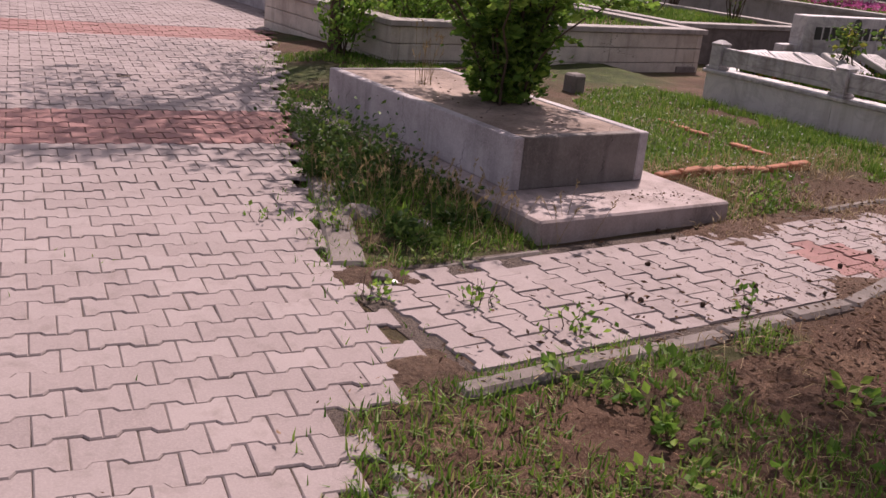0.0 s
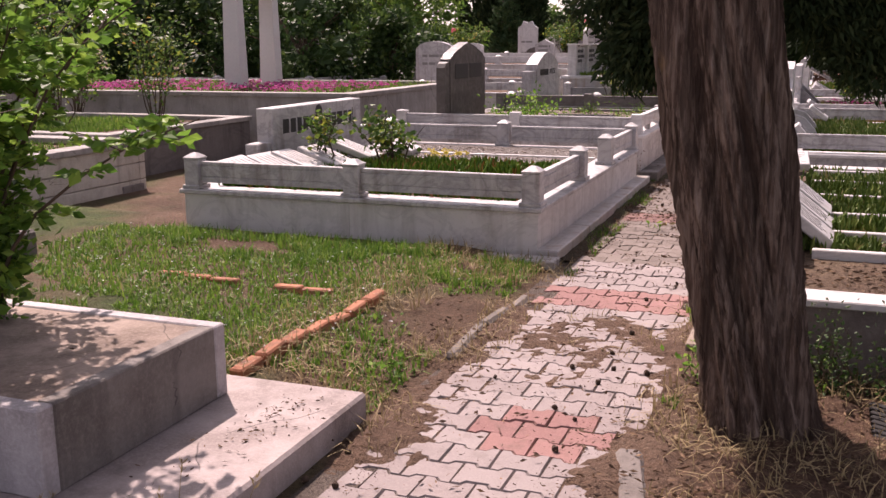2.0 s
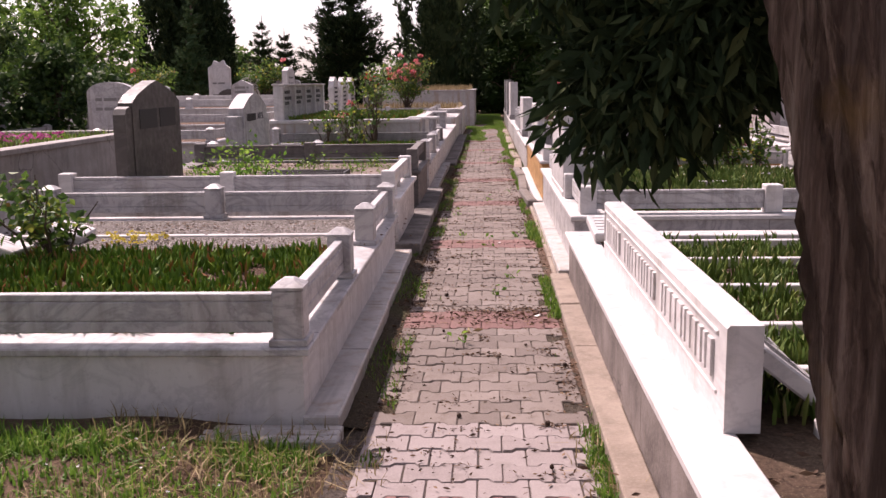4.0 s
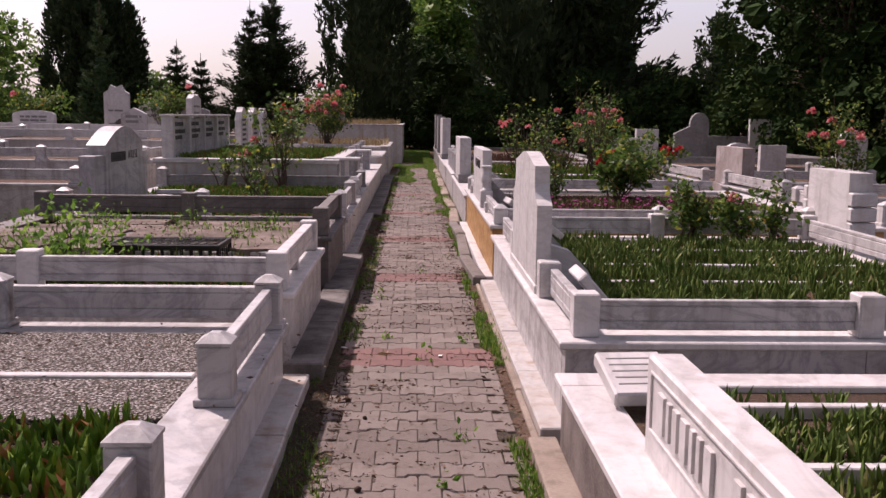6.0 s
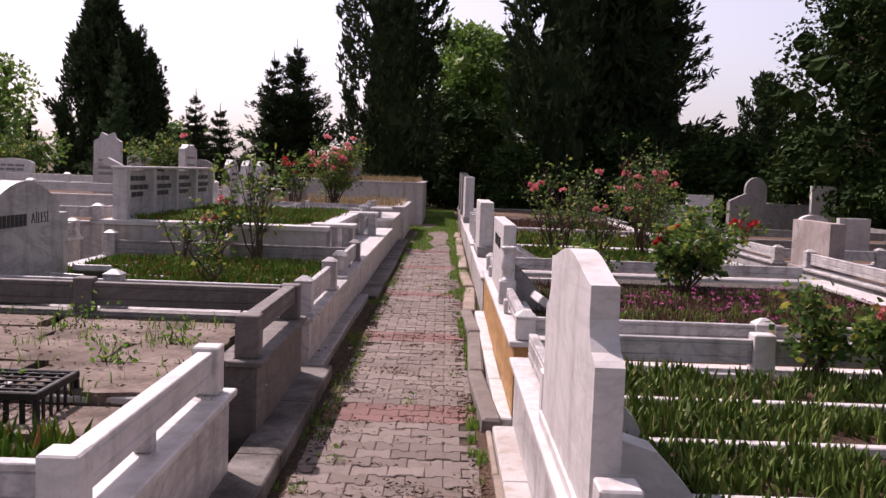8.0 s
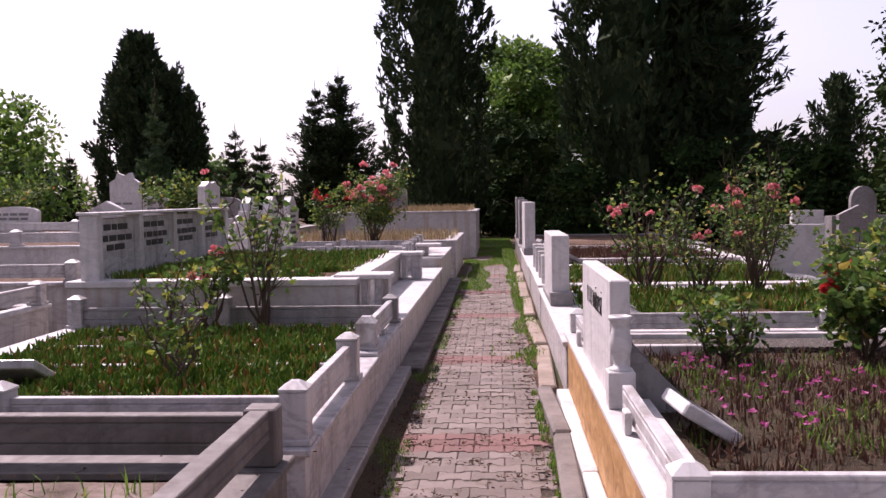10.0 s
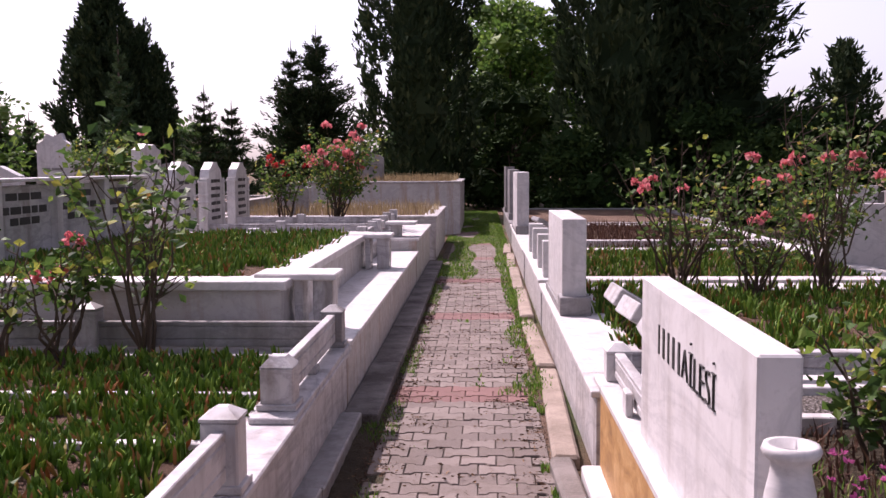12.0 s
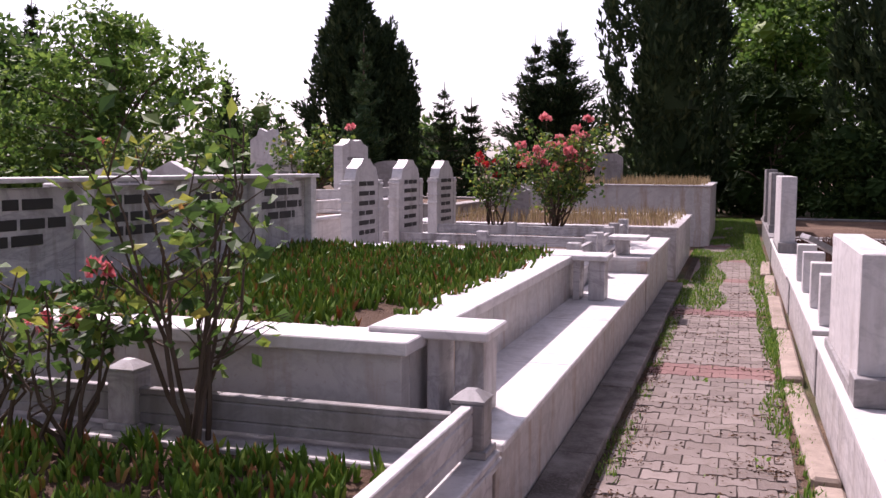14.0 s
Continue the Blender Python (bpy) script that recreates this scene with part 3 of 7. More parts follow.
def surround(label, x0, x1, y0, y1, zl, mat, wall_mat, lip=0.03, ledge_h=0.035, ledge_w=0.26, bed=None, bed_mat=None, name="grave_surround", thick=0.10, base=-0.08, courses=1):
    """Walls, a projecting ledge on top of them and the earth inside; x0..y1 are the ledge's outer edges."""
    root = thing(name, ((x0 + x1) / 2, (y0 + y1) / 2, 0), label, "grave")
    wx0, wx1, wy0, wy1, zw = x0 + lip, x1 - lip, y0 + lip, y1 - lip, zl - ledge_h
    for a, b, c, d in ((wx0, wx1, wy0, wy0 + thick), (wx0, wx1, wy1 - thick, wy1), (wx0, wx0 + thick, wy0 + thick, wy1 - thick), (wx1 - thick, wx1, wy0 + thick, wy1 - thick)):
        # panels along each wall
        along_x = (b - a) > (d - c)
        length = (b - a) if along_x else (d - c)
        n = max(1, round(length / 1.35))
        for i in range(n):
            s, e = i / n, (i + 1) / n
            for k in range(courses):
                z0, z1 = base + (zw - base) * k / courses, base + (zw - base) * (k + 1) / courses - (0.006 if courses > 1 else 0.0)
                mb = MB()
                if along_x:
                    mb.box(a + s * length + 0.001, a + e * length - 0.001, c, d, z0, z1, 0.003 if courses == 1 else 0.008)
                else:
                    mb.box(a, b, c + s * length + 0.001, c + e * length - 0.001, z0, z1, 0.003 if courses == 1 else 0.008)
                part("wall_panel", mb, wall_mat, root)
    lw = ledge_w
    for a, b, c, d in ((x0, x1, y0, y0 + lw), (x0, x1, y1 - lw, y1), (x0, x0 + lw, y0 + lw, y1 - lw), (x1 - lw, x1, y0 + lw, y1 - lw)):
        mb = MB()
        mb.box(a, b, c, d, zw, zl, 0.006)
        part("ledge", mb, mat, root)
    mb = MB()
    bz = zl - 0.02 if bed is None else bed
    mb.box(wx0 + thick, wx1 - thick, wy0 + thick, wy1 - thick, base, bz, 0.002)
    part("bed_earth", mb, bed_mat or M_BED, root)
    return root


def slab(name, parent, x0, x1, y0, y1, z0, z1, mat, c=0.005, label=""):
    mb = MB()
    mb.box(x0, x1, y0, y1, z0, z1, c)
    return part(name, mb, mat, parent, label)


def step_slabs(label, x0, x1, y0, y1, z1, mat, n):
    """A row of foundation slabs along the path."""
    root = thing("plinth_step", ((x0 + x1) / 2, (y0 + y1) / 2, 0), label, "step")
    for i in range(n):
        a, b = y0 + (y1 - y0) * i / n, y0 + (y1 - y0) * (i + 1) / n
        slab("step_slab", root, x0, x1 + RNG.uniform(-0.008, 0.008), a + 0.002, b - 0.002, -0.1, z1 + RNG.uniform(-0.004, 0.004), mat, 0.008)


# --- the first white grave
g = surround("large white marble grave with posts, rails and a green bed", -3.66, -0.69, 3.93, 7.98, 0.37, M_MARBLE, M_MARBLE_CLEAN, bed=0.35)
for px, py in ((-0.78, 4.03), (-2.16, 4.03), (-3.56, 4.03), (-0.78, 5.43), (-0.78, 6.54), (-0.78, 7.88), (-2.19, 7.88), (-3.56, 7.88)):
    post(g, px, py, 0.37, 0.65, M_MARBLE)
for xa, xb in ((-3.495, -2.225), (-2.095, -0.845)):
    rail(g, xa, 4.03, xb, 4.03, 0.42, 0.585, M_MARBLE)
    rail(g, xa, 7.88, xb, 7.88, 0.42, 0.585, M_MARBLE)
for ya, yb in ((4.095, 5.365), (6.605, 7.815)):
    rail(g, -0.78, ya, -0.78, yb, 0.42, 0.585, M_MARBLE)
slab("bed_strip", g, -3.4, -0.95, 6.86, 6.92, 0.3, 0.385, M_MARBLE_CLEAN)
slab("bed_strip", g, -3.4, -0.95, 4.98, 5.03, 0.3, 0.36, M_MARBLE_CLEAN)
slab("gravel_fill", g, -3.5, -0.94, 6.32, 6.86, 0.3, 0.372, M_GRAVEL)
slab("gravel_fill", g, -3.5, -0.94, 6.92, 7.72, 0.3, 0.372, M_GRAVEL)
step_slabs("pale marble plinth step at the foot of a grave", -3.7, -0.56, 3.74, 3.94, 0.045, M_MARBLE_STAINED, 3)
step_slabs("pale marble plinth step at the foot of a grave", -0.73, -0.58, 3.94, 8.03, 0.075, M_MARBLE_STAINED, 4)

# --- white grave with square flat posts
g = surround("white marble grave with flat square posts and a weedy bed", -3.75, -0.69, 8.22, 10.12, 0.485, M_MARBLE_CLEAN, M_MARBLE, bed=0.42, bed_mat=M_DAMP_SOIL)
for px, py in ((-0.80, 8.36), (-2.20, 8.36), (-3.62, 8.36), (-0.80, 10.0)):
    post(g, px, py, 0.485, 0.705, M_MARBLE_CLEAN, 0.12, "flat", False)
for xa, xb in ((-3.56, -2.26), (-2.14, -0.86)):
    rail(g, xa, 8.36, xb, 8.36, 0.53, 0.67, M_MARBLE, 0.028)
rail(g, -0.80, 8.42, -0.80, 9.94, 0.555, 0.685, M_MARBLE_CLEAN, 0.035)
slab("rail_block", g, -0.83, -0.77, 9.05, 9.13, 0.485, 0.555, M_MARBLE)
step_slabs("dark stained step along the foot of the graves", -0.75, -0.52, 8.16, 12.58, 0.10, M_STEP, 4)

# --- brown terrazzo grave
g = surround("brown terrazzo grave with square posts and a cracked bed", -3.75, -0.69, 10.72, 12.38, 0.485, M_TERRAZZO, M_TERRAZZO, bed=0.42, bed_mat=M_DAMP_SOIL)
for px, py in ((-0.79, 10.86), (-0.79, 12.25), (-2.2, 12.25), (-3.6, 12.25)):
    post(g, px, py, 0.485, 0.72, M_TERRAZZO, 0.13, "flat", False)
rail(g, -0.79, 10.925, -0.79, 12.185, 0.60, 0.715, M_TERRAZZO, 0.04)
for xa, xb in ((-3.535, -2.265), (-2.135, -0.855)):
    rail(g, xa, 12.25, xb, 12.25, 0.53, 0.69, M_TERRAZZO, 0.035)
def screed_slab(x0, x1, y0, y1, z):
    """A broken plate of screed with an uneven outline."""
    rng = random.Random(int(1000 * (x0 + 7 * y0)))
    c = [(x0, y0), (x1, y0), (x1, y1), (x0, y1)]
    pts = []
    for i in range(4):
        a, b = c[i], c[(i + 1) % 4]
        for k in range(5):
            t = k / 5
            pts.append((a[0] + (b[0] - a[0]) * t + rng.uniform(-0.025, 0.025), a[1] + (b[1] - a[1]) * t + rng.uniform(-0.025, 0.025)))
    s = thing("grave_slab", ((x0 + x1) / 2, (y0 + y1) / 2, z - 0.1), "cracked pinkish screed slab in a weedy grave bed", "slab", "broken screed slabs")
    mb = MB()
    mb.prism(pts, "z", z - 0.1, z + rng.uniform(-0.006, 0.006))
    part("screed", mb, M_SCREED, s)


for xa, xb, ya, yb, zz in ((-3.1, -2.2, 9.34, 9.82, 0.45), (-2.15, -1.12, 9.36, 9.82, 0.455), (-3.5, -2.75, 9.87, 10.5, 0.50), (-2.7, -1.75, 9.86, 10.46, 0.505), (-1.7, -0.98, 9.87, 10.5, 0.50), (-3.5, -2.4, 10.54, 11.05, 0.505), (-2.34, -1.5, 10.52, 11.08, 0.50), (-1.46, -0.97, 10.55, 11.06, 0.505), (-3.4, -2.1, 11.14, 11.62, 0.475), (-2.05, -1.0, 11.12, 11.6, 0.48), (-3.3, -2.3, 11.68, 12.08, 0.475), (-2.24, -1.02, 11.66, 12.06, 0.47)):
    screed_slab(xa, xb, ya, yb, zz)

# --- white grave with pyramid posts and the rose bushes
g = surround("white marble grave with pyramid-capped posts, filled with succulents", -3.75, -0.69, 12.70, 17.02, 0.42, M_MARBLE, M_MARBLE, bed=0.40)
for px, py in ((-0.78, 12.83), (-2.2, 12.83), (-3.6, 12.83), (-0.78, 14.40), (-2.3, 16.92), (-3.65, 16.92)):
    post(g, px, py, 0.42, 0.715, M_MARBLE)
slab("raised_block", g, -0.90, -0.695, 15.22, 17.0, 0.42, 0.45, M_MARBLE)
post(g, -0.80, 15.42, 0.45, 0.69, M_MARBLE, 0.15, "hip")
post(g, -0.79, 16.92, 0.45, 0.70, M_MARBLE_GREY)
for xa, xb in ((-3.535, -2.265), (-2.135, -0.845)):
    rail(g, xa, 12.83, xb, 12.83, 0.47, 0.64, M_MARBLE)
    rail(g, xa - 0.1 if xa < -3 else xa - 0.1, 16.92, xb - 0.1 if xb < -2 else xb, 16.92, 0.45, 0.60, M_MARBLE_GREY)
rail(g, -0.78, 12.895, -0.78, 14.335, 0.47, 0.64, M_MARBLE)
rail(g, -0.79, 15.495, -0.79, 16.855, 0.49, 0.65, M_MARBLE)
slab("rail_block", g, -0.83, -0.75, 16.1, 16.2, 0.45, 0.49, M_MARBLE)
slab("bed_strip", g, -3.4, -0.95, 14.9, 14.96, 0.36, 0.43, M_MARBLE_CLEAN)
slab("bed_strip", g, -3.4, -0.95, 15.75, 15.80, 0.36, 0.43, M_MARBLE_CLEAN)
step_slabs("grey stained marble step along the foot of the graves", -0.75, -0.60, 12.66, 16.75, 0.085, M_MARBLE_GREY, 3)
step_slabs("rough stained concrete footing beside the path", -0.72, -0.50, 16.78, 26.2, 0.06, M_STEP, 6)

# --- raised family grave with benches
g = surround("tall white marble family grave planted with succulents", -3.85, -1.12, 17.12, 21.75, 0.82, M_MARBLE_CLEAN, M_MARBLE_STAINED, lip=0.035, ledge_h=0.06, ledge_w=0.3, bed=0.79)
plat = thing("marble_platform", (-0.95, 20.5, 0), "white marble platform running below the raised grave", "platform")
slab("platform_core", plat, -1.15, -0.725, 17.06, 23.35, -0.08, 0.425, M_MARBLE_STAINED)
for i in range(4):
    a = 17.03 + i * 1.59
    slab("platform_slab", plat, -1.16, -0.69, a + 0.001, a + 1.588, 0.425, 0.46, M_MARBLE_CLEAN)


def bench(y, z, label):
    b = thing("stone_bench", (-1.08, y + 0.17, 0.46), label, "bench")
    slab("seat", b, -1.37, -0.83, y, y + 0.36, z - 0.045, z, M_MARBLE_CLEAN, 0.008)
    slab("leg", b, -0.99, -0.86, y + 0.05, y + 0.28, 0.46, z - 0.045, M_MARBLE)
    slab("leg", b, -1.115, -1.06, y + 0.05, y + 0.28, 0.46, z - 0.045, M_MARBLE)


bench(17.32, 0.845, "white marble slab bench with a stub leg on the platform")
bench(21.15, 0.83, "white marble slab bench with a stub leg on the platform")

# --- small graves further on
for k, (ya, yb, zz) in enumerate(((21.95, 23.2, 0.66), (23.45, 24.6, 0.66), (24.85, 26.0, 0.68))):
    g = surround("low white marble grave with short rails", -3.9, -1.15, ya, yb, zz, M_MARBLE_CLEAN, M_MARBLE, bed=zz - 0.03, bed_mat=M_BED)
    post(g, -1.25, ya + 0.1, zz, zz + 0.2, M_MARBLE, 0.12, "flat", False)
    post(g, -1.25, yb - 0.1, zz, zz + 0.2, M_MARBLE, 0.12, "flat", False)
    post(g, -2.5, ya + 0.1, zz, zz + 0.18, M_MARBLE, 0.12, "flat", False)
    rail(g, -3.7, ya + 0.1, -1.31, ya + 0.1, zz + 0.03, zz + 0.14, M_MARBLE)
    rail(g, -1.25, ya + 0.16, -1.25, yb - 0.16, zz + 0.03, zz + 0.14, M_MARBLE)
plat = thing("marble_platform", (-0.92, 24.9, 0), "white marble platform running below the small graves", "platform")
slab("platform_core", plat, -1.145, -0.72, 23.38, 26.4, -0.08, 0.585, M_MARBLE_STAINED)
for i in range(2):
    slab("platform_slab", plat, -1.148, -0.69, 23.38 + i * 1.51, 24.887 + i * 1.51, 0.585, 0.62, M_MARBLE_CLEAN)
t = thing("stone_table", (-1.0, 24.0, 0.62), "small white stone table on a stub leg", "table")
slab("tabletop", t, -1.14, -0.74, 23.55, 23.95, 0.78, 0.82, M_MARBLE_CLEAN)
slab("leg", t, -1.08, -0.94, 23.68, 23.84, 0.62, 0.78, M_MARBLE)
g = surround("long plastered grave wall overgrown with dry grass", -4.6, -0.62, 27.0, 31.0, 0.72, M_MARBLE, M_MARBLE, bed=0.68, bed_mat=M_SOIL_DRY)
g = surround("tall weathered wall closing the end of the path", -4.2, -0.35, 33.0, 38.0, 1.2, M_MARBLE, M_MARBLE_STAINED, bed=1.15, bed_mat=M_SOIL_DRY)
g = surround("grey plastered grave with dry grass", -8.5, -4.4, 29.0, 33.0, 0.9, M_PLASTER, M_PLASTER, bed=0.85, bed_mat=M_SOIL_DRY)

# --- right side: planter beside the big tree
g = surround("concrete planter grave with white strips between rows of leaves", 0.595, 3.75, 1.98, 6.95, 0.38, M_MARBLE_CLEAN, M_ROUGH_WALL, ledge_w=0.2, bed=0.35, bed_mat=M_SOIL)
for yy in (2.98, 3.55, 4.2, 5.0, 5.75, 6.4):
    slab("bed_strip", g, 1.05, 3.5, yy, yy + 0.055, 0.3, 0.40, M_MARBLE_CLEAN)
step_slabs("tan concrete footing along the path", 0.50, 0.63, 2.2, 7.05, 0.055, M_TAN_KERB, 5)

# --- right side: grave with the curved headstone
g = surround("white marble grave with posts, rails and rows of leaves", 0.66, 3.58, 7.22, 11.30, 0.45, M_MARBLE_CLEAN, M_MARBLE, ledge_w=0.28, bed=0.42)
for px, py in ((0.80, 7.38), (2.17, 7.38), (3.44, 7.38), (0.765, 8.365), (0.765, 9.92), (2.1, 11.17), (3.44, 11.17), (3.44, 9.2)):
    post(g, px, py, 0.45, 0.66, M_MARBLE_CLEAN, 0.125, "flat", False)
for a in ((0.865, 7.38, 2.105, 7.38), (2.235, 7.38, 3.375, 7.38), (0.785, 7.445, 0.785, 8.30), (0.775, 9.985, 0.775, 11.1), (0.865, 11.17, 2.035, 11.17), (2.165, 11.17, 3.375, 11.17), (3.44, 7.445, 3.44, 9.135), (3.44, 9.265, 3.44, 11.105)):
    rail(g, *a, 0.485, 0.625, M_MARBLE)
for yy in (8.15, 8.85, 9.55, 10.3):
    slab("bed_strip", g, 1.05, 3.28, yy, yy + 0.06, 0.38, 0.46, M_MARBLE_CLEAN)
step_slabs("white marble plinth along the path", 0.57, 0.70, 7.15, 11.2, 0.06, M_MARBLE_STAINED, 4)
step_slabs("tan concrete strip along the path", 0.535, 0.572, 7.1, 11.25, 0.02, M_TAN_KERB, 5)

# --- right side: grave with the ochre cladding
g = surround("marble grave clad in ochre stone with a magenta-flowered bed", 0.665, 4.3, 11.42, 15.82, 0.52, M_MARBLE_CLEAN, M_OCHRE, ledge_w=0.26, bed=0.45, bed_mat=M_DAMP_SOIL)
for px, py in ((0.765, 11.52), (2.22, 11.52), (3.6, 11.52), (0.765, 15.70), (2.6, 15.70)):
    post(g, px, py, 0.52, 0.70, M_MARBLE_CLEAN, 0.12, "pyramid", False)
for a in ((0.825, 11.52, 2.16, 11.52), (2.28, 11.52, 3.54, 11.52), (0.765, 11.58, 0.765, 12.95), (0.765, 14.85, 0.765, 15.64), (0.825, 15.70, 2.54, 15.70), (2.66, 15.70, 4.0, 15.70)):
    rail(g, *a, 0.55, 0.66, M_MARBLE)
slab("bed_strip", g, 0.93, 4.0, 15.53, 15.60, 0.4, 0.525, M_MARBLE_CLEAN)
slab("bed_strip", g, 1.05, 1.55, 15.02, 15.09, 0.4, 0.52, M_MARBLE_CLEAN)
slab("gravel_fill", g, 0.93, 4.0, 15.11, 15.52, 0.4, 0.49, M_GRAVEL_GREY)
for yy in (12.55, 15.0):
    slab("stub_block", g, 0.70, 0.73, yy, yy + 0.1, 0.52, 0.62, M_MARBLE_CLEAN)
step_slabs("white marble plinth below the ochre cladding", 0.605, 0.70, 11.35, 15.8, 0.07, M_MARBLE_CLEAN, 4)
kerb("grey concrete kerb between path and grave", [(0.545, 11.25), (0.54, 16.0)], 0.12, -0.1, 0.07, 1.6)
kerb("tan concrete kerb between path and grave", [(0.585, 16.0), (0.575, 30.0)], 0.14, -0.1, 0.03, 2.3, M_TAN_KERB)

# --- right side: the graves beyond
g = surround("white marble grave planted with bright succulents", 0.66, 4.3, 15.88, 20.3, 0.42, M_MARBLE_CLEAN, M_MARBLE, ledge_w=0.42, bed=0.40)
for px, py in ((0.84, 19.98),):
    slab("stub_block", g, px - 0.05, px + 0.05, py - 0.05, py + 0.05, 0.42, 0.58, M_MARBLE_CLEAN)
rail(g, 1.3, 16.05, 4.1, 16.05, 0.45, 0.6, M_MARBLE)
g = surround("white marble grave with a row of short posts", 0.66, 4.3, 20.4, 24.0, 0.44, M_MARBLE_CLEAN, M_MARBLE, ledge_w=0.3, bed=0.40)
for py in (20.6, 21.5, 22.5, 23.4):
    slab("short_post", g, 0.72, 0.90, py, py + 0.16, 0.44, 0.80, M_MARBLE_CLEAN)
g = surround("marble grave overgrown with red-brown weeds", 0.66, 4.6, 24.2, 30.0, 0.40, M_MARBLE_CLEAN, M_MARBLE, ledge_w=0.3, bed=0.37, bed_mat=M_SOIL)
slab("bed_strip", g, 1.1, 4.3, 25.0, 25.2, 0.35, 0.46, M_MARBLE_CLEAN)
g = surround("low marble grave among the trees", 0.66, 5.0, 30.3, 37.0, 0.40, M_MARBLE_GREY, M_MARBLE_GREY, ledge_w=0.3, bed=0.36, bed_mat=M_SOIL_DRY)


# ---------------------------------------------------------------- headstones
def bars(parent, place, rows, mat, h=0.05, gap=0.035, rng=None, deep=0.004, wide=(0.10, 0.26)):
    """Lines of writing as plain bars. place(a, b, c, d) gives a box from a..b along the face and c..d in height."""
    rng = rng or RNG
    for (a0, a1, z) in rows:
        a = a0
        while a < a1 - 0.04:
            w = min(rng.uniform(*wide), a1 - a)
            mb = MB()
            mb.box(*place(a, a + w, z, z + h), 0.001)
            part("engraved_bar", mb, mat, parent)
            a += w + gap


def face_plus_x(x, deep=0.004):
    return lambda a, b, c, d: (x - 0.004, x + deep, a, b, c, d)


def face_minus_x(x, deep=0.004):
    return lambda a, b, c, d: (x - deep, x + 0.004, a, b, c, d)


def lettering(parent, text, size, m, mat, wide=0.86):
    """Raised letters from the built-in font, as a mesh."""
    cu = bpy.data.curves.new("letters", "FONT")
    cu.body, cu.size, cu.extrude, cu.align_x = text, size, 0.004, "LEFT"
    cu.resolution_u = 3
    cu.offset = -0.0046 * size / 0.15
    tmp = bpy.data.objects.new("letters_tmp", cu)
    me = bpy.data.meshes.new_from_object(tmp)
    bpy.data.objects.remove(tmp)
    me.name = "lettering"
    me.transform(m @ Matrix.Diagonal((wide, 1.0, 1.0, 1.0)))
    me.materials.clear()
    me.materials.append(mat)
    ob = new("lettering", me)
    ob.parent = parent
    ob.location = -Vector(parent.location)
    return ob


# The first family stone: long block with stepped ends
hs = thing("headstone", (-3.55, 6.1, 0.37), "long white marble family headstone with black lettering", "headstone")
slab("block", hs, -3.72, -3.55, 5.22, 7.05, 0.37, 0.92, M_MARBLE, 0.008)
slab("end_block", hs, -3.70, -3.57, 4.98, 5.218, 0.37, 0.62, M_MARBLE, 0.008)
slab("end_block", hs, -3.70, -3.57, 7.052, 7.28, 0.37, 0.62, M_MARBLE, 0.008)
bars(hs, face_plus_x(-3.55), [(5.40, 6.82, 0.68)], M_INK, 0.13, 0.035, wide=(0.06, 0.11))
lettering(hs, "AİLESİ", 0.15, pose(-3.549, 5.92, 0.50, 90, 0, 90), M_INK)
mb = MB()
mb.lathe([(0.07, -0.004), (0.07, 0.004)], 12, pose(-3.55, 6.1, 0.84, 0, 90, 0))
part("emblem", mb, M_INK, hs)

# Dark stone with shoulders and a gabled top
hs = thing("headstone", (-3.16, 9.3, 0.42), "dark brown granite headstone with shoulders and a gabled top", "headstone")
mb = MB()
mb.prism([(8.62, 0.48), (9.94, 0.48), (9.94, 1.30), (9.80, 1.37), (9.48, 1.46), (9.28, 1.50), (9.08, 1.46), (8.76, 1.37), (8.62, 1.30)], "x", -3.23, -3.10)
part("block", mb, M_GRANITE, hs)
mb = MB()
mb.prism([(8.46, 0.48), (8.618, 0.48), (8.618, 1.24), (8.58, 1.27), (8.50, 1.25), (8.46, 1.20)], "x", -3.22, -3.11)
part("shoulder", mb, M_GRANITE, hs)
slab("base", hs, -3.27, -3.06, 8.40, 10.0, 0.38, 0.48, M_GRANITE, 0.01)
for ya in (8.78, 9.32):
    slab("name_panel", hs, -3.101, -3.094, ya, ya + 0.46, 1.06, 1.24, M_INK, 0.002)

# Round-topped family stone
hs = thing("headstone", (-3.3, 13.7, 0.40), "round-topped white marble family headstone with black lettering", "headstone")
top = [(12.93 + 1.36 * i / 14, 1.14 + 0.19 * math.sin(math.pi * i / 14)) for i in range(15)]
mb = MB()
mb.prism([(12.93, 0.38)] + [(14.29, 0.38)] + top[::-1], "x", -3.40, -3.20)
part("block", mb, M_MARBLE, hs)
slab("shoulder", hs, -3.38, -3.22, 12.63, 12.928, 0.38, 1.04, M_MARBLE)
slab("shoulder", hs, -3.38, -3.22, 14.292, 14.54, 0.38, 1.04, M_MARBLE)
bars(hs, face_plus_x(-3.199), [(13.10, 13.62, 0.96)], M_INK, 0.10, 0.018, wide=(0.05, 0.07))
lettering(hs, "AİLESİ", 0.14, pose(-3.198, 13.70, 0.97, 90, 0, 90), M_INK)

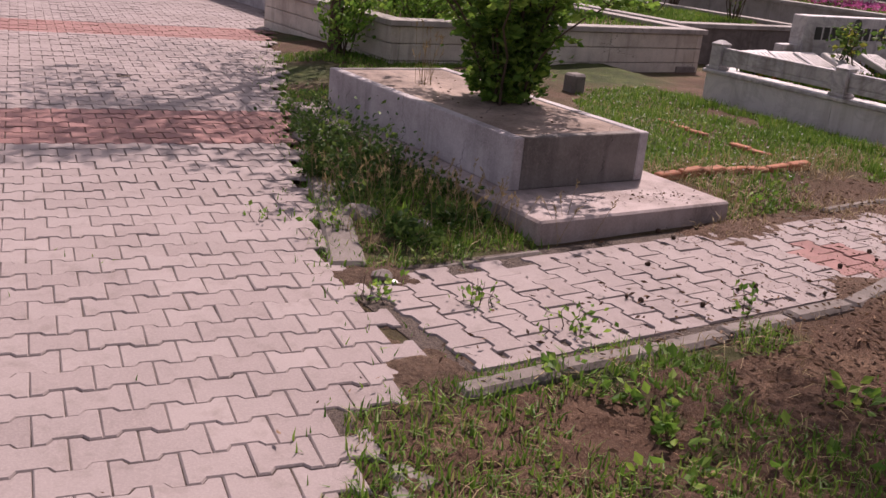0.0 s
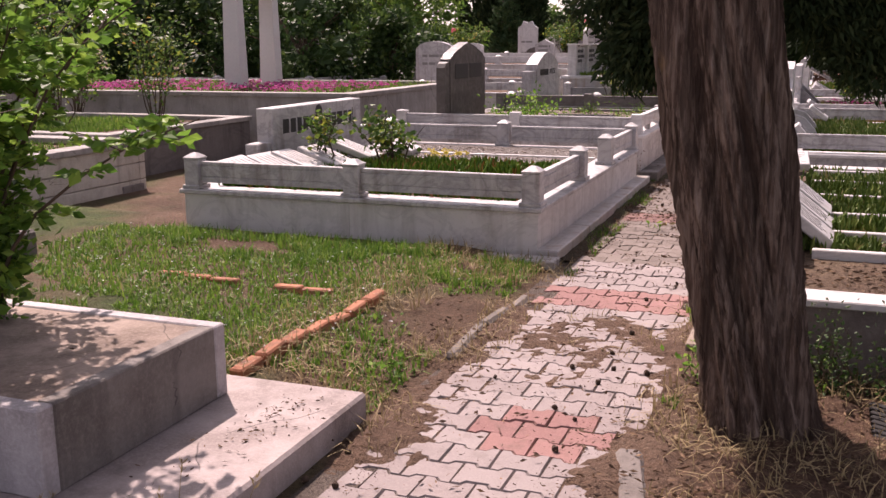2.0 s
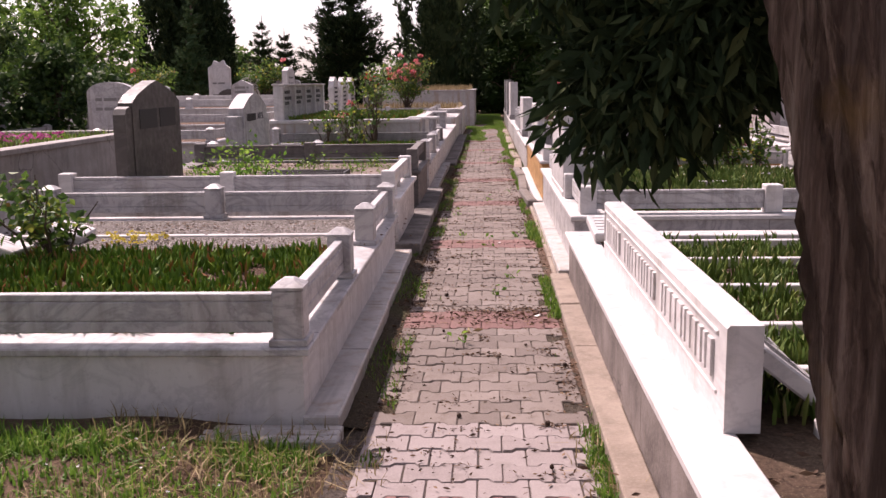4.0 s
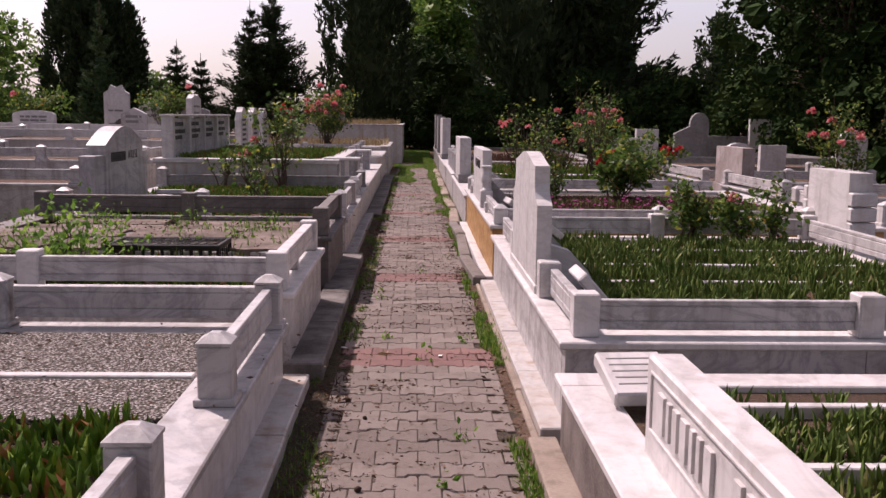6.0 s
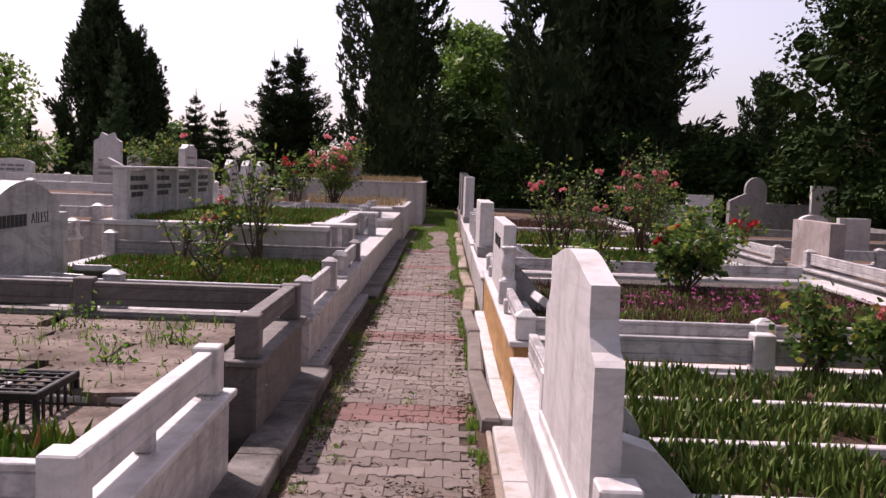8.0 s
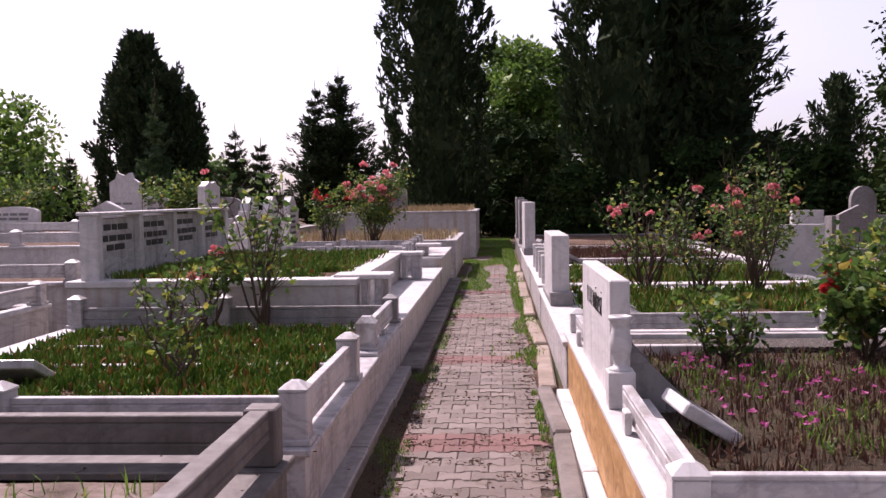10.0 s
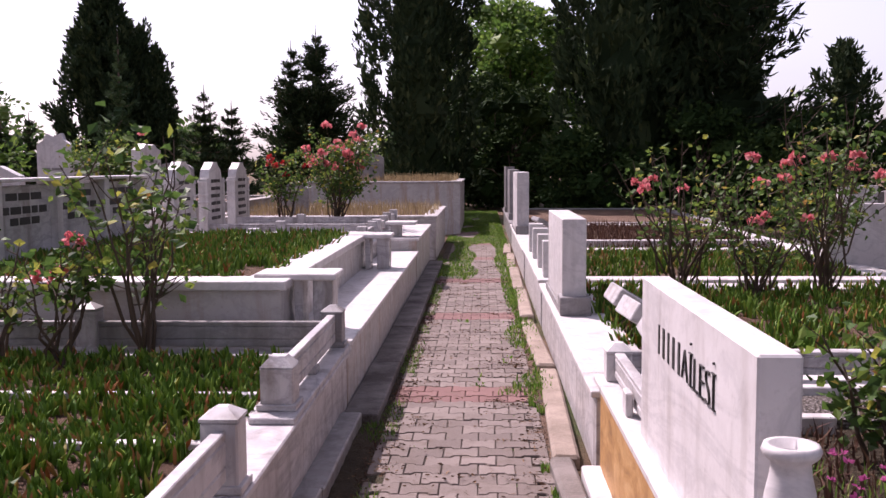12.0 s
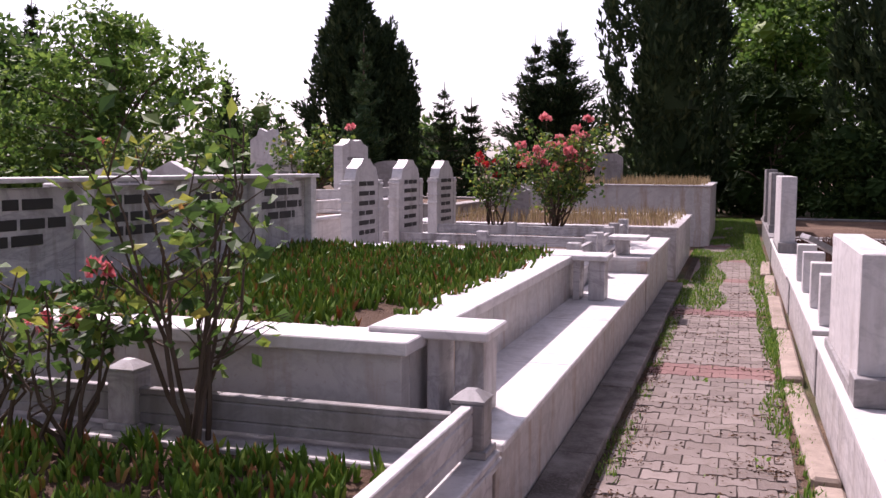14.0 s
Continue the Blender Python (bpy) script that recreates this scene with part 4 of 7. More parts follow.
# Panelled family wall
hs = thing("headstone_wall", (-3.6, 19.3, 0.82), "white marble wall of four inscribed panels between pilasters", "headstone")
for i in range(5):
    y = 17.22 + i * 1.06
    slab("pilaster", hs, -3.74, -3.56, y, y + 0.11, 0.79, 1.43, M_MARBLE_CLEAN)
for i in range(4):
    y = 17.332 + i * 1.06
    slab("panel", hs, -3.70, -3.62, y, y + 0.944, 0.79, 1.40, M_MARBLE)
    bars(hs, face_plus_x(-3.619), [(y + 0.16, y + 0.80, 1.28), (y + 0.10, y + 0.86, 1.17), (y + 0.22, y + 0.72, 1.08)], M_INK, 0.06, 0.03)
slab("coping", hs, -3.76, -3.54, 17.2, 21.6, 1.43, 1.46, M_MARBLE_CLEAN)


def shaped_stone(x, y, z, h, w, label, mat=M_MARBLE_CLEAN):
    """A slender stone with pointed arch top and banded side posts, facing +x."""
    s = thing("headstone", (x, y, z), label, "headstone", "row of pointed headstones")
    top = [(w * 0.50, h * 0.80), (w * 0.42, h * 0.90), (w * 0.24, h * 0.95), (w * 0.14, h), (-w * 0.14, h), (-w * 0.24, h * 0.95), (-w * 0.42, h * 0.90), (-w * 0.50, h * 0.80)]
    mb = MB()
    mb.prism([(y - w / 2, z), (y + w / 2, z)] + [(y + a, z + b) for a, b in top], "x", x - 0.07, x + 0.05)
    part("block", mb, mat, s)
    for sy in (-1, 1):
        yy = y + sy * (w / 2 + 0.058)
        slab("side_post", s, x - 0.06, x + 0.06, yy - 0.056, yy + 0.056, z, z + h * 0.78, mat)
        for bz in (0.45, 0.55, 0.72):
            slab("band", s, x - 0.07, x + 0.07, yy - 0.066, yy + 0.055, z + h * bz, z + h * bz + 0.03, mat)
    bars(s, face_plus_x(x + 0.051), [(y - w * 0.34, y + w * 0.34, z + h * q) for q in (0.72, 0.62, 0.52, 0.42, 0.32, 0.22)], M_INK, 0.045, 0.03)


for yy in (22.55, 23.9, 25.3):
    shaped_stone(-3.5, yy, 0.63, 0.98, 0.62, "pointed white marble headstone with banded side posts")

# Carved sign-like block beside the path
hs = thing("headstone", (0.85, 4.4, 0.38), "long low white marble headstone with raised lettering facing the path", "headstone")
mb = MB()
mb.prism([(0.865, 0.38), (0.865, 0.715), (0.765, 0.715), (0.755, 0.705), (0.755, 0.38)][::-1], "y", 2.95, 5.96)
part("block", mb, M_MARBLE_CLEAN, hs)
slab("text_border", hs, 0.747, 0.756, 3.05, 5.90, 0.665, 0.675, M_MARBLE_CLEAN, 0.002)
slab("text_border", hs, 0.747, 0.756, 3.05, 5.90, 0.475, 0.485, M_MARBLE_CLEAN, 0.002)
bars(hs, face_minus_x(0.755, 0.012), [(3.1, 4.02, 0.515), (4.16, 5.12, 0.515), (5.24, 5.86, 0.515)], M_MARBLE_CLEAN, 0.12, 0.034, wide=(0.03, 0.075))
slab("text_border", hs, 0.747, 0.756, 5.888, 5.898, 0.486, 0.664, M_MARBLE_CLEAN, 0.002)

# Curved headstone
hs = thing("headstone", (0.745, 9.14, 0.45), "tall white marble headstone with an arched top and stepped scroll sides", "headstone")
mb = MB()
left = [(8.47, 0.45), (8.47, 0.97), (8.50, 0.985), (8.55, 1.00), (8.59, 1.04), (8.61, 1.09), (8.61, 1.195)]
right = [(18.28 - a, b) for a, b in left[::-1]]
mid = [(8.61 + 1.06 * i / 24, 1.195 + 0.068 * (0.5 - 0.5 * math.cos(2 * math.pi * i / 24)) ** 0.8) for i in range(1, 24)]
mb.prism(list(reversed(left + mid + right)), "x", 0.70, 0.79)
part("block", mb, M_MARBLE_CLEAN, hs)
slab("foot_block", hs, 0.69, 0.80, 8.435, 9.845, 0.45, 0.50, M_MARBLE_CLEAN)
for ya in (8.62, 9.5):
    mb = MB()
    mb.prism([(0.802, 0.44), (1.10, 0.44), (1.04, 0.56), (0.93, 0.68), (0.802, 0.72)], "y", ya, ya + 0.13)
    part("buttress", mb, M_MARBLE_CLEAN, hs)

# Family block with the turned baluster
hs = thing("headstone", (0.77, 14.0, 0.52), "blocky white marble family headstone with engraved lettering", "headstone")
slab("block", hs, 0.72, 0.82, 13.25, 14.76, 0.52, 1.125, M_MARBLE_CLEAN, 0.006)
bars(hs, face_minus_x(0.72, 0.003), [(14.06, 14.46, 0.90)], M_INK, 0.10, 0.055, wide=(0.022, 0.032))
lettering(hs, "AİLESİ", 0.145, pose(0.718, 14.03, 0.90, 90, 0, -90), M_INK, 1.0)
pil = thing("baluster_pillar", (0.755, 13.12, 0.52), "turned white marble baluster on a square pedestal", "baluster")
slab("pedestal", pil, 0.69, 0.82, 13.055, 13.185, 0.52, 0.70, M_MARBLE_CLEAN)
mb = MB()
mb.lathe([(0.056, 0.70), (0.056, 0.71), (0.038, 0.718), (0.031, 0.735), (0.038, 0.755), (0.051, 0.79), (0.056, 0.82), (0.052, 0.86), (0.043, 0.90), (0.040, 0.928), (0.056, 0.942), (0.061, 0.953), (0.056, 0.966), (0.043, 0.966), (0.037, 0.945)], 24, pose(0.755, 13.12, 0))
part("baluster", mb, M_MARBLE_CLEAN, pil, smooth=True)
for ya in (13.3, 14.55):
    mb = MB()
    mb.prism([(0.822, 0.45), (1.15, 0.45), (1.12, 0.50), (0.822, 0.80)], "y", ya, ya + 0.15)
    part("buttress", mb, M_MARBLE_GREY, hs)

# Plain slab headstones beside the path
for (x0, x1, y0, y1, z0, z1, mat) in ((0.72, 0.90, 18.35, 19.85, 0.42, 1.14, M_MARBLE_CLEAN), (0.70, 0.90, 27.2, 29.2, 0.40, 1.43, M_MARBLE_CLEAN), (0.70, 0.90, 31.5, 33.2, 0.40, 1.46, M_MARBLE_GREY), (0.70, 0.92, 35.0, 36.5, 0.40, 1.52, M_MARBLE_GREY)):
    hs = thing("headstone", (x0, (y0 + y1) / 2, z0), "plain upright marble slab headstone at the path edge", "headstone")
    slab("block", hs, x0, x1, y0, y1, z0 + 0.06, z1, mat, 0.006)
    slab("base", hs, x0 - 0.02, x1 + 0.03, y0 - 0.08, y0 + 0.15, z0, z0 + 0.14, M_MARBLE_GREY)
    slab("base", hs, x0 - 0.02, x1 + 0.03, y0 + 0.152, y1 + 0.06, z0, z0 + 0.06, M_MARBLE_GREY)


def plaque(x, y, z, w, d, rx, ry, rz, label="white marble book-shaped plaque with lines of writing", mat=M_MARBLE_CLEAN, th=0.03):
    """A leaning memorial plaque with lines of writing on its face."""
    p = thing("plaque", (x, y, z), label, "plaque", "leaning plaques")
    m = pose(x, y, z, rx, ry, rz)
    mb = MB()
    mb.box(-w / 2, w / 2, -d / 2, d / 2, -th, th, 0.008, m)
    part("slab", mb, mat, p)
    for i in range(5):
        mb = MB()
        yy = d * (0.32 - 0.15 * i)
        mb.box(-w * 0.38, w * RNG.uniform(0.15, 0.38), yy - 0.0045, yy + 0.0045, th - 0.002, th + 0.002, 0.0005, m)
        part("text_line", mb, M_GREYINK, p)


def prop_block(x, y, z, h):
    mb = MB()
    mb.box(x - 0.05, x + 0.05, y - 0.1, y + 0.1, z, h, 0.005)
    return mb


for i, (px, py) in enumerate(((-3.30, 4.42), (-3.24, 4.75), (-3.20, 5.08), (-3.15, 5.48), (-3.15, 6.1), (-3.0, 6.75))):
    plaque(px, py, 0.47, 0.44, 0.36, RNG.uniform(-3, 3), 20, RNG.uniform(-6, 6))
for i, py in enumerate((3.3, 3.75, 4.25)):
    plaque(1.03, py, 0.48, 0.30, 0.34, 0, 38, RNG.uniform(-4, 4))
plaque(0.87, 6.58, 0.46, 0.27, 0.34, 14, 0, 4, "white marble book-shaped plaque leaning on a block")
plaque(0.95, 7.98, 0.56, 0.27, 0.34, 0, 48, 0)
plaque(1.08, 10.7, 0.60, 0.26, 0.34, 0, 38, 0)
plaque(1.06, 12.75, 0.56, 0.28, 0.36, 0, 32, 5)
for py in (16.35, 17.05, 17.7):
    plaque(1.22, py, 0.55, 0.50, 0.42, 0, 30, RNG.uniform(-6, 6), "thick pale marble plaque leaning in a grave bed", M_MARBLE, 0.06)
plaque(1.2, 24.6, 0.62, 0.8, 0.4, 0, 28, 10, "grey fallen marble slab leaning in a grave bed", M_MARBLE_GREY)
for px, py in ((-2.95, 12.95), (-2.75, 13.6), (-2.85, 14.3)):
    plaque(px, py, 0.49, 0.42, 0.34, 0, 24, RNG.uniform(60, 120), "pale marble plaque among weeds in a grave bed", M_MARBLE)

# ---------------------------------------------------------------- trees
def leaf_quads(mb, pts, dirs, size, rng, aspect=0.55, fold=0.25):
    """Small folded leaves (four triangles' worth of surface) at points, roughly along dirs."""
    n = len(pts)
    pts, d = np.asarray(pts, float), np.asarray(dirs, float)
    d = d + rng.normal(0, 0.45, (n, 3))
    d /= np.linalg.norm(d, axis=1, keepdims=True) + 1e-9
    s = rng.normal(0, 1, (n, 3))
    s -= (s * d).sum(1, keepdims=True) * d
    s /= np.linalg.norm(s, axis=1, keepdims=True) + 1e-9
    nrm = np.cross(d, s)
    L = size * rng.uniform(0.6, 1.35, (n, 1))
    W = L * aspect * 0.5
    tip, mid = pts + d * L, pts + d * L * 0.5
    a, b = mid + s * W + nrm * W * fold, mid - s * W + nrm * W * fold
    k = len(mb.v)
    allv = np.stack([pts, a, tip, b], 1).reshape(-1, 3)
    mb.v.extend(map(tuple, allv.tolist()))
    mb.f.extend([(k + 4 * i, k + 4 * i + 1, k + 4 * i + 2, k + 4 * i + 3) for i in range(n)])


def clump_points(rng, centre, radius, n, flat=1.0):
    v = rng.normal(0, 1, (n, 3))
    v /= np.linalg.norm(v, axis=1, keepdims=True)
    r = radius * rng.uniform(0.35, 1.0, (n, 1)) ** 0.6
    v[:, 2] *= flat
    return np.asarray(centre) + v * r, v


def rough_core(mb, c, r, rng, flat=0.8):
    """An added uneven lump inside a clump that blocks sky and darkens its middle."""
    k = len(mb.v)
    for j in range(5):
        el = -math.pi / 2 + math.pi * j / 4
        for i in range(6):
            q = r * rng.uniform(0.65, 1.15)
            a = 2 * math.pi * (i + 0.5 * j) / 6
            mb.v.append((c[0] + q * math.cos(el) * math.cos(a), c[1] + q * math.cos(el) * math.sin(a), c[2] + q * flat * math.sin(el)))
    for j in range(4):
        for i in range(6):
            mb.f.append((k + 6 * j + i, k + 6 * j + (i + 1) % 6, k + 6 * j + 6 + (i + 1) % 6, k + 6 * j + 6 + i))


def broad_tree(x, y, h, r, seed, label, trunk_h=0.3, leaves=7000, size=0.22, mat=None, clumps=38, z0=0.0, thick=1.0, core=0.0, lump=(0.20, 0.42)):
    """Tapered trunk, limbs, and a crown of leafy clumps with gaps."""
    rng = np.random.default_rng(seed)
    root = thing("tree", (x, y, z0), label, "tree")
    wood, crown = MB(), MB()
    tr = 0.035 * h ** 0.9 * thick
    top = Vector((x + rng.uniform(-0.2, 0.2), y, z0 + h * 0.62))
    wood.tube([(x, y, z0 - 0.1), (x + 0.02 * h * rng.uniform(-1, 1), y, z0 + h * trunk_h), top], [tr * 1.3, tr, tr * 0.4], 8)
    per = leaves // clumps
    for i in range(clumps):
        a, q = rng.uniform(0, 2 * math.pi), rng.uniform(0, 1) ** 0.75
        t = trunk_h + (1 - trunk_h) * rng.uniform(0.05, 0.93)
        env = math.sin(math.pi * min(1.0, 0.14 + 0.86 * (t - trunk_h * 0.7) / (1 - trunk_h * 0.7))) ** 0.65
        c = Vector((x + math.cos(a) * r * env * q, y + math.sin(a) * r * env * q, z0 + h * t))
        if i % 2 == 0:
            st = Vector((x, y, z0 + h * (trunk_h + 0.5 * (t - trunk_h))))
            wood.tube([st, (st + c) / 2 + Vector((0, 0, 0.05 * h)), c], [tr * 0.35, tr * 0.2, tr * 0.06], 5)
        rad = r * rng.uniform(*lump)
        p, d = clump_points(rng, c, rad, per, 0.75)
        leaf_quads(crown, p, d * 0.6 + np.array([0, 0, -0.15]), size, rng)
        if core:
            rough_core(crown, c, rad * core, rng)
    part("trunk", wood, M_BARK, root)
    part("crown", crown, mat or M_TREE_LEAF, root)
    return root


def cypress(x, y, h, r, seed, label, sprays=5200, size=0.42, base=0.06, z0=0.0, taper=1.0, lean=0.0, mat=None):
    """Dense upright crown of flame-like tufts on a trunk, with a ragged outline."""
    rng = np.random.default_rng(seed)
    root = thing("cypress_tree", (x, y, z0), label, "tree")
    wood, crown = MB(), MB()
    wood.tube([(x, y, z0 - 0.1), (x, y, z0 + h * 0.3), (x + lean, y, z0 + h * 0.9)], [0.03 * h * 0.7, 0.02 * h * 0.7, 0.01], 7)
    per = 30
    tufts = max(60, sprays // per)
    for i in range(tufts):
        t = base + (1 - base) * rng.uniform(0, 1) ** 0.9
        a = rng.uniform(0, 2 * math.pi)
        lobes = 1 + 0.12 * math.sin(3 * a + 7 * t + seed) + 0.09 * math.sin(5 * a - 11 * t) + 0.07 * math.sin(19 * t + 2 * a)
        prof = math.sin(math.pi * min(1.0, 0.22 + 0.78 * t)) ** 0.55 * (1 - 0.35 * taper * t)
        rad = r * prof * lobes * 0.72 * (rng.uniform(0.82, 1.06) if i % 4 else rng.uniform(0.25, 0.8))
        L = size * rng.uniform(1.0, 2.6)
        c = np.array([x + lean * t + math.cos(a) * rad, y + math.sin(a) * rad, z0 + (h - 0.72 * L) * t])
        out = np.array([math.cos(a), math.sin(a), 0.0])
        d = out * rng.uniform(0.15, 0.5) + np.array([0, 0, 0.9]) + rng.normal(0, 0.12, 3)
        u = rng.uniform(-0.45, 0.75, per)
        pts = c + u[:, None] * L * d + rng.normal(0, 0.24 * size, (per, 3)) * (1.0 - 0.75 * np.clip(u, 0, 1))[:, None]
        leaf_quads(crown, pts, np.tile(d, (per, 1)), size * 0.8, rng, 0.34)
    for i in range(14):
        t = base + 0.04 + (0.88 - base) * i / 13
        prof = math.sin(math.pi * min(1.0, 0.22 + 0.78 * t)) ** 0.55 * (1 - 0.35 * taper * t)
        rough_core(crown, (x + lean * t, y, z0 + h * t), 0.42 * r * prof, rng, max(0.7, 0.09 * h / (0.42 * r * prof)))
    part("trunk", wood, M_BARK, root)
    part("crown", crown, mat or M_CYPRESS, root)


def fir(x, y, h, r, seed, label, z0=0.0, tiers=15, sprays=3800, size=0.42, low=0.05, full=0.5, mat=None):
    """Conical crown whose branches stand out in uneven tiers with upturned tips."""
    rng = np.random.default_rng(seed)
    root = thing("fir_tree", (x, y, z0), label, "tree")
    wood, crown = MB(), MB()
    wood.tube([(x, y, z0 - 0.1), (x, y, z0 + h)], [0.022 * h, 0.012], 7)
    nb = tiers * 9
    per = max(14, sprays // nb)
    for i in range(nb):
        tier = rng.integers(0, tiers)
        t = low + (0.97 - low) * (tier + rng.uniform(0.0, 0.45)) / tiers
        reach = r * (1.02 - t) ** 1.15 * (rng.uniform(0.45, 0.85) if i % 3 else rng.uniform(0.85, 1.15)) * (0.85 + 0.3 * math.sin(tier * 2.4 + seed) ** 2) + 0.04
        a = rng.uniform(0, 2 * math.pi)
        p0 = Vector((x, y, z0 + h * t))
        p2 = p0 + Vector((math.cos(a) * reach, math.sin(a) * reach, 0.16 * reach + 0.06))
        wood.tube([p0, (p0 + p2) / 2 - Vector((0, 0, 0.10 * reach)), p2], [0.03, 0.02, 0.006], 4)
        s = rng.uniform(0.05, 1.0, per)
        pts = np.array([list(p0.lerp(p2, float(q)) + Vector((0, 0, -0.5 * reach * q * (1 - q)))) for q in s])
        side = rng.normal(0, 0.16, per) * reach * (1.1 - s)
        pts += np.stack([-math.sin(a) * side, math.cos(a) * side, rng.normal(0, 0.022 * r, per)], 1)
        dirs = np.tile([math.cos(a) * 0.8, math.sin(a) * 0.8, 0.55], (per, 1))
        leaf_quads(crown, pts, dirs, size * (1.1 - 0.8 * t), rng, 0.26)
    for j in range(16):
        t = low + (0.85 - low) * j / 16
        rough_core(crown, (x, y, z0 + h * t), r * (1.0 - t) ** 1.15 * full * 0.6, rng, 0.8)
    wood.tube([(x, y, z0 + h * 0.9), (x, y, z0 + h * 1.03)], [0.04, 0.01], 5)
    part("trunk", wood, M_BARK, root)
    part("crown", crown, mat or M_CYPRESS, root)


DARK = "tall dark cypress with a ragged outline behind the graves"
cypress(-19.1, 60.0, 10.7, 3.05, 1, DARK, 20000, 0.46, taper=0.55)
cypress(-17.5, 60.6, 8.9, 2.0, 17, DARK, 7000, 0.42, taper=0.5)
cypress(-16.3, 60.0, 7.5, 1.1, 2, "slender dark cypress beside a taller one", 3600, 0.36, taper=0.6)
fir(-16.9, 56.0, 7.6, 1.9, 18, "dark green conifer in front of a taller cypress", tiers=16, sprays=8000, size=0.34, full=0.8, mat=M_CONIFER)
fir(-8.35, 60.5, 8.5, 4.6, 3, "dark fir with tiered branches against the bright sky", tiers=17, sprays=15000, size=0.46)
fir(-9.55, 60.0, 7.75, 3.2, 15, "dark fir with tiered branches against the bright sky", tiers=15, sprays=8000, size=0.42)
fir(-11.35, 55.0, 4.5, 2.1, 4, "small dark fir with upturned branches", tiers=9, sprays=4200, size=0.34, full=0.3)
fir(-12.6, 55.0, 5.2, 2.6, 5, "small dark fir with upturned branches", tiers=10, sprays=5200, size=0.34, full=0.4)
fir(-23.2, 60.0, 4.3, 1.6, 6, "small dark conifer far behind the graves", tiers=9, sprays=2200, size=0.4)
fir(-25.2, 61.0, 4.0, 1.9, 7, "small dark conifer far behind the graves", tiers=9, sprays=2200, size=0.4)
cypress(-21.8, 61.0, 4.7, 0.6, 19, "slender dark cypress far behind the graves", 900, 0.3)
cypress(-26.4, 60.0, 6.0, 0.85, 22, "slender dark cypress far behind the graves", 1300, 0.36)
fir(-27.2, 46.0, 8.2, 2.9, 23, "dark conifer behind a leafy tree", tiers=15, sprays=7000, size=0.42, full=0.9)
cypress(-13.5, 85.0, 6.0, 0.9, 8, "slender dark cypress far behind the graves", 1200, 0.45)
cypress(-1.72, 42.0, 16.5, 2.35, 9, "great dark cypress at the end of the path", 28000, 0.34, 0.02, taper=0.2, lean=-0.35)
broad_tree(1.3, 55.0, 9.0, 4.4, 10, "green broadleaf tree at the end of the path", 0.10, 24000, 0.24, M_GREEN_LEAF, 140, core=0.45, lump=(0.14, 0.30))
# Added dark crown that fills the shadowed lower part of the green tree.
broad_tree(0.6, 49.5, 5.2, 2.5, 16, "dark tree added for the shadow below the green tree", 0.03, 14000, 0.2, M_SHADE_LEAF, 70, core=0.5)
cypress(4.5, 41.0, 17.0, 2.9, 11, "great dark cypress beside the end of the path", 22000, 0.40, 0.02, taper=0.3)
cypress(6.7, 42.3, 16.5, 3.0, 12, "great dark cypress beside the end of the path", 20000, 0.40, 0.02, taper=0.3)
fir(7.75, 40.6, 14.5, 3.35, 14, "great dark cedar with upturned branch tips", tiers=24, sprays=15000, size=0.42, low=0.03, full=0.6)
cypress(18.05, 60.0, 7.6, 2.5, 13, "dark cypress far behind the graves", 4200, 0.45, taper=0.6)
WOODS = "dense tree at the edge of the cemetery, leaves darkened as in shade"
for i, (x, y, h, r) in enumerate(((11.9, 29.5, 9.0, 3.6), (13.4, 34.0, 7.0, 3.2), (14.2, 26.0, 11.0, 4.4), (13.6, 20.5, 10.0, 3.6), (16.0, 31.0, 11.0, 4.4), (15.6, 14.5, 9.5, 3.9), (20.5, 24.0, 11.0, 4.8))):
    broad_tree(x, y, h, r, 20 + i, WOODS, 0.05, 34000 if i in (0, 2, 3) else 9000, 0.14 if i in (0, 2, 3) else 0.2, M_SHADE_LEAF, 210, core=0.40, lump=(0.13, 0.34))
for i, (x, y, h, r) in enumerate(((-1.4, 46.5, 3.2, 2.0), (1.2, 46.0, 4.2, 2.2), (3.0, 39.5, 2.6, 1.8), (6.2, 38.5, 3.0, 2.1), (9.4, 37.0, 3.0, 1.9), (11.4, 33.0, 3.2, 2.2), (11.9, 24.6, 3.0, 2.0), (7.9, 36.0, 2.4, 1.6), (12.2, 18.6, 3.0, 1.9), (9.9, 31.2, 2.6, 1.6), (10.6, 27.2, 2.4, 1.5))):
    broad_tree(x, y, h, r, 40 + i, "low shrub under the trees, leaves darkened as in shade", 0.02, 4200, 0.17, M_SHADE_LEAF, 40, core=0.55)
broad_tree(12.5, 52.0, 4.3, 2.0, 53, "pale green tree in a gap beyond the graves", 0.08, 3000, 0.3, M_TREE_LEAF, 34)
broad_tree(-14.6, 34.0, 5.35, 3.3, 50, "leafy tree with open branches beyond the graves", 0.14, 13000, 0.17, M_GREEN_LEAF, 90, core=0.3, lump=(0.10, 0.24))
broad_tree(-20.5, 36.0, 5.6, 3.2, 51, "leafy tree with open branches beyond the graves", 0.16, 5000, 0.26, M_TREE_LEAF, 36, core=0.5)
for i, (x, y, h, r) in enumerate(((-9.9, 17.2, 2.9, 1.9), (-12.3, 18.0, 3.2, 2.2), (-14.8, 18.5, 3.6, 2.4), (-8.2, 18.4, 2.3, 1.3), (-17.5, 17.5, 3.8, 2.6), (-20.5, 15.0, 4.2, 3.0))):
    broad_tree(x, y, h, r, 60 + i, "dense green shrub behind the flower bed", 0.04, 6000, 0.13, M_WEED_DARK, 60, core=0.5, lump=(0.14, 0.34))
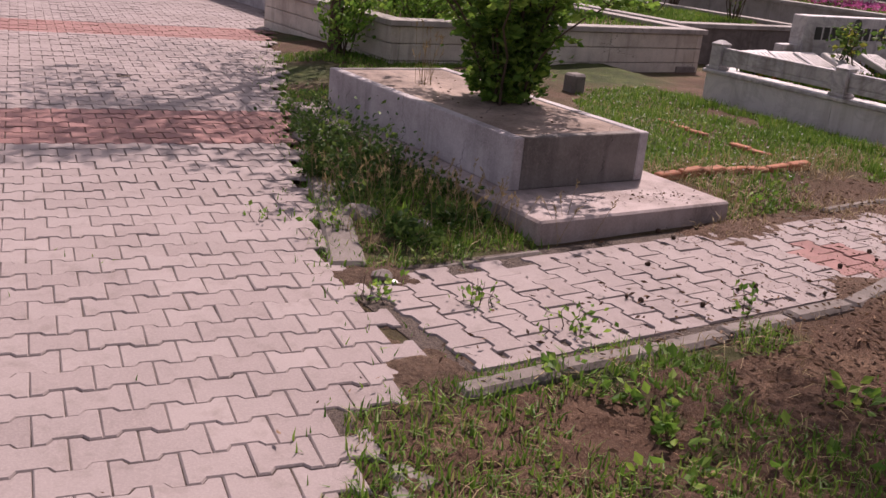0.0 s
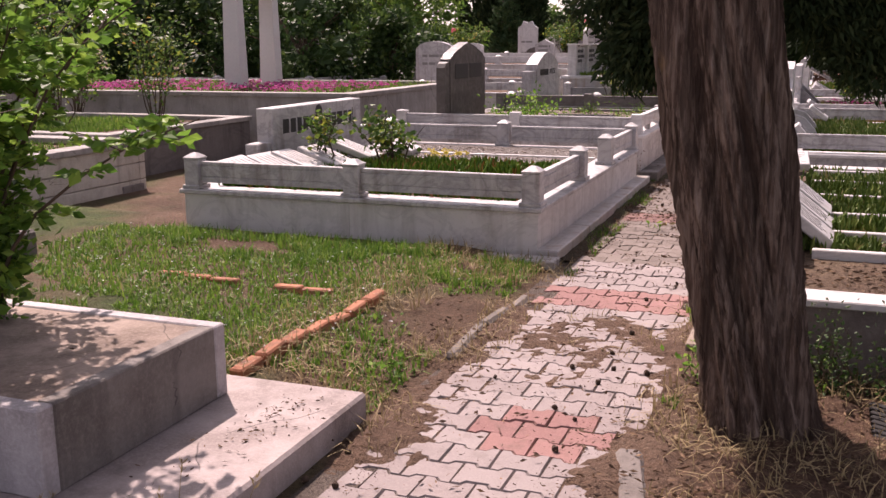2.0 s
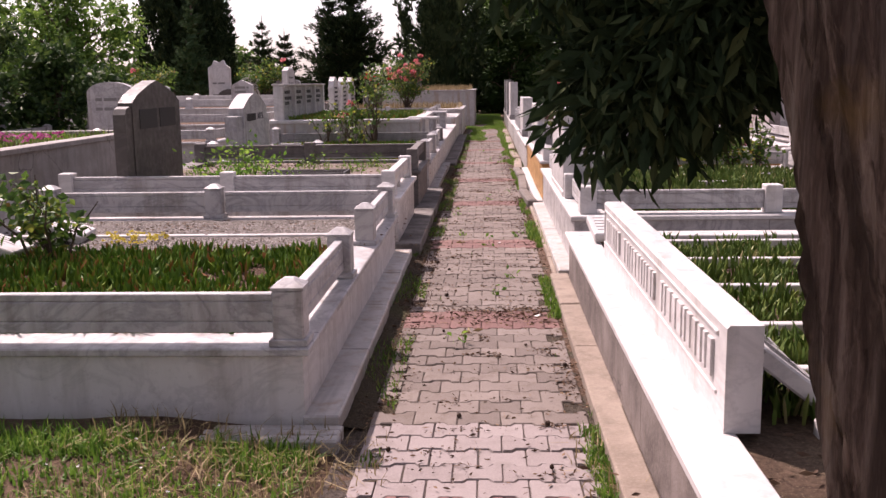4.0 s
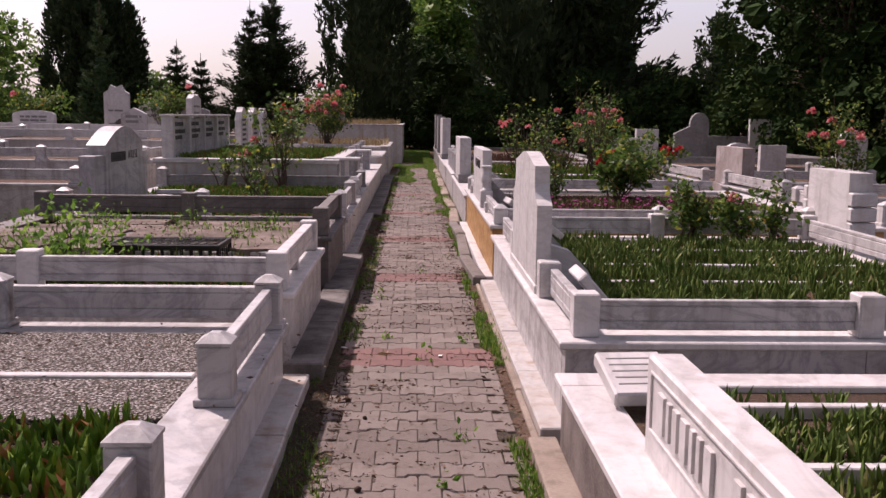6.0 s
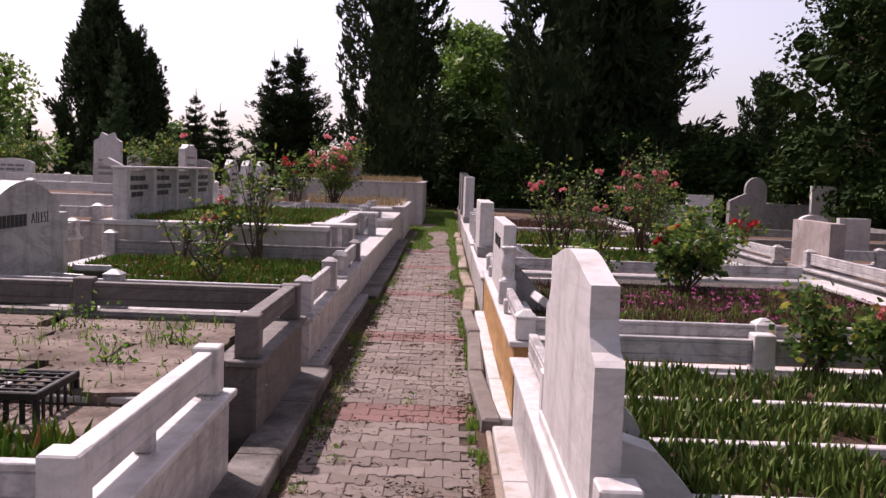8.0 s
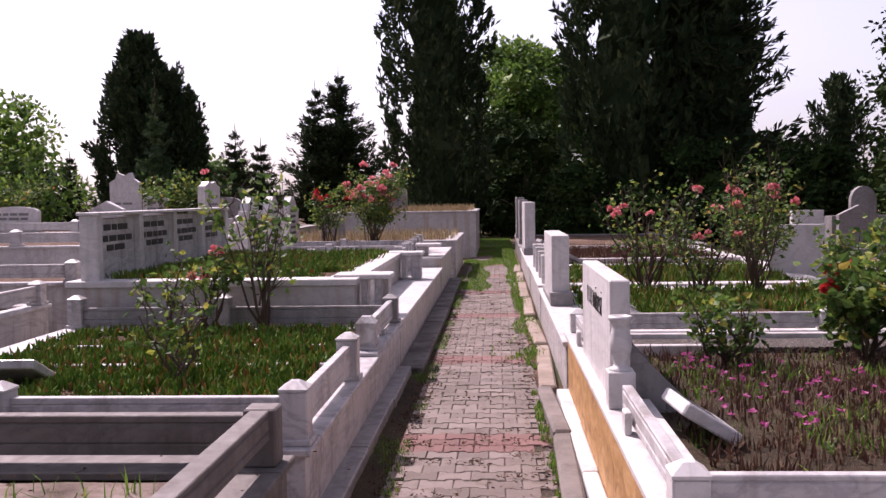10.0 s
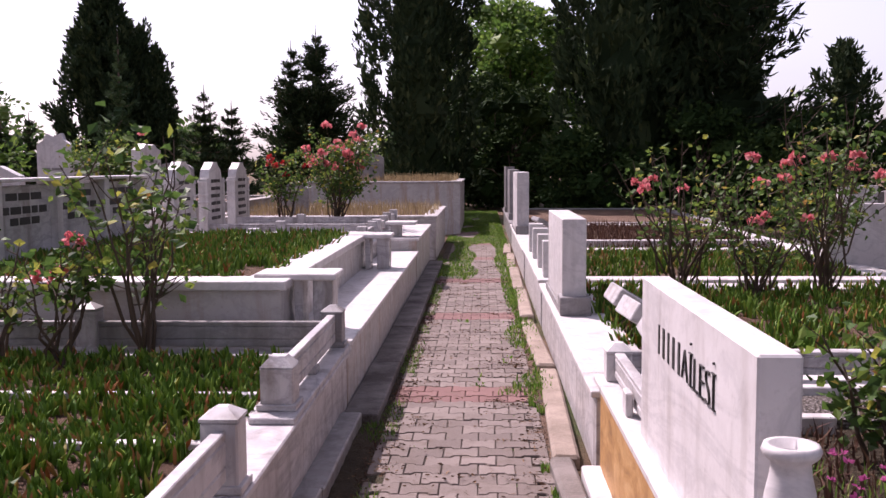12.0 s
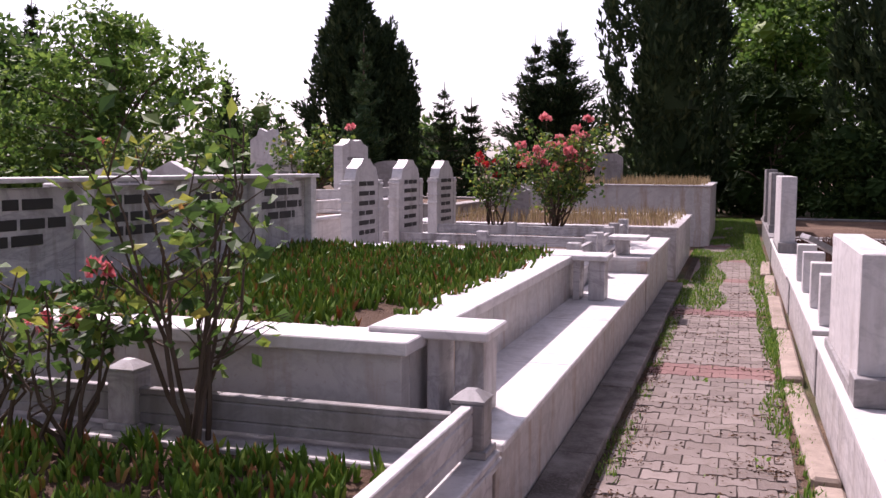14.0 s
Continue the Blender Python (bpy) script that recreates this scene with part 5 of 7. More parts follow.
for i, (x, y, h, r) in enumerate(((-25, 40, 4.5, 3), (-32, 52, 5, 4.5), (-38, 36, 8, 5), (-30, 20, 7, 4), (-26, 10, 8, 4.5), (26, 48, 9, 5), (-46, 64, 7, 5), (-20, 75, 4, 4), (-4, 78, 4, 5), (-27, 84, 4.5, 5), (-36, 80, 6, 5))):
    broad_tree(x, y, h, r, 80 + i, "distant green tree beyond the cemetery", 0.08, 3000, 0.5, M_TREE_LEAF, 34, core=0.5)


# --- the big trunk beside the path
def big_trunk():
    root = thing("cypress_tree", (0.86, 1.4, 0), "thick leaning cypress trunk with fibrous grooved bark beside the path", "tree")
    na, nz, H = 200, 150, 3.4
    vs, fs = [], []
    for j in range(nz):
        z = -0.08 + (H + 0.08) * j / (nz - 1)
        cx, cy = 0.897 - 0.178 * z + 0.008 * z * z, 1.40 + 0.02 * z
        flare = 0.032 * math.exp(-max(z, 0) / 0.16)
        r0 = 0.200 + 0.020 * max(0.0, z - 0.2) + flare
        for i in range(na):
            a = 2 * math.pi * i / na
            tw = a + 0.42 * z
            groove = -0.20 * (0.5 + 0.5 * math.sin(4 * tw + 0.4 + 0.5 * math.sin(2.1 * z))) ** 5 - 0.11 * (0.5 + 0.5 * math.sin(9 * tw + 1.7)) ** 5
            lobes = 0.05 + 0.04 * math.sin(3 * tw + 0.6) + groove + flare * 0.5 * math.sin(6 * tw)
            fine = 0.020 * noise.noise((math.cos(tw) * 9, math.sin(tw) * 9, z * 1.1)) + 0.016 * noise.noise((math.cos(tw) * 22, math.sin(tw) * 22, z * 2.3)) + 0.011 * noise.noise((math.cos(tw) * 45, math.sin(tw) * 45, z * 4))
            r = r0 * (1 + lobes) + fine
            vs.append((cx + r * math.cos(a), cy + r * math.sin(a), z))
    for j in range(nz - 1):
        for i in range(na):
            fs.append((j * na + i, j * na + (i + 1) % na, (j + 1) * na + (i + 1) % na, (j + 1) * na + i))
    mb = MB().add(vs, fs)
    part("trunk", mb, M_BARK, root, smooth=True)
    rng = np.random.default_rng(5)
    wood, crown = MB(), MB()
    # boughs: start, end, drooping sprays around them
    boughs = [((0.58, 1.55, 1.75), (0.30, 1.75, 1.42), 0.17, 3600), ((0.58, 1.55, 1.9), (0.18, 1.8, 1.68), 0.20, 3000), ((0.62, 1.45, 2.1), (0.05, 1.9, 2.0), 0.30, 2200), ((0.60, 1.5, 2.4), (-0.15, 2.0, 2.6), 0.4, 2600),
              ((0.75, 1.5, 1.8), (1.6, 2.3, 1.50), 0.22, 3600), ((0.9, 1.6, 1.7), (1.25, 2.2, 1.38), 0.18, 2200), ((1.2, 1.9, 1.75), (2.2, 2.6, 1.52), 0.26, 3600), ((0.75, 1.5, 2.0), (2.3, 2.4, 1.78), 0.36, 3600), ((0.75, 1.4, 2.2), (1.9, 1.6, 2.2), 0.42, 3400), ((0.8, 1.5, 2.1), (3.0, 2.5, 1.9), 0.42, 3600),
              ((0.7, 1.4, 2.6), (0.7, 0.6, 3.2), 0.5, 2600), ((0.6, 1.4, 2.9), (-0.6, 1.2, 3.4), 0.55, 2600), ((0.8, 1.4, 2.7), (2.0, 0.8, 3.1), 0.6, 3000), ((0.6, 1.6, 2.8), (0.6, 2.9, 3.1), 0.55, 2600), ((1.2, 1.8, 2.4), (2.6, 3.2, 2.35), 0.45, 2600),
              ((0.6, 1.4, 3.2), (0.5, 1.4, 4.6), 0.9, 4200)]
    high = [((0.45, 1.4, 4.4), (0.2, 1.4, 8.6), 1.5, 9000), ((0.5, 1.4, 4.2), (2.0, 0.9, 5.2), 1.0, 4500), ((0.5, 1.4, 4.0), (1.9, 2.2, 5.0), 1.0, 4000)]
    for p0, p1, rad, n in boughs + high:
        p0, p1 = Vector(p0), Vector(p1)
        wood.tube([p0, (p0 + p1) / 2 + Vector((0, 0, 0.06)), p1], [0.05, 0.035, 0.012], 6)
        n = int(n * (2.4 if p0.z < 2.3 else 1.3 if p0.z < 3.5 else 0.8))
        s = rng.uniform(0.12, 1.08, n)
        c = np.array(p0)[None] + s[:, None] * (np.array(p1) - np.array(p0))[None]
        v = rng.normal(0, 1, (n, 3))
        v /= np.linalg.norm(v, axis=1, keepdims=True)
        pts = c + v * rad * (rng.uniform(0.1, 1, (n, 1)) ** 0.6) * np.array([1, 1, 0.8])
        leaf_quads(crown, pts, v * 0.5 + np.array([0, 0, -0.45]), 0.047 if p0.z < 2.3 else 0.066 if p0.z < 3.5 else 0.26, rng, 0.30)
    part("bough", wood, M_BARK, root)
    part("foliage", crown, M_CYPRESS, root, "dark hanging cypress sprays")


big_trunk()

# ---------------------------------------------------------------- beds of leaves and grass
def blades(mb, xs, ys, zs, h, w, rng, lean=0.35, segs=2, droop=0.3):
    """Tapering blades: a bent strip of segs quads ending in a point."""
    n = len(xs)
    a = rng.uniform(0, 2 * math.pi, n)
    ln = rng.normal(0, lean, n)
    hh = h * rng.uniform(0.55, 1.25, n)
    b = rng.uniform(0, 2 * math.pi, n)
    for i in range(n):
        ca, sa, lx, ly = math.cos(a[i]), math.sin(a[i]), math.cos(b[i]) * ln[i], math.sin(b[i]) * ln[i]
        x, y, z, H, ww = xs[i], ys[i], zs[i], hh[i], w * (0.7 + 0.6 * hh[i] / h)
        k = len(mb.v)
        for s in range(segs):
            t = s / segs
            bx, by, bz = x + lx * H * t * t, y + ly * H * t * t, z + H * t * (1 - droop * abs(ln[i]) * t)
            q = ww * (1 - 0.45 * t) * 0.5
            mb.v.append((bx - ca * q, by - sa * q, bz))
            mb.v.append((bx + ca * q, by + sa * q, bz))
        mb.v.append((x + lx * H, y + ly * H, z + H * (1 - droop * abs(ln[i]))))
        for s in range(segs - 1):
            mb.f.append((k + 2 * s, k + 2 * s + 1, k + 2 * s + 3, k + 2 * s + 2))
        mb.f.append((k + 2 * segs - 2, k + 2 * segs - 1, k + 2 * segs))


def succulents(x0, x1, y0, y1, z, label, seed, per=900, h=0.085, hole=0.25, mat=None, strips=(), wide=0.0092):
    """Clumps of thick upright pointed leaves."""
    rng = np.random.default_rng(seed)
    mb = MB()
    n = int((x1 - x0) * (y1 - y0) * per / 6)
    for _ in range(n):
        cx, cy = rng.uniform(x0, x1), rng.uniform(y0, y1)
        if noise.noise((cx * 1.7, cy * 1.7, seed)) < -0.45 + hole * 0.5 or any(abs(cy - q - 0.028) < 0.075 for q in strips):
            continue
        hh = h * (0.85 + 0.5 * (0.5 + noise.noise((cx * 2.5, cy * 2.5, seed + 5.0))))
        for _ in range(6):
            a, ln = rng.uniform(0, 6.283), abs(rng.normal(0.25, 0.5))
            H = hh * rng.uniform(0.6, 1.25)
            bx, by = cx + rng.normal(0, 0.022), cy + rng.normal(0, 0.022)
            d = Vector((math.cos(a) * ln, math.sin(a) * ln, 1.0)).normalized()
            s = d.orthogonal().normalized()
            s = (Matrix.Rotation(rng.uniform(0, 6.28), 3, d) @ s)
            u = d.cross(s)
            w = wide * (0.8 + 0.5 * rng.random())
            p0, p1, p2 = Vector((bx, by, z - 0.01)), Vector((bx, by, z)) + d * H * 0.68, Vector((bx, by, z)) + d * H + Vector((d.x, d.y, 0.3)) * 0.01
            k = len(mb.v)
            for c, q in ((p0, w * 0.7), (p1, w)):
                for t in (0.0, 2.094, 4.189):
                    mb.v.append(tuple(c + (math.cos(t) * s + math.sin(t) * u) * q))
            mb.v.append(tuple(p2))
            for t in range(3):
                o = (t + 1) % 3
                mb.f.append((k + t, k + o, k + 3 + o, k + 3 + t))
                mb.f.append((k + 3 + t, k + 3 + o, k + 6))
    solo("succulent_bed", mb, mat or M_SUCC, label, "succulents", "stuff")


SUCC = "dense green succulent ground cover filling a grave bed"
succulents(-3.45, -0.97, 4.2, 6.30, 0.345, SUCC, 1, 1350, 0.084, 0.2)
succulents(-3.5, -0.97, 12.98, 16.75, 0.395, SUCC, 2, 1250, 0.075, 0.3)
succulents(-3.55, -1.33, 17.42, 21.5, 0.785, SUCC, 3, 1000, 0.08, 0.05)
succulents(1.0, 4.0, 16.2, 20.05, 0.39, "bright green succulent ground cover in a grave bed", 4, 620, 0.10, 0.1)
succulents(0.98, 4.0, 20.7, 23.7, 0.39, "yellowing succulent ground cover in a grave bed", 5, 480, 0.10, 0.2)
succulents(-3.3, -1.1, 8.6, 9.3, 0.42, "patch of green succulents in a weedy grave bed", 6, 700, 0.12, 0.5)
succulents(1.0, 3.5, 3.06, 6.6, 0.35, "rows of upright dark green pointed leaves between white strips", 11, 1300, 0.074, 0.0, M_IRIS, (2.98, 3.55, 4.2, 5.0, 5.75, 6.4), 0.0075)
succulents(1.0, 3.3, 7.6, 10.95, 0.42, "rows of upright dark green pointed leaves between white strips", 12, 1500, 0.088, 0.0, M_IRIS, (8.15, 8.85, 9.55, 10.3), 0.0075)


def scatter(n, rng, test, x0, x1, y0, y1):
    xs, ys = rng.uniform(x0, x1, n), rng.uniform(y0, y1, n)
    keep = [test(a, b) for a, b in zip(xs, ys)]
    return xs[keep], ys[keep]


def turf(label, seed, n, x0, x1, y0, y1, test, h, w, mat=None, lean=0.45, name="grass", z=None, lift=0.0):
    rng = np.random.default_rng(seed)
    xs, ys = scatter(n, rng, test, x0, x1, y0, y1)
    zs = np.array([hill(a, b) - 0.01 + lift for a, b in zip(xs, ys)]) if z is None else np.full(len(xs), z)
    mb = MB()
    blades(mb, xs, ys, zs, h, w, rng, lean, 2, 0.4)
    solo(name, mb, mat or M_GRASS, label, name.replace("_", " "), "stuff")


def lawn_test(x, y):
    if on_road(x, y) or x > -0.62 or (-3.65 < x < -0.56 and -0.5 < y < 0.97):
        return False
    if -3.72 < x and y > 3.72:
        return False
    if x < -4.15 and x > -5.7 and y > 2.6:
        return False
    d = noise.noise((x * 0.9, y * 0.9, 1.0)) + 0.35 * noise.noise((x * 4, y * 4, 9.0))
    if y > 0.97 and x > -1.25:
        d -= 0.24 - 0.2 * max(0.0, y - 2.3)
    if y < -0.3:
        d -= 0.05
    return d > -0.16


turf("mown green grass in front of the white grave", 21, 80000, -6.5, -0.6, -1.6, 3.74, lawn_test, 0.058, 0.0085, None, 0.8)
turf("longer green grass along the foot of the white grave", 22, 7500, -3.7, -0.62, 3.0, 3.76, lambda x, y: noise.noise((x * 2.2, y * 2.2, 12)) + 0.9 * (y - 3.45) > -0.1, 0.095, 0.007, None, 0.7)
turf("dry grass beside the tomb", 23, 700, -2.9, -0.56, -1.35, -0.5, lambda x, y: not on_road(x, y - 0.1) and noise.noise((x * 2, y * 2, 4)) > -0.2, 0.13, 0.004, M_STRAW, 0.7, "dry_grass")
turf("green weeds between road and tomb", 24, 7500, -3.9, -0.52, -1.45, -0.44, lambda x, y: not on_road(x, y - 0.05) and noise.noise((x * 1.6, y * 1.6, 14)) > -0.12, 0.066, 0.0065, None, 0.9)
turf("dry straw and cut grass scattered on the earth", 25, 8000, -1.5, 1.5, 0.6, 3.9, lambda x, y: (x < -0.35 or x > 0.35 or (1.95 < y < 2.75 and noise.noise((x * 5, y * 5, 1)) > 0.1)) and noise.noise((x * 1.8, y * 1.8, 2)) > -0.1 and not (-3.6 < x < -0.56 and y < 0.97), 0.10, 0.005, M_STRAW, 1.7, "straw", lift=0.025)
turf("dry straw and twigs on the bare earth beside the kerb", 26, 3200, 0.62, 3.2, -2.2, 1.7, lambda x, y: noise.noise((x * 1.5, y * 1.5, 6)) > -0.25, 0.055, 0.0032, M_STRAW, 1.7, "straw", lift=0.04)
turf("patchy green grass beside the kerb", 27, 24000, 0.50, 3.2, -3.2, 0.3, lambda x, y: noise.noise((x * 1.5, y * 1.5, 8)) > -0.22 + 0.45 * (y + 1.3) and not on_road(x, y), 0.06, 0.006, None, 0.8, lift=0.012)
turf("grass growing along the path edge", 28, 17000, 0.42, 0.56, 1.4, 23.0, lambda x, y: noise.noise((x * 2, y * 0.7, 3)) + 0.4 * noise.noise((x * 9, y * 7, 3)) - 2.5 * max(0.0, 0.47 - x) > 0.10, 0.055, 0.007, z=-0.008)
turf("grass growing along the path edge", 29, 14000, -0.60, -0.38, 3.6, 27.0, lambda x, y: noise.noise((x * 2, y * 1.1, 5)) > 0.05, 0.065, 0.007, z=-0.03)
turf("dead red-brown weeds along the path edge", 93, 5000, -0.60, -0.30, 3.8, 24.0, lambda x, y: noise.noise((x * 3, y * 1.6, 15)) - 2.0 * max(0.0, x + 0.42) > 0.08, 0.055, 0.006, M_BROWNWEED, 1.0, "weeds", z=-0.02)
turf("grass overgrowing the far end of the path", 30, 40000, -0.62, 0.62, 17.5, 44.0, lambda x, y: noise.noise((x * 2.2, y * 0.5, 5)) + 0.7 * x + 0.5 * abs(x) + 0.04 * (y - 24.0) > 0.20, 0.06, 0.011, z=-0.015)
turf("dry grass on the far walls", 31, 1500, -4.4, -0.7, 27.2, 30.8, lambda x, y: True, 0.22, 0.012, M_STRAW, 0.3, "dry_grass", 0.68)
turf("dry grass on the far walls", 32, 2200, -4.0, -0.5, 33.2, 37.5, lambda x, y: True, 0.22, 0.012, M_STRAW, 0.3, "dry_grass", 1.15)
turf("grass between the far graves", 33, 9000, -14.0, -4.2, 8.0, 34.0, lambda x, y: noise.noise((x * 0.8, y * 0.8, 5)) > -0.2, 0.10, 0.014)
turf("grass between the far graves", 34, 9000, 4.6, 13.0, 8.0, 36.0, lambda x, y: noise.noise((x * 0.8, y * 0.8, 15)) > -0.25, 0.10, 0.014)
turf("weeds in the brown grave bed", 35, 2600, -3.5, -0.98, 9.3, 12.15, lambda x, y: noise.noise((x * 2.5, y * 2.5, 25)) > 0.16, 0.10, 0.007, M_GRASS, 0.5, "weeds", 0.465)
turf("dead red-brown weeds in a grave bed", 36, 5200, 1.0, 4.2, 24.6, 29.6, lambda x, y: True, 0.16, 0.010, M_BROWNWEED, 0.4, "weeds", 0.36)
turf("red-brown stems and weeds in a flowered bed", 37, 8500, 1.0, 4.0, 11.75, 15.0, lambda x, y: noise.noise((x * 2, y * 2, 35)) > -0.3, 0.10, 0.008, M_BROWNWEED, 0.6, "weeds", 0.44)
turf("green weeds in a flowered bed", 38, 4800, 1.0, 4.0, 11.75, 15.0, lambda x, y: noise.noise((x * 2, y * 2, 45)) > 0.05, 0.09, 0.009, M_GRASS, 0.6, "weeds", 0.44)


def flower_heads(label, seed, n, x0, x1, y0, y1, z, mat, size=0.02, test=None, name="flowers", zr=0.06):
    rng = np.random.default_rng(seed)
    mb = MB()
    xs, ys = scatter(n, rng, test or (lambda a, b: True), x0, x1, y0, y1)
    for x, y in zip(xs, ys):
        pts = np.tile([x, y, z + rng.uniform(0, zr)], (5, 1))
        ang = rng.uniform(0, 6.28) + np.arange(5) * 1.257
        leaf_quads(mb, pts, np.stack([np.cos(ang), np.sin(ang), np.full(5, 0.4)], 1), size, rng, 0.8)
    solo(name, mb, mat, label, "flowers", "stuff")


flower_heads("small magenta flowers in a grave bed", 71, 240, 1.2, 3.9, 11.8, 14.8, 0.52, M_MAGENTA, 0.022, lambda x, y: noise.noise((x, y, 3)) > 0.0)
flower_heads("small yellow flowers in the gravel", 72, 60, -2.6, -2.2, 6.5, 6.75, 0.38, M_YELLOW, 0.022)
flower_heads("small white daisies in the lawn", 73, 240, -4.0, -0.8, 1.0, 3.7, 0.09, M_PAPER, 0.008, lawn_test)
flower_heads("magenta petals of a dropped bouquet", 74, 8, 1.30, 1.48, 0.10, 0.28, 0.08, M_MAGENTA, 0.045)


def twiggy(mb, base, tip, r0, segs, rng, sway=0.08):
    pts = [Vector(base)]
    for i in range(1, segs + 1):
        t = i / segs
        p = Vector(base).lerp(Vector(tip), t) + Vector(rng.normal(0, sway * (1 if i < segs else 0.3), 3).tolist()) * Vector(tip).length * 0 + Vector((rng.normal(0, sway), rng.normal(0, sway), rng.normal(0, sway * 0.4))) * (1 if i < segs else 0.3)
        pts.append(p)
    mb.tube(pts, [r0 * (1 - 0.75 * i / segs) for i in range(segs + 1)], 5)
    return pts


def rose_bush(x, y, z, h, r, seed, label, stems=7, leaves=420, blooms=5, mat=None, leaf_from=0.4, size=0.065, bloom=0.045, twigs=10):
    """Bare woody stems from one root, leaves in the upper part, blooms at the tips."""
    rng = np.random.default_rng(seed)
    root = thing("rose_bush", (x, y, z), label, "bush")
    wood, green = MB(), MB()
    tips, mids = [], []
    for i in range(stems):
        a, q = rng.uniform(0, 6.283), rng.uniform(0.3, 1.0)
        tip = (x + math.cos(a) * r * q, y + math.sin(a) * r * q, z + h * rng.uniform(0.6, 1.0))
        pts = twiggy(wood, (x + rng.normal(0, 0.04), y + rng.normal(0, 0.04), z - 0.05), tip, 0.013, 5, rng, 0.03)
        tips.append(pts[-1])
        for j in range(2 + twigs // stems):
            t = rng.uniform(0.3, 0.95)
            k = int(t * 5)
            p = pts[k].lerp(pts[min(k + 1, 5)], t * 5 - k)
            b = rng.uniform(0, 6.283)
            e = p + Vector((math.cos(b) * 0.22, math.sin(b) * 0.22, rng.uniform(0.05, 0.25))) * rng.uniform(0.4, 1.2) * h
            q2 = twiggy(wood, p, e, 0.005, 3, rng, 0.02)
            mids.append((p, e))
            if rng.random() < 0.5:
                tips.append(q2[-1])
    cand = []
    lo = z + h * leaf_from
    while len(cand) < leaves:
        p, e = mids[rng.integers(len(mids))]
        c = p.lerp(e, rng.uniform(0.2, 1.1))
        if c.z > lo or rng.random() < 0.22:
            cand.append(tuple(c + Vector(rng.normal(0, 0.05, 3).tolist())))
    d = rng.normal(0, 1, (len(cand), 3))
    d[:, 2] = -0.1 + 0.4 * d[:, 2]
    leaf_quads(green, cand, d, size, rng, 0.72, 0.3)
    part("branchwork", wood, M_STEM, root)
    part("foliage", green, M_ROSE_LEAF, root)
    rng.shuffle(tips)
    tips.sort(key=lambda p: p.z < z + 0.55 * h)
    for i in range(min(blooms, len(tips))):
        mb = MB()
        c = np.array(tips[i % len(tips)]) + np.array([0, 0, 0.02])
        n = 26
        v = rng.normal(0, 1, (n, 3))
        v /= np.linalg.norm(v, axis=1, keepdims=True)
        v[:, 2] = np.abs(v[:, 2]) * 0.9 - 0.15
        leaf_quads(mb, c + v * bloom * 0.45, v, bloom * 0.9, rng, 1.1, 0.5)
        part("bloom", mb, mat or M_PINK, root)
    return root


RB = "rose bush with bare woody stems and sparse leaves"
rose_bush(-1.80, 14.35, 0.40, 0.66, 0.30, 1, RB, 7, 110, 0, twigs=16, size=0.06)
rose_bush(-2.30, 16.55, 0.40, 0.74, 0.34, 2, RB + " and pink blooms", 9, 260, 4, leaf_from=0.5, bloom=0.052, size=0.065, twigs=16)
rose_bush(-1.93, 16.80, 0.40, 1.42, 0.46, 3, RB, 11, 330, 0, leaf_from=0.55, size=0.075, twigs=22)
rose_bush(-2.70, 16.6, 0.40, 0.72, 0.30, 4, RB, 6, 120, 0)
rose_bush(-2.1, 25.6, 0.66, 1.50, 0.75, 5, "large rose bush covered in pink blooms", 22, 2600, 24, leaf_from=0.3, bloom=0.065, size=0.06, twigs=44)
rose_bush(-2.85, 25.5, 0.66, 1.30, 0.40, 6, "rose bush with dark red blooms", 10, 800, 6, M_RED, 0.35, bloom=0.06, size=0.06, twigs=24)
rose_bush(-2.75, 6.05, 0.34, 0.62, 0.40, 7, "rose bush with glossy leaves in the grave bed", 7, 420, 0, leaf_from=0.3)
rose_bush(-3.15, 5.40, 0.34, 0.60, 0.22, 8, "young rose with a few glossy leaves", 4, 150, 0, leaf_from=0.4)
rose_bush(2.34, 11.0, 0.42, 0.62, 0.16, 9, "dense rose bush with glossy leaves", 8, 620, 0, leaf_from=0.3, twigs=18, size=0.052)
rose_bush(2.70, 10.9, 0.42, 0.46, 0.12, 10, "rose bush with glossy leaves", 7, 420, 1, leaf_from=0.35, size=0.052)
rose_bush(3.02, 10.9, 0.42, 0.52, 0.12, 11, "rose bush with glossy leaves", 7, 360, 0, leaf_from=0.35, size=0.052)
rose_bush(2.55, 14.8, 0.45, 0.74, 0.52, 12, "dense rose bush with glossy leaves and red blooms", 11, 1050, 3, M_RED, 0.15, size=0.08, twigs=26, bloom=0.05)
rose_bush(1.95, 20.0, 0.40, 1.36, 0.70, 13, "tall rose bush with bare lower stems and a few pink blooms", 20, 560, 5, leaf_from=0.3, bloom=0.05, twigs=44, size=0.062)
rose_bush(3.3, 17.0, 0.40, 0.95, 0.6, 14, "rose bush with red blooms", 10, 1000, 3, M_RED, 0.2, bloom=0.06, twigs=26)
rose_bush(3.10, 19.6, 0.40, 1.72, 0.55, 15, "tall rose bush with bare lower stems and pink blooms", 15, 460, 4, leaf_from=0.3, bloom=0.055, twigs=38, size=0.062)
rose_bush(2.45, 19.3, 0.40, 1.05, 0.55, 24, "rose bush with rusty and green leaves", 16, 480, 3, leaf_from=0.15, bloom=0.05, twigs=34, size=0.055)
rose_bush(1.62, 14.6, 0.45, 0.5, 0.30, 21, "low rose bush with large dark leaves", 9, 420, 0, leaf_from=0.25, size=0.055)
rose_bush(3.7, 21.5, 0.40, 1.2, 0.8, 16, "tall rose bush with pink blooms", 12, 1300, 4, leaf_from=0.3, bloom=0.075, twigs=30)
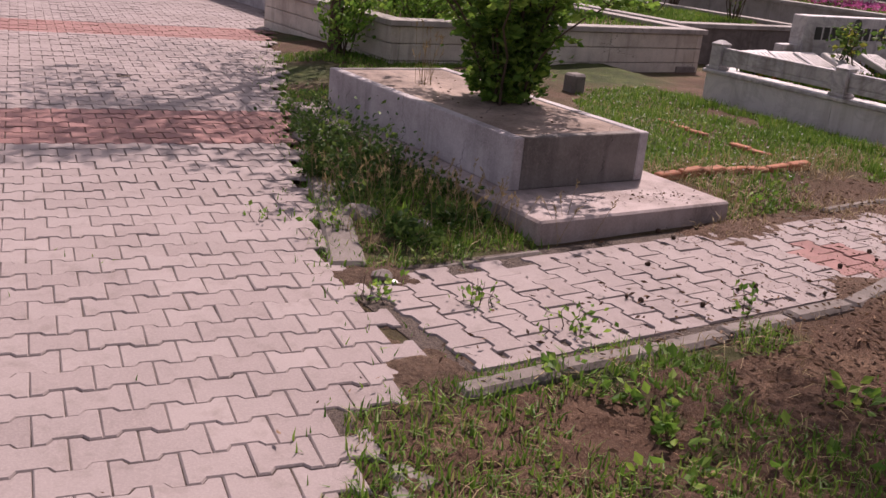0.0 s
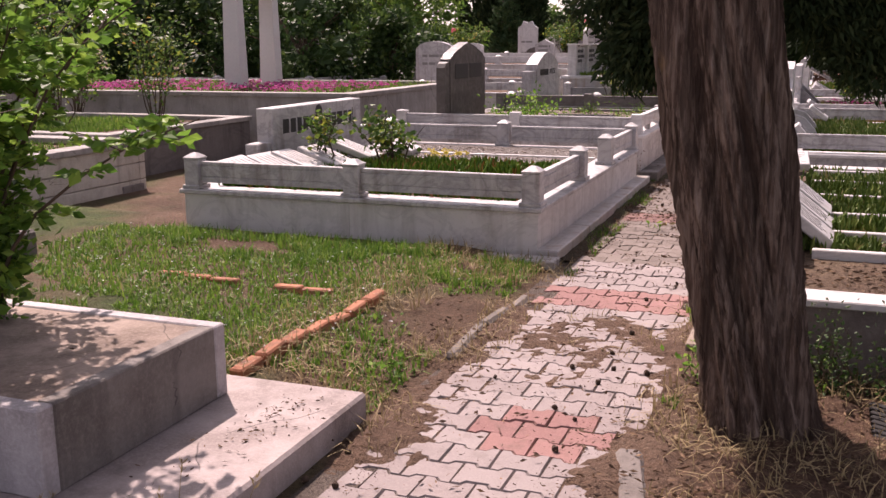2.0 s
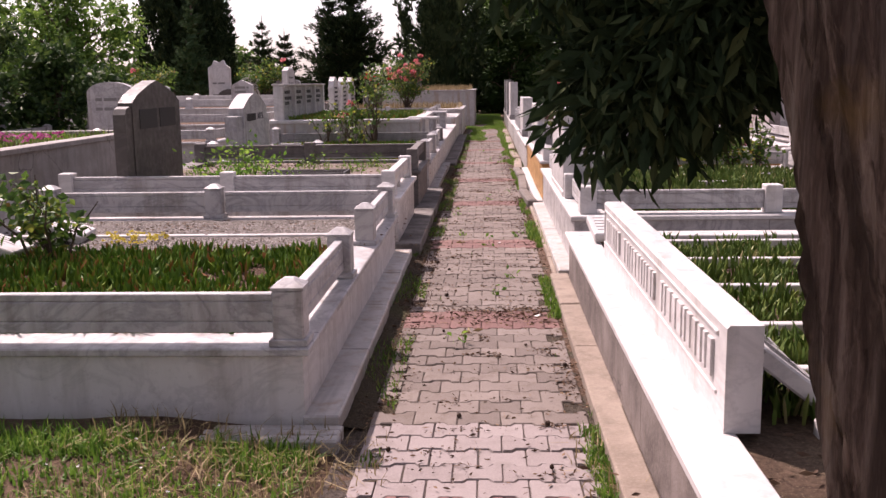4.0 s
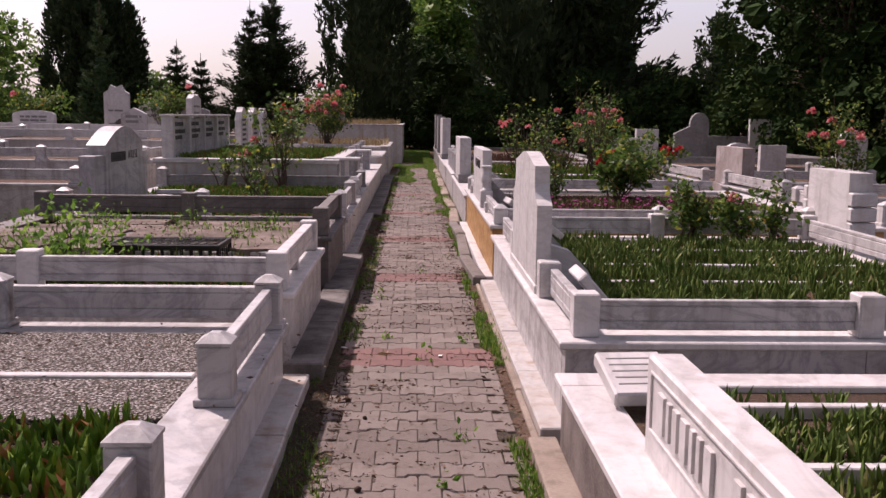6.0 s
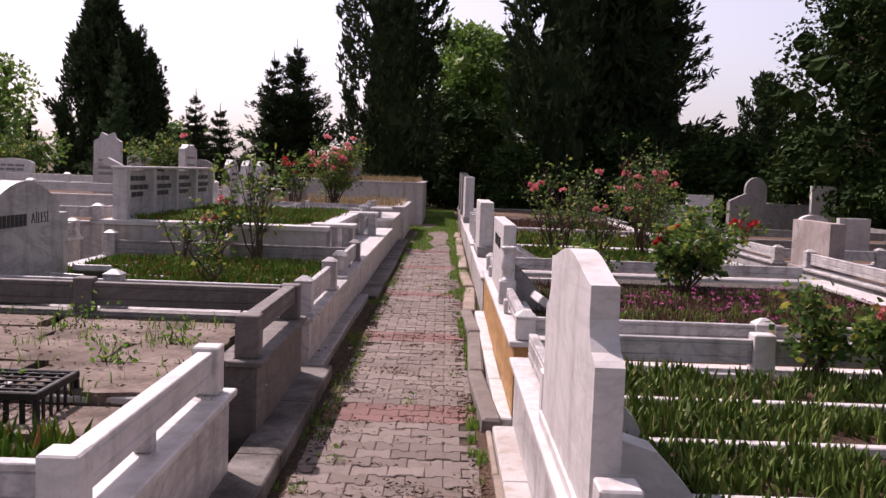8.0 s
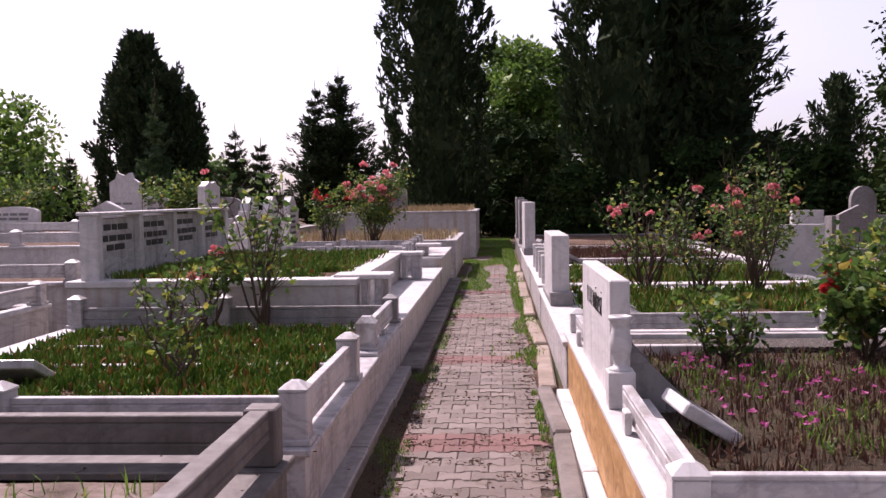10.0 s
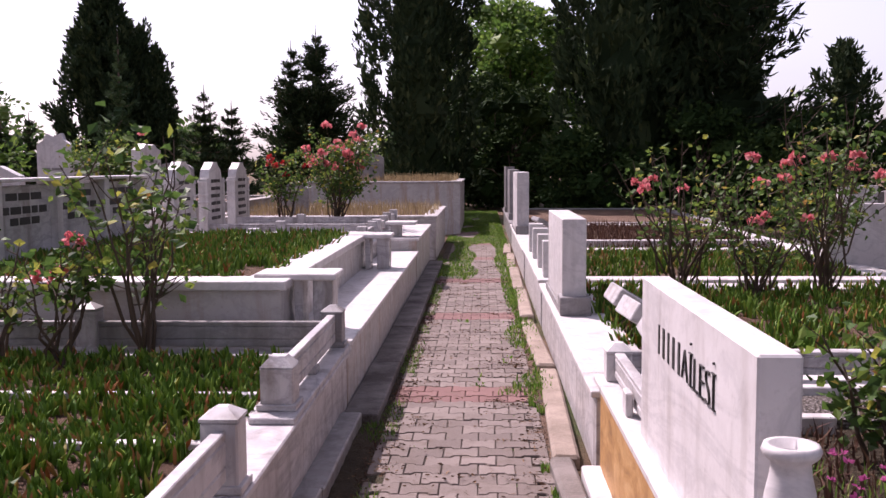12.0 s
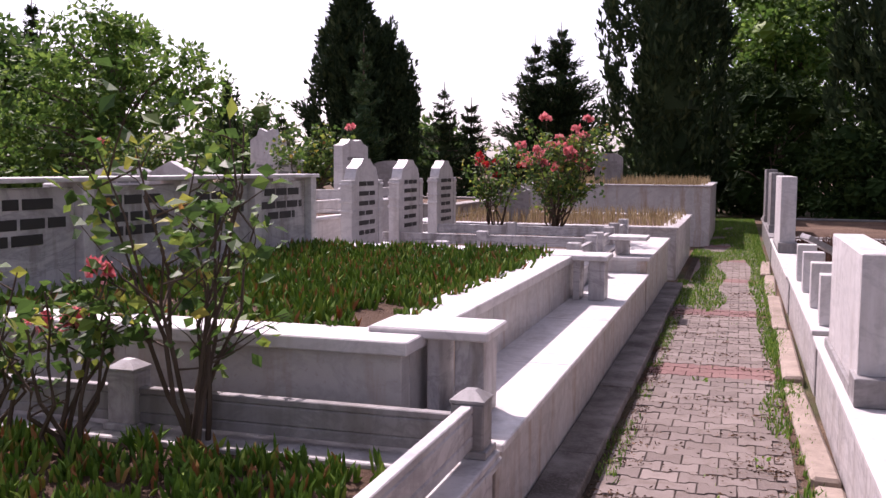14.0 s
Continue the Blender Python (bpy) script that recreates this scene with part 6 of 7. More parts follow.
rose_bush(7.6, 19.6, 0.0, 1.9, 0.7, 17, "tall rose bush with pale pink blooms", 12, 1300, 8, leaf_from=0.3, bloom=0.07, twigs=30)
rose_bush(-6.3, 27.2, 0.96, 1.3, 0.75, 18, "yellowing rose bush beyond the graves", 14, 1800, 1, leaf_from=0.25, bloom=0.07, twigs=36, size=0.075)
rose_bush(-9.3, 27.0, 0.96, 1.1, 0.6, 19, "yellowing rose bush beyond the graves", 14, 1500, 1, leaf_from=0.25, bloom=0.07, twigs=36, size=0.075)


def leafy_bush(x, y, z, h, r, seed, label, stems=14, leaves=3600, size=0.05, mat=None, low=0.0):
    rng = np.random.default_rng(seed)
    root = thing("bush", (x, y, z), label, "bush")
    wood, green = MB(), MB()
    pts, dirs = [], []
    for i in range(stems):
        a, q = rng.uniform(0, 6.283), rng.uniform(0.1, 1.0)
        tip = Vector((x + math.cos(a) * r * q, y + math.sin(a) * r * q, z + h * rng.uniform(0.55, 1.0) * (1.05 - 0.3 * q)))
        base = Vector((x + math.cos(a) * 0.09 * q, y + math.sin(a) * 0.09 * q, z - 0.04))
        line = twiggy(wood, base, tip, 0.010 * min(1.0, h / 0.6 + 0.1), 5, rng, 0.03 * min(1.0, h / 0.5))
        for _ in range(leaves // stems):
            t = low + (1 - low) * rng.uniform(0.08, 1.05)
            k = min(4, int(t * 5))
            p = line[k].lerp(line[k + 1], t * 5 - k)
            sp = (0.05 + 0.10 * t) * min(1.0, h / 0.45 + 0.2) * min(1.0, 0.35 + r)
            pts.append(tuple(p + Vector(rng.normal(0, sp, 3).tolist())))
            dirs.append((math.cos(a) * 0.5, math.sin(a) * 0.5, 0.35))
    leaf_quads(green, pts, dirs, size, rng, 0.6, 0.3)
    part("branchwork", wood, M_STEM, root)
    part("foliage", green, mat or M_BUSH_LEAF, root)


def arching_bush(x, y, z, h, r, seed, label, stems=26, size=0.045, mat=None):
    """Long arching stems with side sprays of paired leaves, thick and dark at the foot."""
    rng = np.random.default_rng(seed)
    root = thing("bush", (x, y, z), label, "bush")
    wood, green = MB(), MB()
    pts, dirs = [], []
    for i in range(stems):
        a, q = 2 * math.pi * i / stems + rng.normal(0, 0.3), rng.uniform(0.15, 1.0)
        out = Vector((math.cos(a), math.sin(a), 0))
        base = Vector((x, y, z - 0.04)) + out * 0.16 * q
        top = h * rng.uniform(0.75, 1.0) * (1.0 - 0.35 * q)
        line = [base + out * (r * q * t ** 1.9) + Vector((0, 0, top * (1.25 * t - 0.25 * q * t ** 3))) + Vector(rng.normal(0, 0.012, 3).tolist()) for t in (0, 0.17, 0.34, 0.5, 0.67, 0.84, 1.0)]
        wood.tube(line, [0.011 * (1 - 0.13 * k) for k in range(7)], 5)
        for _ in range(17):
            t = rng.uniform(0.06, 1.0)
            k = min(5, int(t * 6))
            p = line[k].lerp(line[k + 1], t * 6 - k)
            b = rng.uniform(0, 6.283)
            d = Vector((math.cos(b), math.sin(b), rng.uniform(-0.25, 0.55))) * rng.uniform(0.10, 0.26) * (0.45 + 0.55 * t)
            wood.tube([p, p + d * 0.6 + Vector((0, 0, 0.012)), p + d], [0.003, 0.002, 0.001], 3)
            for u in np.linspace(0.2, 1.0, 9):
                for sgn in (-1, 1):
                    side = Vector((-d.y, d.x, 0)) * sgn
                    pts.append(tuple(p + d * float(u) + side * 0.12 + Vector(rng.normal(0, 0.010, 3).tolist())))
                    dirs.append(tuple((side * 2.2 + d * 1.3).normalized() * 1.6 + Vector((0, 0, -0.2))))
    leaf_quads(green, pts, dirs, size, rng, 0.62, 0.25)
    part("branchwork", wood, M_STEM, root)
    part("foliage", green, mat or M_BUSH_LEAF, root)


def seed_grass(spots, label, seed, h=0.26, name="seed_heads"):
    """Bent dry stalks that end in feathery seed heads."""
    rng = np.random.default_rng(seed)
    mb = MB()
    for x, y, z, n, spread in spots:
        for _ in range(n):
            p = Vector((x + rng.normal(0, spread), y + rng.normal(0, spread), z))
            tip = p + Vector((rng.normal(0, 0.05), rng.normal(0, 0.05), h * rng.uniform(0.5, 1.1)))
            mb.tube([p, p.lerp(tip, 0.55) + Vector((0, 0, 0.01)), tip], [0.0016, 0.0014, 0.001], 3)
            k = 12
            u = rng.uniform(0, 1, k)
            d = (tip - p).normalized()
            leaf_quads(mb, np.array(tip) + np.outer(u - 0.3, np.array(d)) * 0.05, np.tile(np.array(d) * 1.2, (k, 1)), 0.026, rng, 0.22)
    solo(name, mb, M_STRAW, label, "dry grass", "stuff")


arching_bush(-2.14, 0.40, 0.40, 1.62, 1.0, 1, "leafy green bush growing out of the tomb top", 38, 0.060, M_BUSH_LEAF)
leafy_bush(-2.14, 0.40, 0.40, 0.62, 0.24, 5, "dense dark growth at the foot of the tomb bush", 14, 2400, 0.045, M_BUSH_DARK)
seed_grass([(-2.72, 0.14, 0.40, 16, 0.035)], "tuft of dry oat stalks growing on the tomb", 3, 0.36)
seed_grass([(-1.25, -0.85, 0.0, 46, 0.20), (-1.0, -0.62, 0.0, 26, 0.12), (-1.75, -0.75, 0.0, 16, 0.2), (-0.75, -0.62, 0.0, 10, 0.1), (-0.62, -0.30, 0.0, 6, 0.05)], "dry grass stalks with seed heads beside the tomb", 4, 0.24)
leafy_bush(-2.2, 8.95, 0.42, 0.42, 0.42, 2, "bright green weed bush in a grave bed", 12, 900, 0.05)
for i, (x, y, h, r) in enumerate(((-1.7, -0.72, 0.24, 0.28), (-2.15, -0.62, 0.26, 0.3), (-2.6, -0.6, 0.24, 0.3), (-1.3, -0.62, 0.16, 0.2), (-3.0, -0.55, 0.2, 0.28), (-2.0, -0.9, 0.14, 0.2), (-1.45, -0.95, 0.12, 0.2), (-3.4, -0.3, 0.2, 0.3), (-0.95, -0.7, 0.1, 0.16), (-0.85, -1.1, 0.09, 0.16))):
    leafy_bush(x, y, 0.0, h, r, 300 + i, "dark leafy weeds beside the tomb", 12, 800, 0.036, M_TREE_LEAF)
for i, (x, y, h, r, n) in enumerate(((-0.05, -1.2, 0.14, 0.10, 60), (0.33, -1.05, 0.16, 0.12, 70), (-0.28, -1.62, 0.14, 0.12, 70), (0.42, -0.1, 0.12, 0.10, 60), (-0.75, 1.35, 0.13, 0.09, 80), (-1.0, 2.0, 0.10, 0.12, 80), (0.62, 1.85, 0.22, 0.14, 110), (0.58, 2.2, 0.16, 0.10, 70), (1.05, 1.82, 0.2, 0.16, 150), (-1.05, -1.28, 0.16, 0.16, 90), (-1.35, -1.62, 0.1, 0.1, 40))):
    leafy_bush(x, y, -0.02, h, r, 10 + i, "small green weed growing from the ground", 7, n, 0.032)
# Weeds at the wall: their shade is put into the dark leaf colour.
leafy_bush(1.12, 1.80, 0.0, 0.36, 0.16, 351, "leafy weed against the planter wall, darkened for its shade", 10, 800, 0.022, M_WEED_DARK)
grate = thing("grate", (1.56, 1.35, 0.02), "dark slatted iron grate lying beside the planter wall", "grate")
for k in range(8):
    mb = MB()
    mb.box(-0.30, 0.30, -0.014, 0.014, 0.0, 0.022, 0.004, pose(1.56, 1.20 + 0.042 * k, 0.022 + 0.003 * k, 0, 0, -28))
    part("bar", mb, M_RUSTBLACK, grate)
for k in (-1, 1):
    mb = MB()
    mb.box(-0.012, 0.012, -0.20, 0.20, -0.05, 0.01, 0.004, pose(1.56 + 0.24 * k, 1.35 - 0.128 * k, 0.022, 4, 0, 0))
    part("side_bar", mb, M_RUSTBLACK, grate)
leafy_bush(1.45, 1.80, 0.0, 0.42, 0.26, 350, "leafy weed against the planter wall, darkened for its shade", 14, 1500, 0.021, M_WEED_DARK)
for i, (x, y, n) in enumerate(((0.91, -1.15, 60), (1.07, -1.22, 70), (1.21, -0.49, 60), (0.78, -0.9, 30), (1.28, -1.4, 40), (1.45, -0.95, 30), (0.72, -1.35, 30), (2.1, -1.4, 40))):
    leafy_bush(x, y, 0.02, 0.06, 0.16, 30 + i, "broad-leaved green weed on the bare earth", 9, n, 0.048)


def bare_soil(label, seed, x0, x1, y0, y1, step=0.028):
    """Dark crumbly earth with clods, thinning out at its edges."""
    mb = MB()
    nx, ny = int((x1 - x0) / step), int((y1 - y0) / step)
    for j in range(ny + 1):
        for i in range(nx + 1):
            x, y = x0 + i * step, y0 + j * step
            e = min(x - x0, x1 - x, y - y0, y1 - y)
            w = min(1.0, e / 0.35) + 0.8 * noise.noise((x * 1.7, y * 1.7, seed)) - 0.25
            clod = max(0.0, noise.noise((x * 9, y * 9, seed))) * 0.05 + max(0.0, noise.noise((x * 24, y * 24, seed))) * 0.022
            mb.v.append((x, y, hill(x, y) + (0.004 + clod if w > 0 else -0.03)))
    w = nx + 1
    mb.f = [(j * w + i, j * w + i + 1, (j + 1) * w + i + 1, (j + 1) * w + i) for j in range(ny) for i in range(nx)]
    solo("bare_soil", mb, M_SOIL_DARK, label, "earth", "stuff", True)


bare_soil("dark crumbly earth between kerb and trunk", 11, 0.66, 3.0, -2.3, 1.9)
for i, (x, y) in enumerate(((-2.6, 11.1), (-1.4, 10.5), (-3.1, 10.5), (-2.0, 11.62), (-1.2, 11.1), (-2.9, 11.7), (-1.75, 9.9))):
    leafy_bush(x, y, 0.44, 0.24, 0.14, 330 + i, "green weed growing between broken slabs", 8, 110, 0.035)
for i, (x, y) in enumerate(((0.08, 11.92), (0.05, 8.6), (0.32, 9.1), (-0.2, 9.2), (0.22, 7.2), (-0.1, 5.3), (0.1, 6.6), (0.35, 12.9), (-0.3, 10.6), (0.1, 17.8), (0.3, 18.6), (-0.1, 20.6))):
    leafy_bush(x, y, -0.03, 0.09, 0.05, 40 + i, "small weed growing between the pavers", 5, 22, 0.035)
broad_tree(-6.25, 1.22, 5.8, 2.1, 160, "leafy tree beside the plastered planter", 0.34, 5200, 0.10, M_BUSH_LEAF, 30, 0.0, 0.36)
leafy_bush(-6.2, 1.22, 0.0, 1.5, 0.5, 60, "leafy suckers round the foot of a tree", 10, 1200, 0.07, None, 0.25)
for i, (x, y, h, r) in enumerate(((-6.6, 3.4, 0.6, 0.7), (-6.3, 2.3, 0.6, 0.6), (-7.4, 2.6, 0.75, 0.7), (-6.7, 4.4, 0.6, 0.6), (-8.2, 3.6, 0.8, 0.8))):
    leafy_bush(x, y, 0.43, h, r, 61 + i, "green shrub growing in the plastered planter", 14, 1500, 0.06)
for i, (x, y) in enumerate(((-8.2, 7.6), (-7.4, 8.6), (-9.4, 9.3))):
    leafy_bush(x, y, 0.45, 1.7, 0.6, 70 + i, "twiggy shrub with reddish leaves", 12, 900, 0.06, M_ROSE_LEAF, 0.35)

# ---------------------------------------------------------------- planters and graves off the path
g = surround("cracked cream-rendered planter wall with shrubs", -8.95, -5.60, 1.50, 6.10, 0.51, M_PLASTER, M_CREAM_WALL, lip=0.04, ledge_h=0.06, ledge_w=0.24, bed=0.44, bed_mat=M_SOIL, courses=3)
g = surround("dark weathered planter wall with grass on top", -9.6, -6.25, 6.25, 9.2, 0.52, M_PLASTER, M_TERRAZZO, lip=0.03, ledge_h=0.06, ledge_w=0.22, bed=0.46, bed_mat=M_SOIL)
g = surround("pale grey rendered grave box beyond the planter", -13.4, -9.95, 2.3, 6.0, 0.70, M_MARBLE_GREY, M_TOMB_SIDE, lip=0.05, ledge_h=0.07, ledge_w=0.24, bed=0.64, bed_mat=M_SOIL)
mb = MB()
mb.box(-6.25, -5.62, 5.66, 6.0, -0.05, 0.05, 0.01)
solo("stone_slab", mb, M_CONCRETE, "small loose concrete slab beside the planter", "slab")
mb = MB()
mb.box(-4.16, -4.0, 2.6, 2.76, -0.05, 0.24, 0.02)
solo("stub_post", mb, M_CONCRETE, "short weathered concrete stub post in the grass", "post")
g = surround("long walled grave filled with magenta ground cover", -11.5, -4.9, 9.6, 14.2, 0.82, M_PLASTER, M_PLASTER, lip=0.03, ledge_h=0.06, ledge_w=0.25, bed=0.76, bed_mat=M_SOIL)
flower_heads("carpet of magenta flowers in a walled grave", 75, 1000, -11.0, -5.4, 9.95, 12.6, 0.80, M_MAGENTA, 0.035, lambda x, y: noise.noise((x * 0.9, y * 0.9, 7)) > -0.25, "flowers", 0.08)
turf("red-brown stems in the flowered walled grave", 79, 3500, -11.1, -5.3, 9.9, 14.0, lambda x, y: noise.noise((x, y, 17)) > -0.1, 0.10, 0.011, M_BROWNWEED, 0.5, "weeds", 0.75)
turf("green stems in the flowered walled grave", 76, 7000, -11.1, -5.3, 9.9, 14.0, lambda x, y: True, 0.10, 0.012, M_GRASS, 0.5, "weeds", 0.75)
turf("grass on the dark planter", 77, 6000, -9.4, -7.0, 6.7, 8.7, lambda x, y: True, 0.09, 0.010, M_GRASS, 0.5, "grass", 0.45)
turf("grass on the plastered planter", 78, 4000, -8.7, -5.9, 1.8, 5.8, lambda x, y: True, 0.09, 0.010, M_GRASS, 0.5, "grass", 0.435)
# Dark trees stand in for the gate's shadow and close off the road.
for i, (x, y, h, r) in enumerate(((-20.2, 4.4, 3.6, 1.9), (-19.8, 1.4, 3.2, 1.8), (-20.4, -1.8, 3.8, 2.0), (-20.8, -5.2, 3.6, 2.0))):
    broad_tree(x, y, h, r, 190 + i, "dark tree added for the shadow at the end of the road", 0.02, 5000, 0.16, M_SHADE_LEAF, 60, core=0.5)
gate = thing("gate_pillar", (-17.2, 4.75, 0), "low brown gate pillar beside a low wall at the end of the road", "pillar")
slab("shaft", gate, -17.35, -17.05, 4.62, 4.90, -0.05, 0.72, M_TAN_WALL, 0.012)
slab("cap", gate, -17.39, -17.01, 4.58, 4.94, 0.72, 0.78, M_TAN_WALL, 0.012)
slab("side_wall", gate, -17.30, -17.10, 4.90, 7.6, -0.05, 0.50, M_TAN_WALL, 0.012)
arch = thing("memorial_arch", (-8.0, 12.1, 0.8), "white memorial of two columns under an inscribed lintel", "memorial")
for ya, yb in ((11.44, 11.68), (12.56, 12.80)):
    mb = MB()
    mb.add([(-8.16, ya, 0.72), (-7.84, ya, 0.72), (-7.84, yb, 0.72), (-8.16, yb, 0.72), (-8.13, ya + 0.03, 2.32), (-7.87, ya + 0.03, 2.32), (-7.87, yb - 0.03, 2.32), (-8.13, yb - 0.03, 2.32)], [(3, 2, 1, 0), (4, 5, 6, 7)] + [(i, (i + 1) % 4, 4 + (i + 1) % 4, 4 + i) for i in range(4)])
    part("column", mb, M_CREAM, arch)
slab("lintel", arch, -8.16, -7.84, 11.38, 12.86, 2.322, 2.75, M_CREAM)
bars(arch, face_plus_x(-7.84), [(11.6, 12.6, 2.42)], M_BRICK, 0.12, 0.03)


def simple_stone(x, y, z, w, h, label, mat=None, along="y", top="flat", th=0.14, text=2, ink=None, footing=False):
    """A standing stone facing the path or the walker."""
    s = thing("headstone", (x, y, z), label, "headstone")
    tops = {"flat": [(w / 2, h), (-w / 2, h)], "round": [(w / 2 * math.cos(a), h * 0.82 + h * 0.18 * math.sin(a)) for a in [math.pi * i / 10 for i in range(11)]],
            "gable": [(w / 2, h * 0.8), (0, h), (-w / 2, h * 0.8)], "crown": [(w / 2, h * 0.9), (w * 0.3, h * 0.94), (w * 0.22, h), (0, h * 0.97), (-w * 0.22, h), (-w * 0.3, h * 0.94), (-w / 2, h * 0.9)]}[top]
    mb = MB()
    if along == "y":
        mb.prism([(y - w / 2, z), (y + w / 2, z)] + [(y + a, z + b) for a, b in tops], "x", x - th / 2, x + th / 2)
    else:
        mb.prism([(x - w / 2, z), (x + w / 2, z)] + [(x + a, z + b) for a, b in tops], "y", y - th / 2, y + th / 2)
    part("block", mb, mat or M_MARBLE, s)
    if footing:
        if along == "y":
            slab("footing", s, x - th / 2 - 0.03, x + th / 2 + 0.03, y - w / 2 - 0.04, y + w / 2 + 0.04, -0.1, z, mat or M_MARBLE)
        else:
            slab("footing", s, x - w / 2 - 0.04, x + w / 2 + 0.04, y - th / 2 - 0.03, y + th / 2 + 0.03, -0.1, z, mat or M_MARBLE)
    for i in range(text):
        q = z + h * (0.68 - 0.16 * i)
        if along == "y":
            bars(s, face_plus_x(x + th / 2) if x < 0 else face_minus_x(x - th / 2), [(y - w * 0.32, y + w * 0.32, q)], ink or M_GREYINK, 0.05, 0.03)
        else:
            bars(s, lambda a, b, c, d: (a, b, y - th / 2 - 0.004, y - th / 2 + 0.004, c, d), [(x - w * 0.32, x + w * 0.32, q)], ink or M_GREYINK, 0.05, 0.03)
    return s


def low_grave(x0, x1, y0, y1, z, label, mat=None, bed=None):
    g = surround(label, x0, x1, y0, y1, z, mat or M_MARBLE, mat or M_MARBLE, ledge_w=0.2, bed=z - 0.04, bed_mat=bed or M_SOIL_DRY)
    for px, py in ((x0 + 0.1, y0 + 0.1), (x1 - 0.1, y0 + 0.1), (x0 + 0.1, y1 - 0.1), (x1 - 0.1, y1 - 0.1), ((x0 + x1) / 2, y0 + 0.1)):
        post(g, px, py, z, z + 0.24, mat or M_MARBLE, 0.13)
    rail(g, x0 + 0.17, y0 + 0.1, (x0 + x1) / 2 - 0.07, y0 + 0.1, z + 0.05, z + 0.19, mat or M_MARBLE)
    rail(g, (x0 + x1) / 2 + 0.07, y0 + 0.1, x1 - 0.17, y0 + 0.1, z + 0.05, z + 0.19, mat or M_MARBLE)
    rail(g, x0 + 0.1, y0 + 0.17, x0 + 0.1, y1 - 0.17, z + 0.05, z + 0.19, mat or M_MARBLE)
    rail(g, x1 - 0.1, y0 + 0.17, x1 - 0.1, y1 - 0.17, z + 0.05, z + 0.19, mat or M_MARBLE)
    return g


# second row behind the path-side graves on the left
low_grave(-8.2, -4.3, 15.4, 17.8, 0.55, "white marble grave in the second row")
low_grave(-7.6, -4.2, 18.2, 20.8, 0.72, "white marble grave in the second row")
low_grave(-9.0, -4.3, 21.6, 25.2, 0.95, "white marble grave in the second row", M_MARBLE_CLEAN)
low_grave(-14.0, -9.4, 20.0, 25.0, 0.9, "white marble grave in the third row")
low_grave(-13.5, -8.8, 15.6, 18.6, 0.6, "white marble grave in the third row")
low_grave(-10.5, -5.2, 26.2, 28.6, 1.0, "white marble grave in the third row", M_MARBLE_CLEAN)
simple_stone(-6.25, 16.2, 0.55, 0.8, 0.98, "white marble headstone with a rounded top", M_MARBLE, "x", "round")
simple_stone(-8.0, 29.2, 0.0, 0.66, 2.2, "tall pale headstone with a crowned top", M_MARBLE_CLEAN, "x", "crown")
simple_stone(-7.6, 28.9, 0.0, 0.8, 1.35, "dark upright headstone before a pale one", M_GRANITE, "x", "round")
simple_stone(-5.45, 26.95, 0.95, 1.0, 0.98, "white marble headstone with a crowned top", M_MARBLE_CLEAN, "y", "crown", text=2)
simple_stone(-9.2, 26.6, 0.95, 1.0, 0.55, "broad white headstone with rounded shoulders", M_MARBLE_CLEAN, "x", "round")
simple_stone(-6.6, 27.2, 1.0, 0.5, 0.75, "small pointed white marble headstone", M_MARBLE_CLEAN, "x", "gable")
simple_stone(-5.6, 22.4, 0.95, 0.5, 0.62, "small pointed white marble headstone", M_MARBLE, "x", "gable")
simple_stone(-11.5, 22.0, 0.9, 1.2, 0.7, "broad white headstone in the third row", M_MARBLE, "x", "flat")
simple_stone(-6.3, 31.0, 0.84, 0.8, 0.8, "grey headstone among dry grass", M_MARBLE_GREY, "x", "round")
simple_stone(-3.3, 28.6, 0.68, 0.5, 0.6, "small grey headstone among dry grass", M_MARBLE_GREY, "x", "gable")
simple_stone(-2.6, 34.8, 1.15, 0.6, 0.7, "small grey headstone on the far wall", M_MARBLE_GREY, "x", "round")
hs = simple_stone(-9.62, 4.5, 0.55, 1.5, 0.86, "broad grey family headstone behind the planter", M_CONCRETE, "y", "flat", text=0, footing=True)
lettering(hs, "AİLESİ", 0.16, pose(-9.548, 4.62, 1.18, 90, 0, 90), M_INK)
bars(hs, face_plus_x(-9.55), [(3.9, 4.5, 1.19), (3.9, 4.4, 1.0), (4.5, 5.1, 1.0), (3.9, 4.4, 0.88), (4.5, 5.1, 0.88)], M_INK, 0.07, 0.03)
simple_stone(-11.4, 4.0, 0.66, 1.6, 1.0, "white marble headstone with lines of writing", M_MARBLE_CLEAN, "y", "flat", text=4)

# right side, second row and beyond
low_grave(3.62, 7.2, 8.6, 11.3, 0.30, "white marble grave in the second row", M_MARBLE_CLEAN)
low_grave(4.6, 8.4, 12.2, 14.6, 0.45, "white marble grave in the second row", M_MARBLE_CLEAN)
low_grave(4.9, 8.4, 15.6, 18.2, 0.45, "white marble grave in the second row", M_MARBLE)
low_grave(4.9, 8.0, 19.2, 22.0, 0.42, "white marble grave in the second row", M_MARBLE)
low_grave(5.0, 9.0, 23.0, 26.5, 0.5, "white marble grave in the second row", M_MARBLE_GREY)
low_grave(4.5, 8.2, 3.0, 7.4, 0.4, "white marble grave in the second row", M_MARBLE_CLEAN)
hs = simple_stone(3.72, 11.22, 0.30, 0.82, 0.75, "broad white marble headstone with banded ends", M_MARBLE_CLEAN, "y", "flat", 0.2, 0, footing=True)
for yy in (10.76, 11.68):
    for k in range(4):
        slab("banded_block", hs, 3.61, 3.83, yy - 0.048, yy + 0.048, 0.40 + k * 0.125, 0.515 + k * 0.125, M_MARBLE_CLEAN, 0.012)
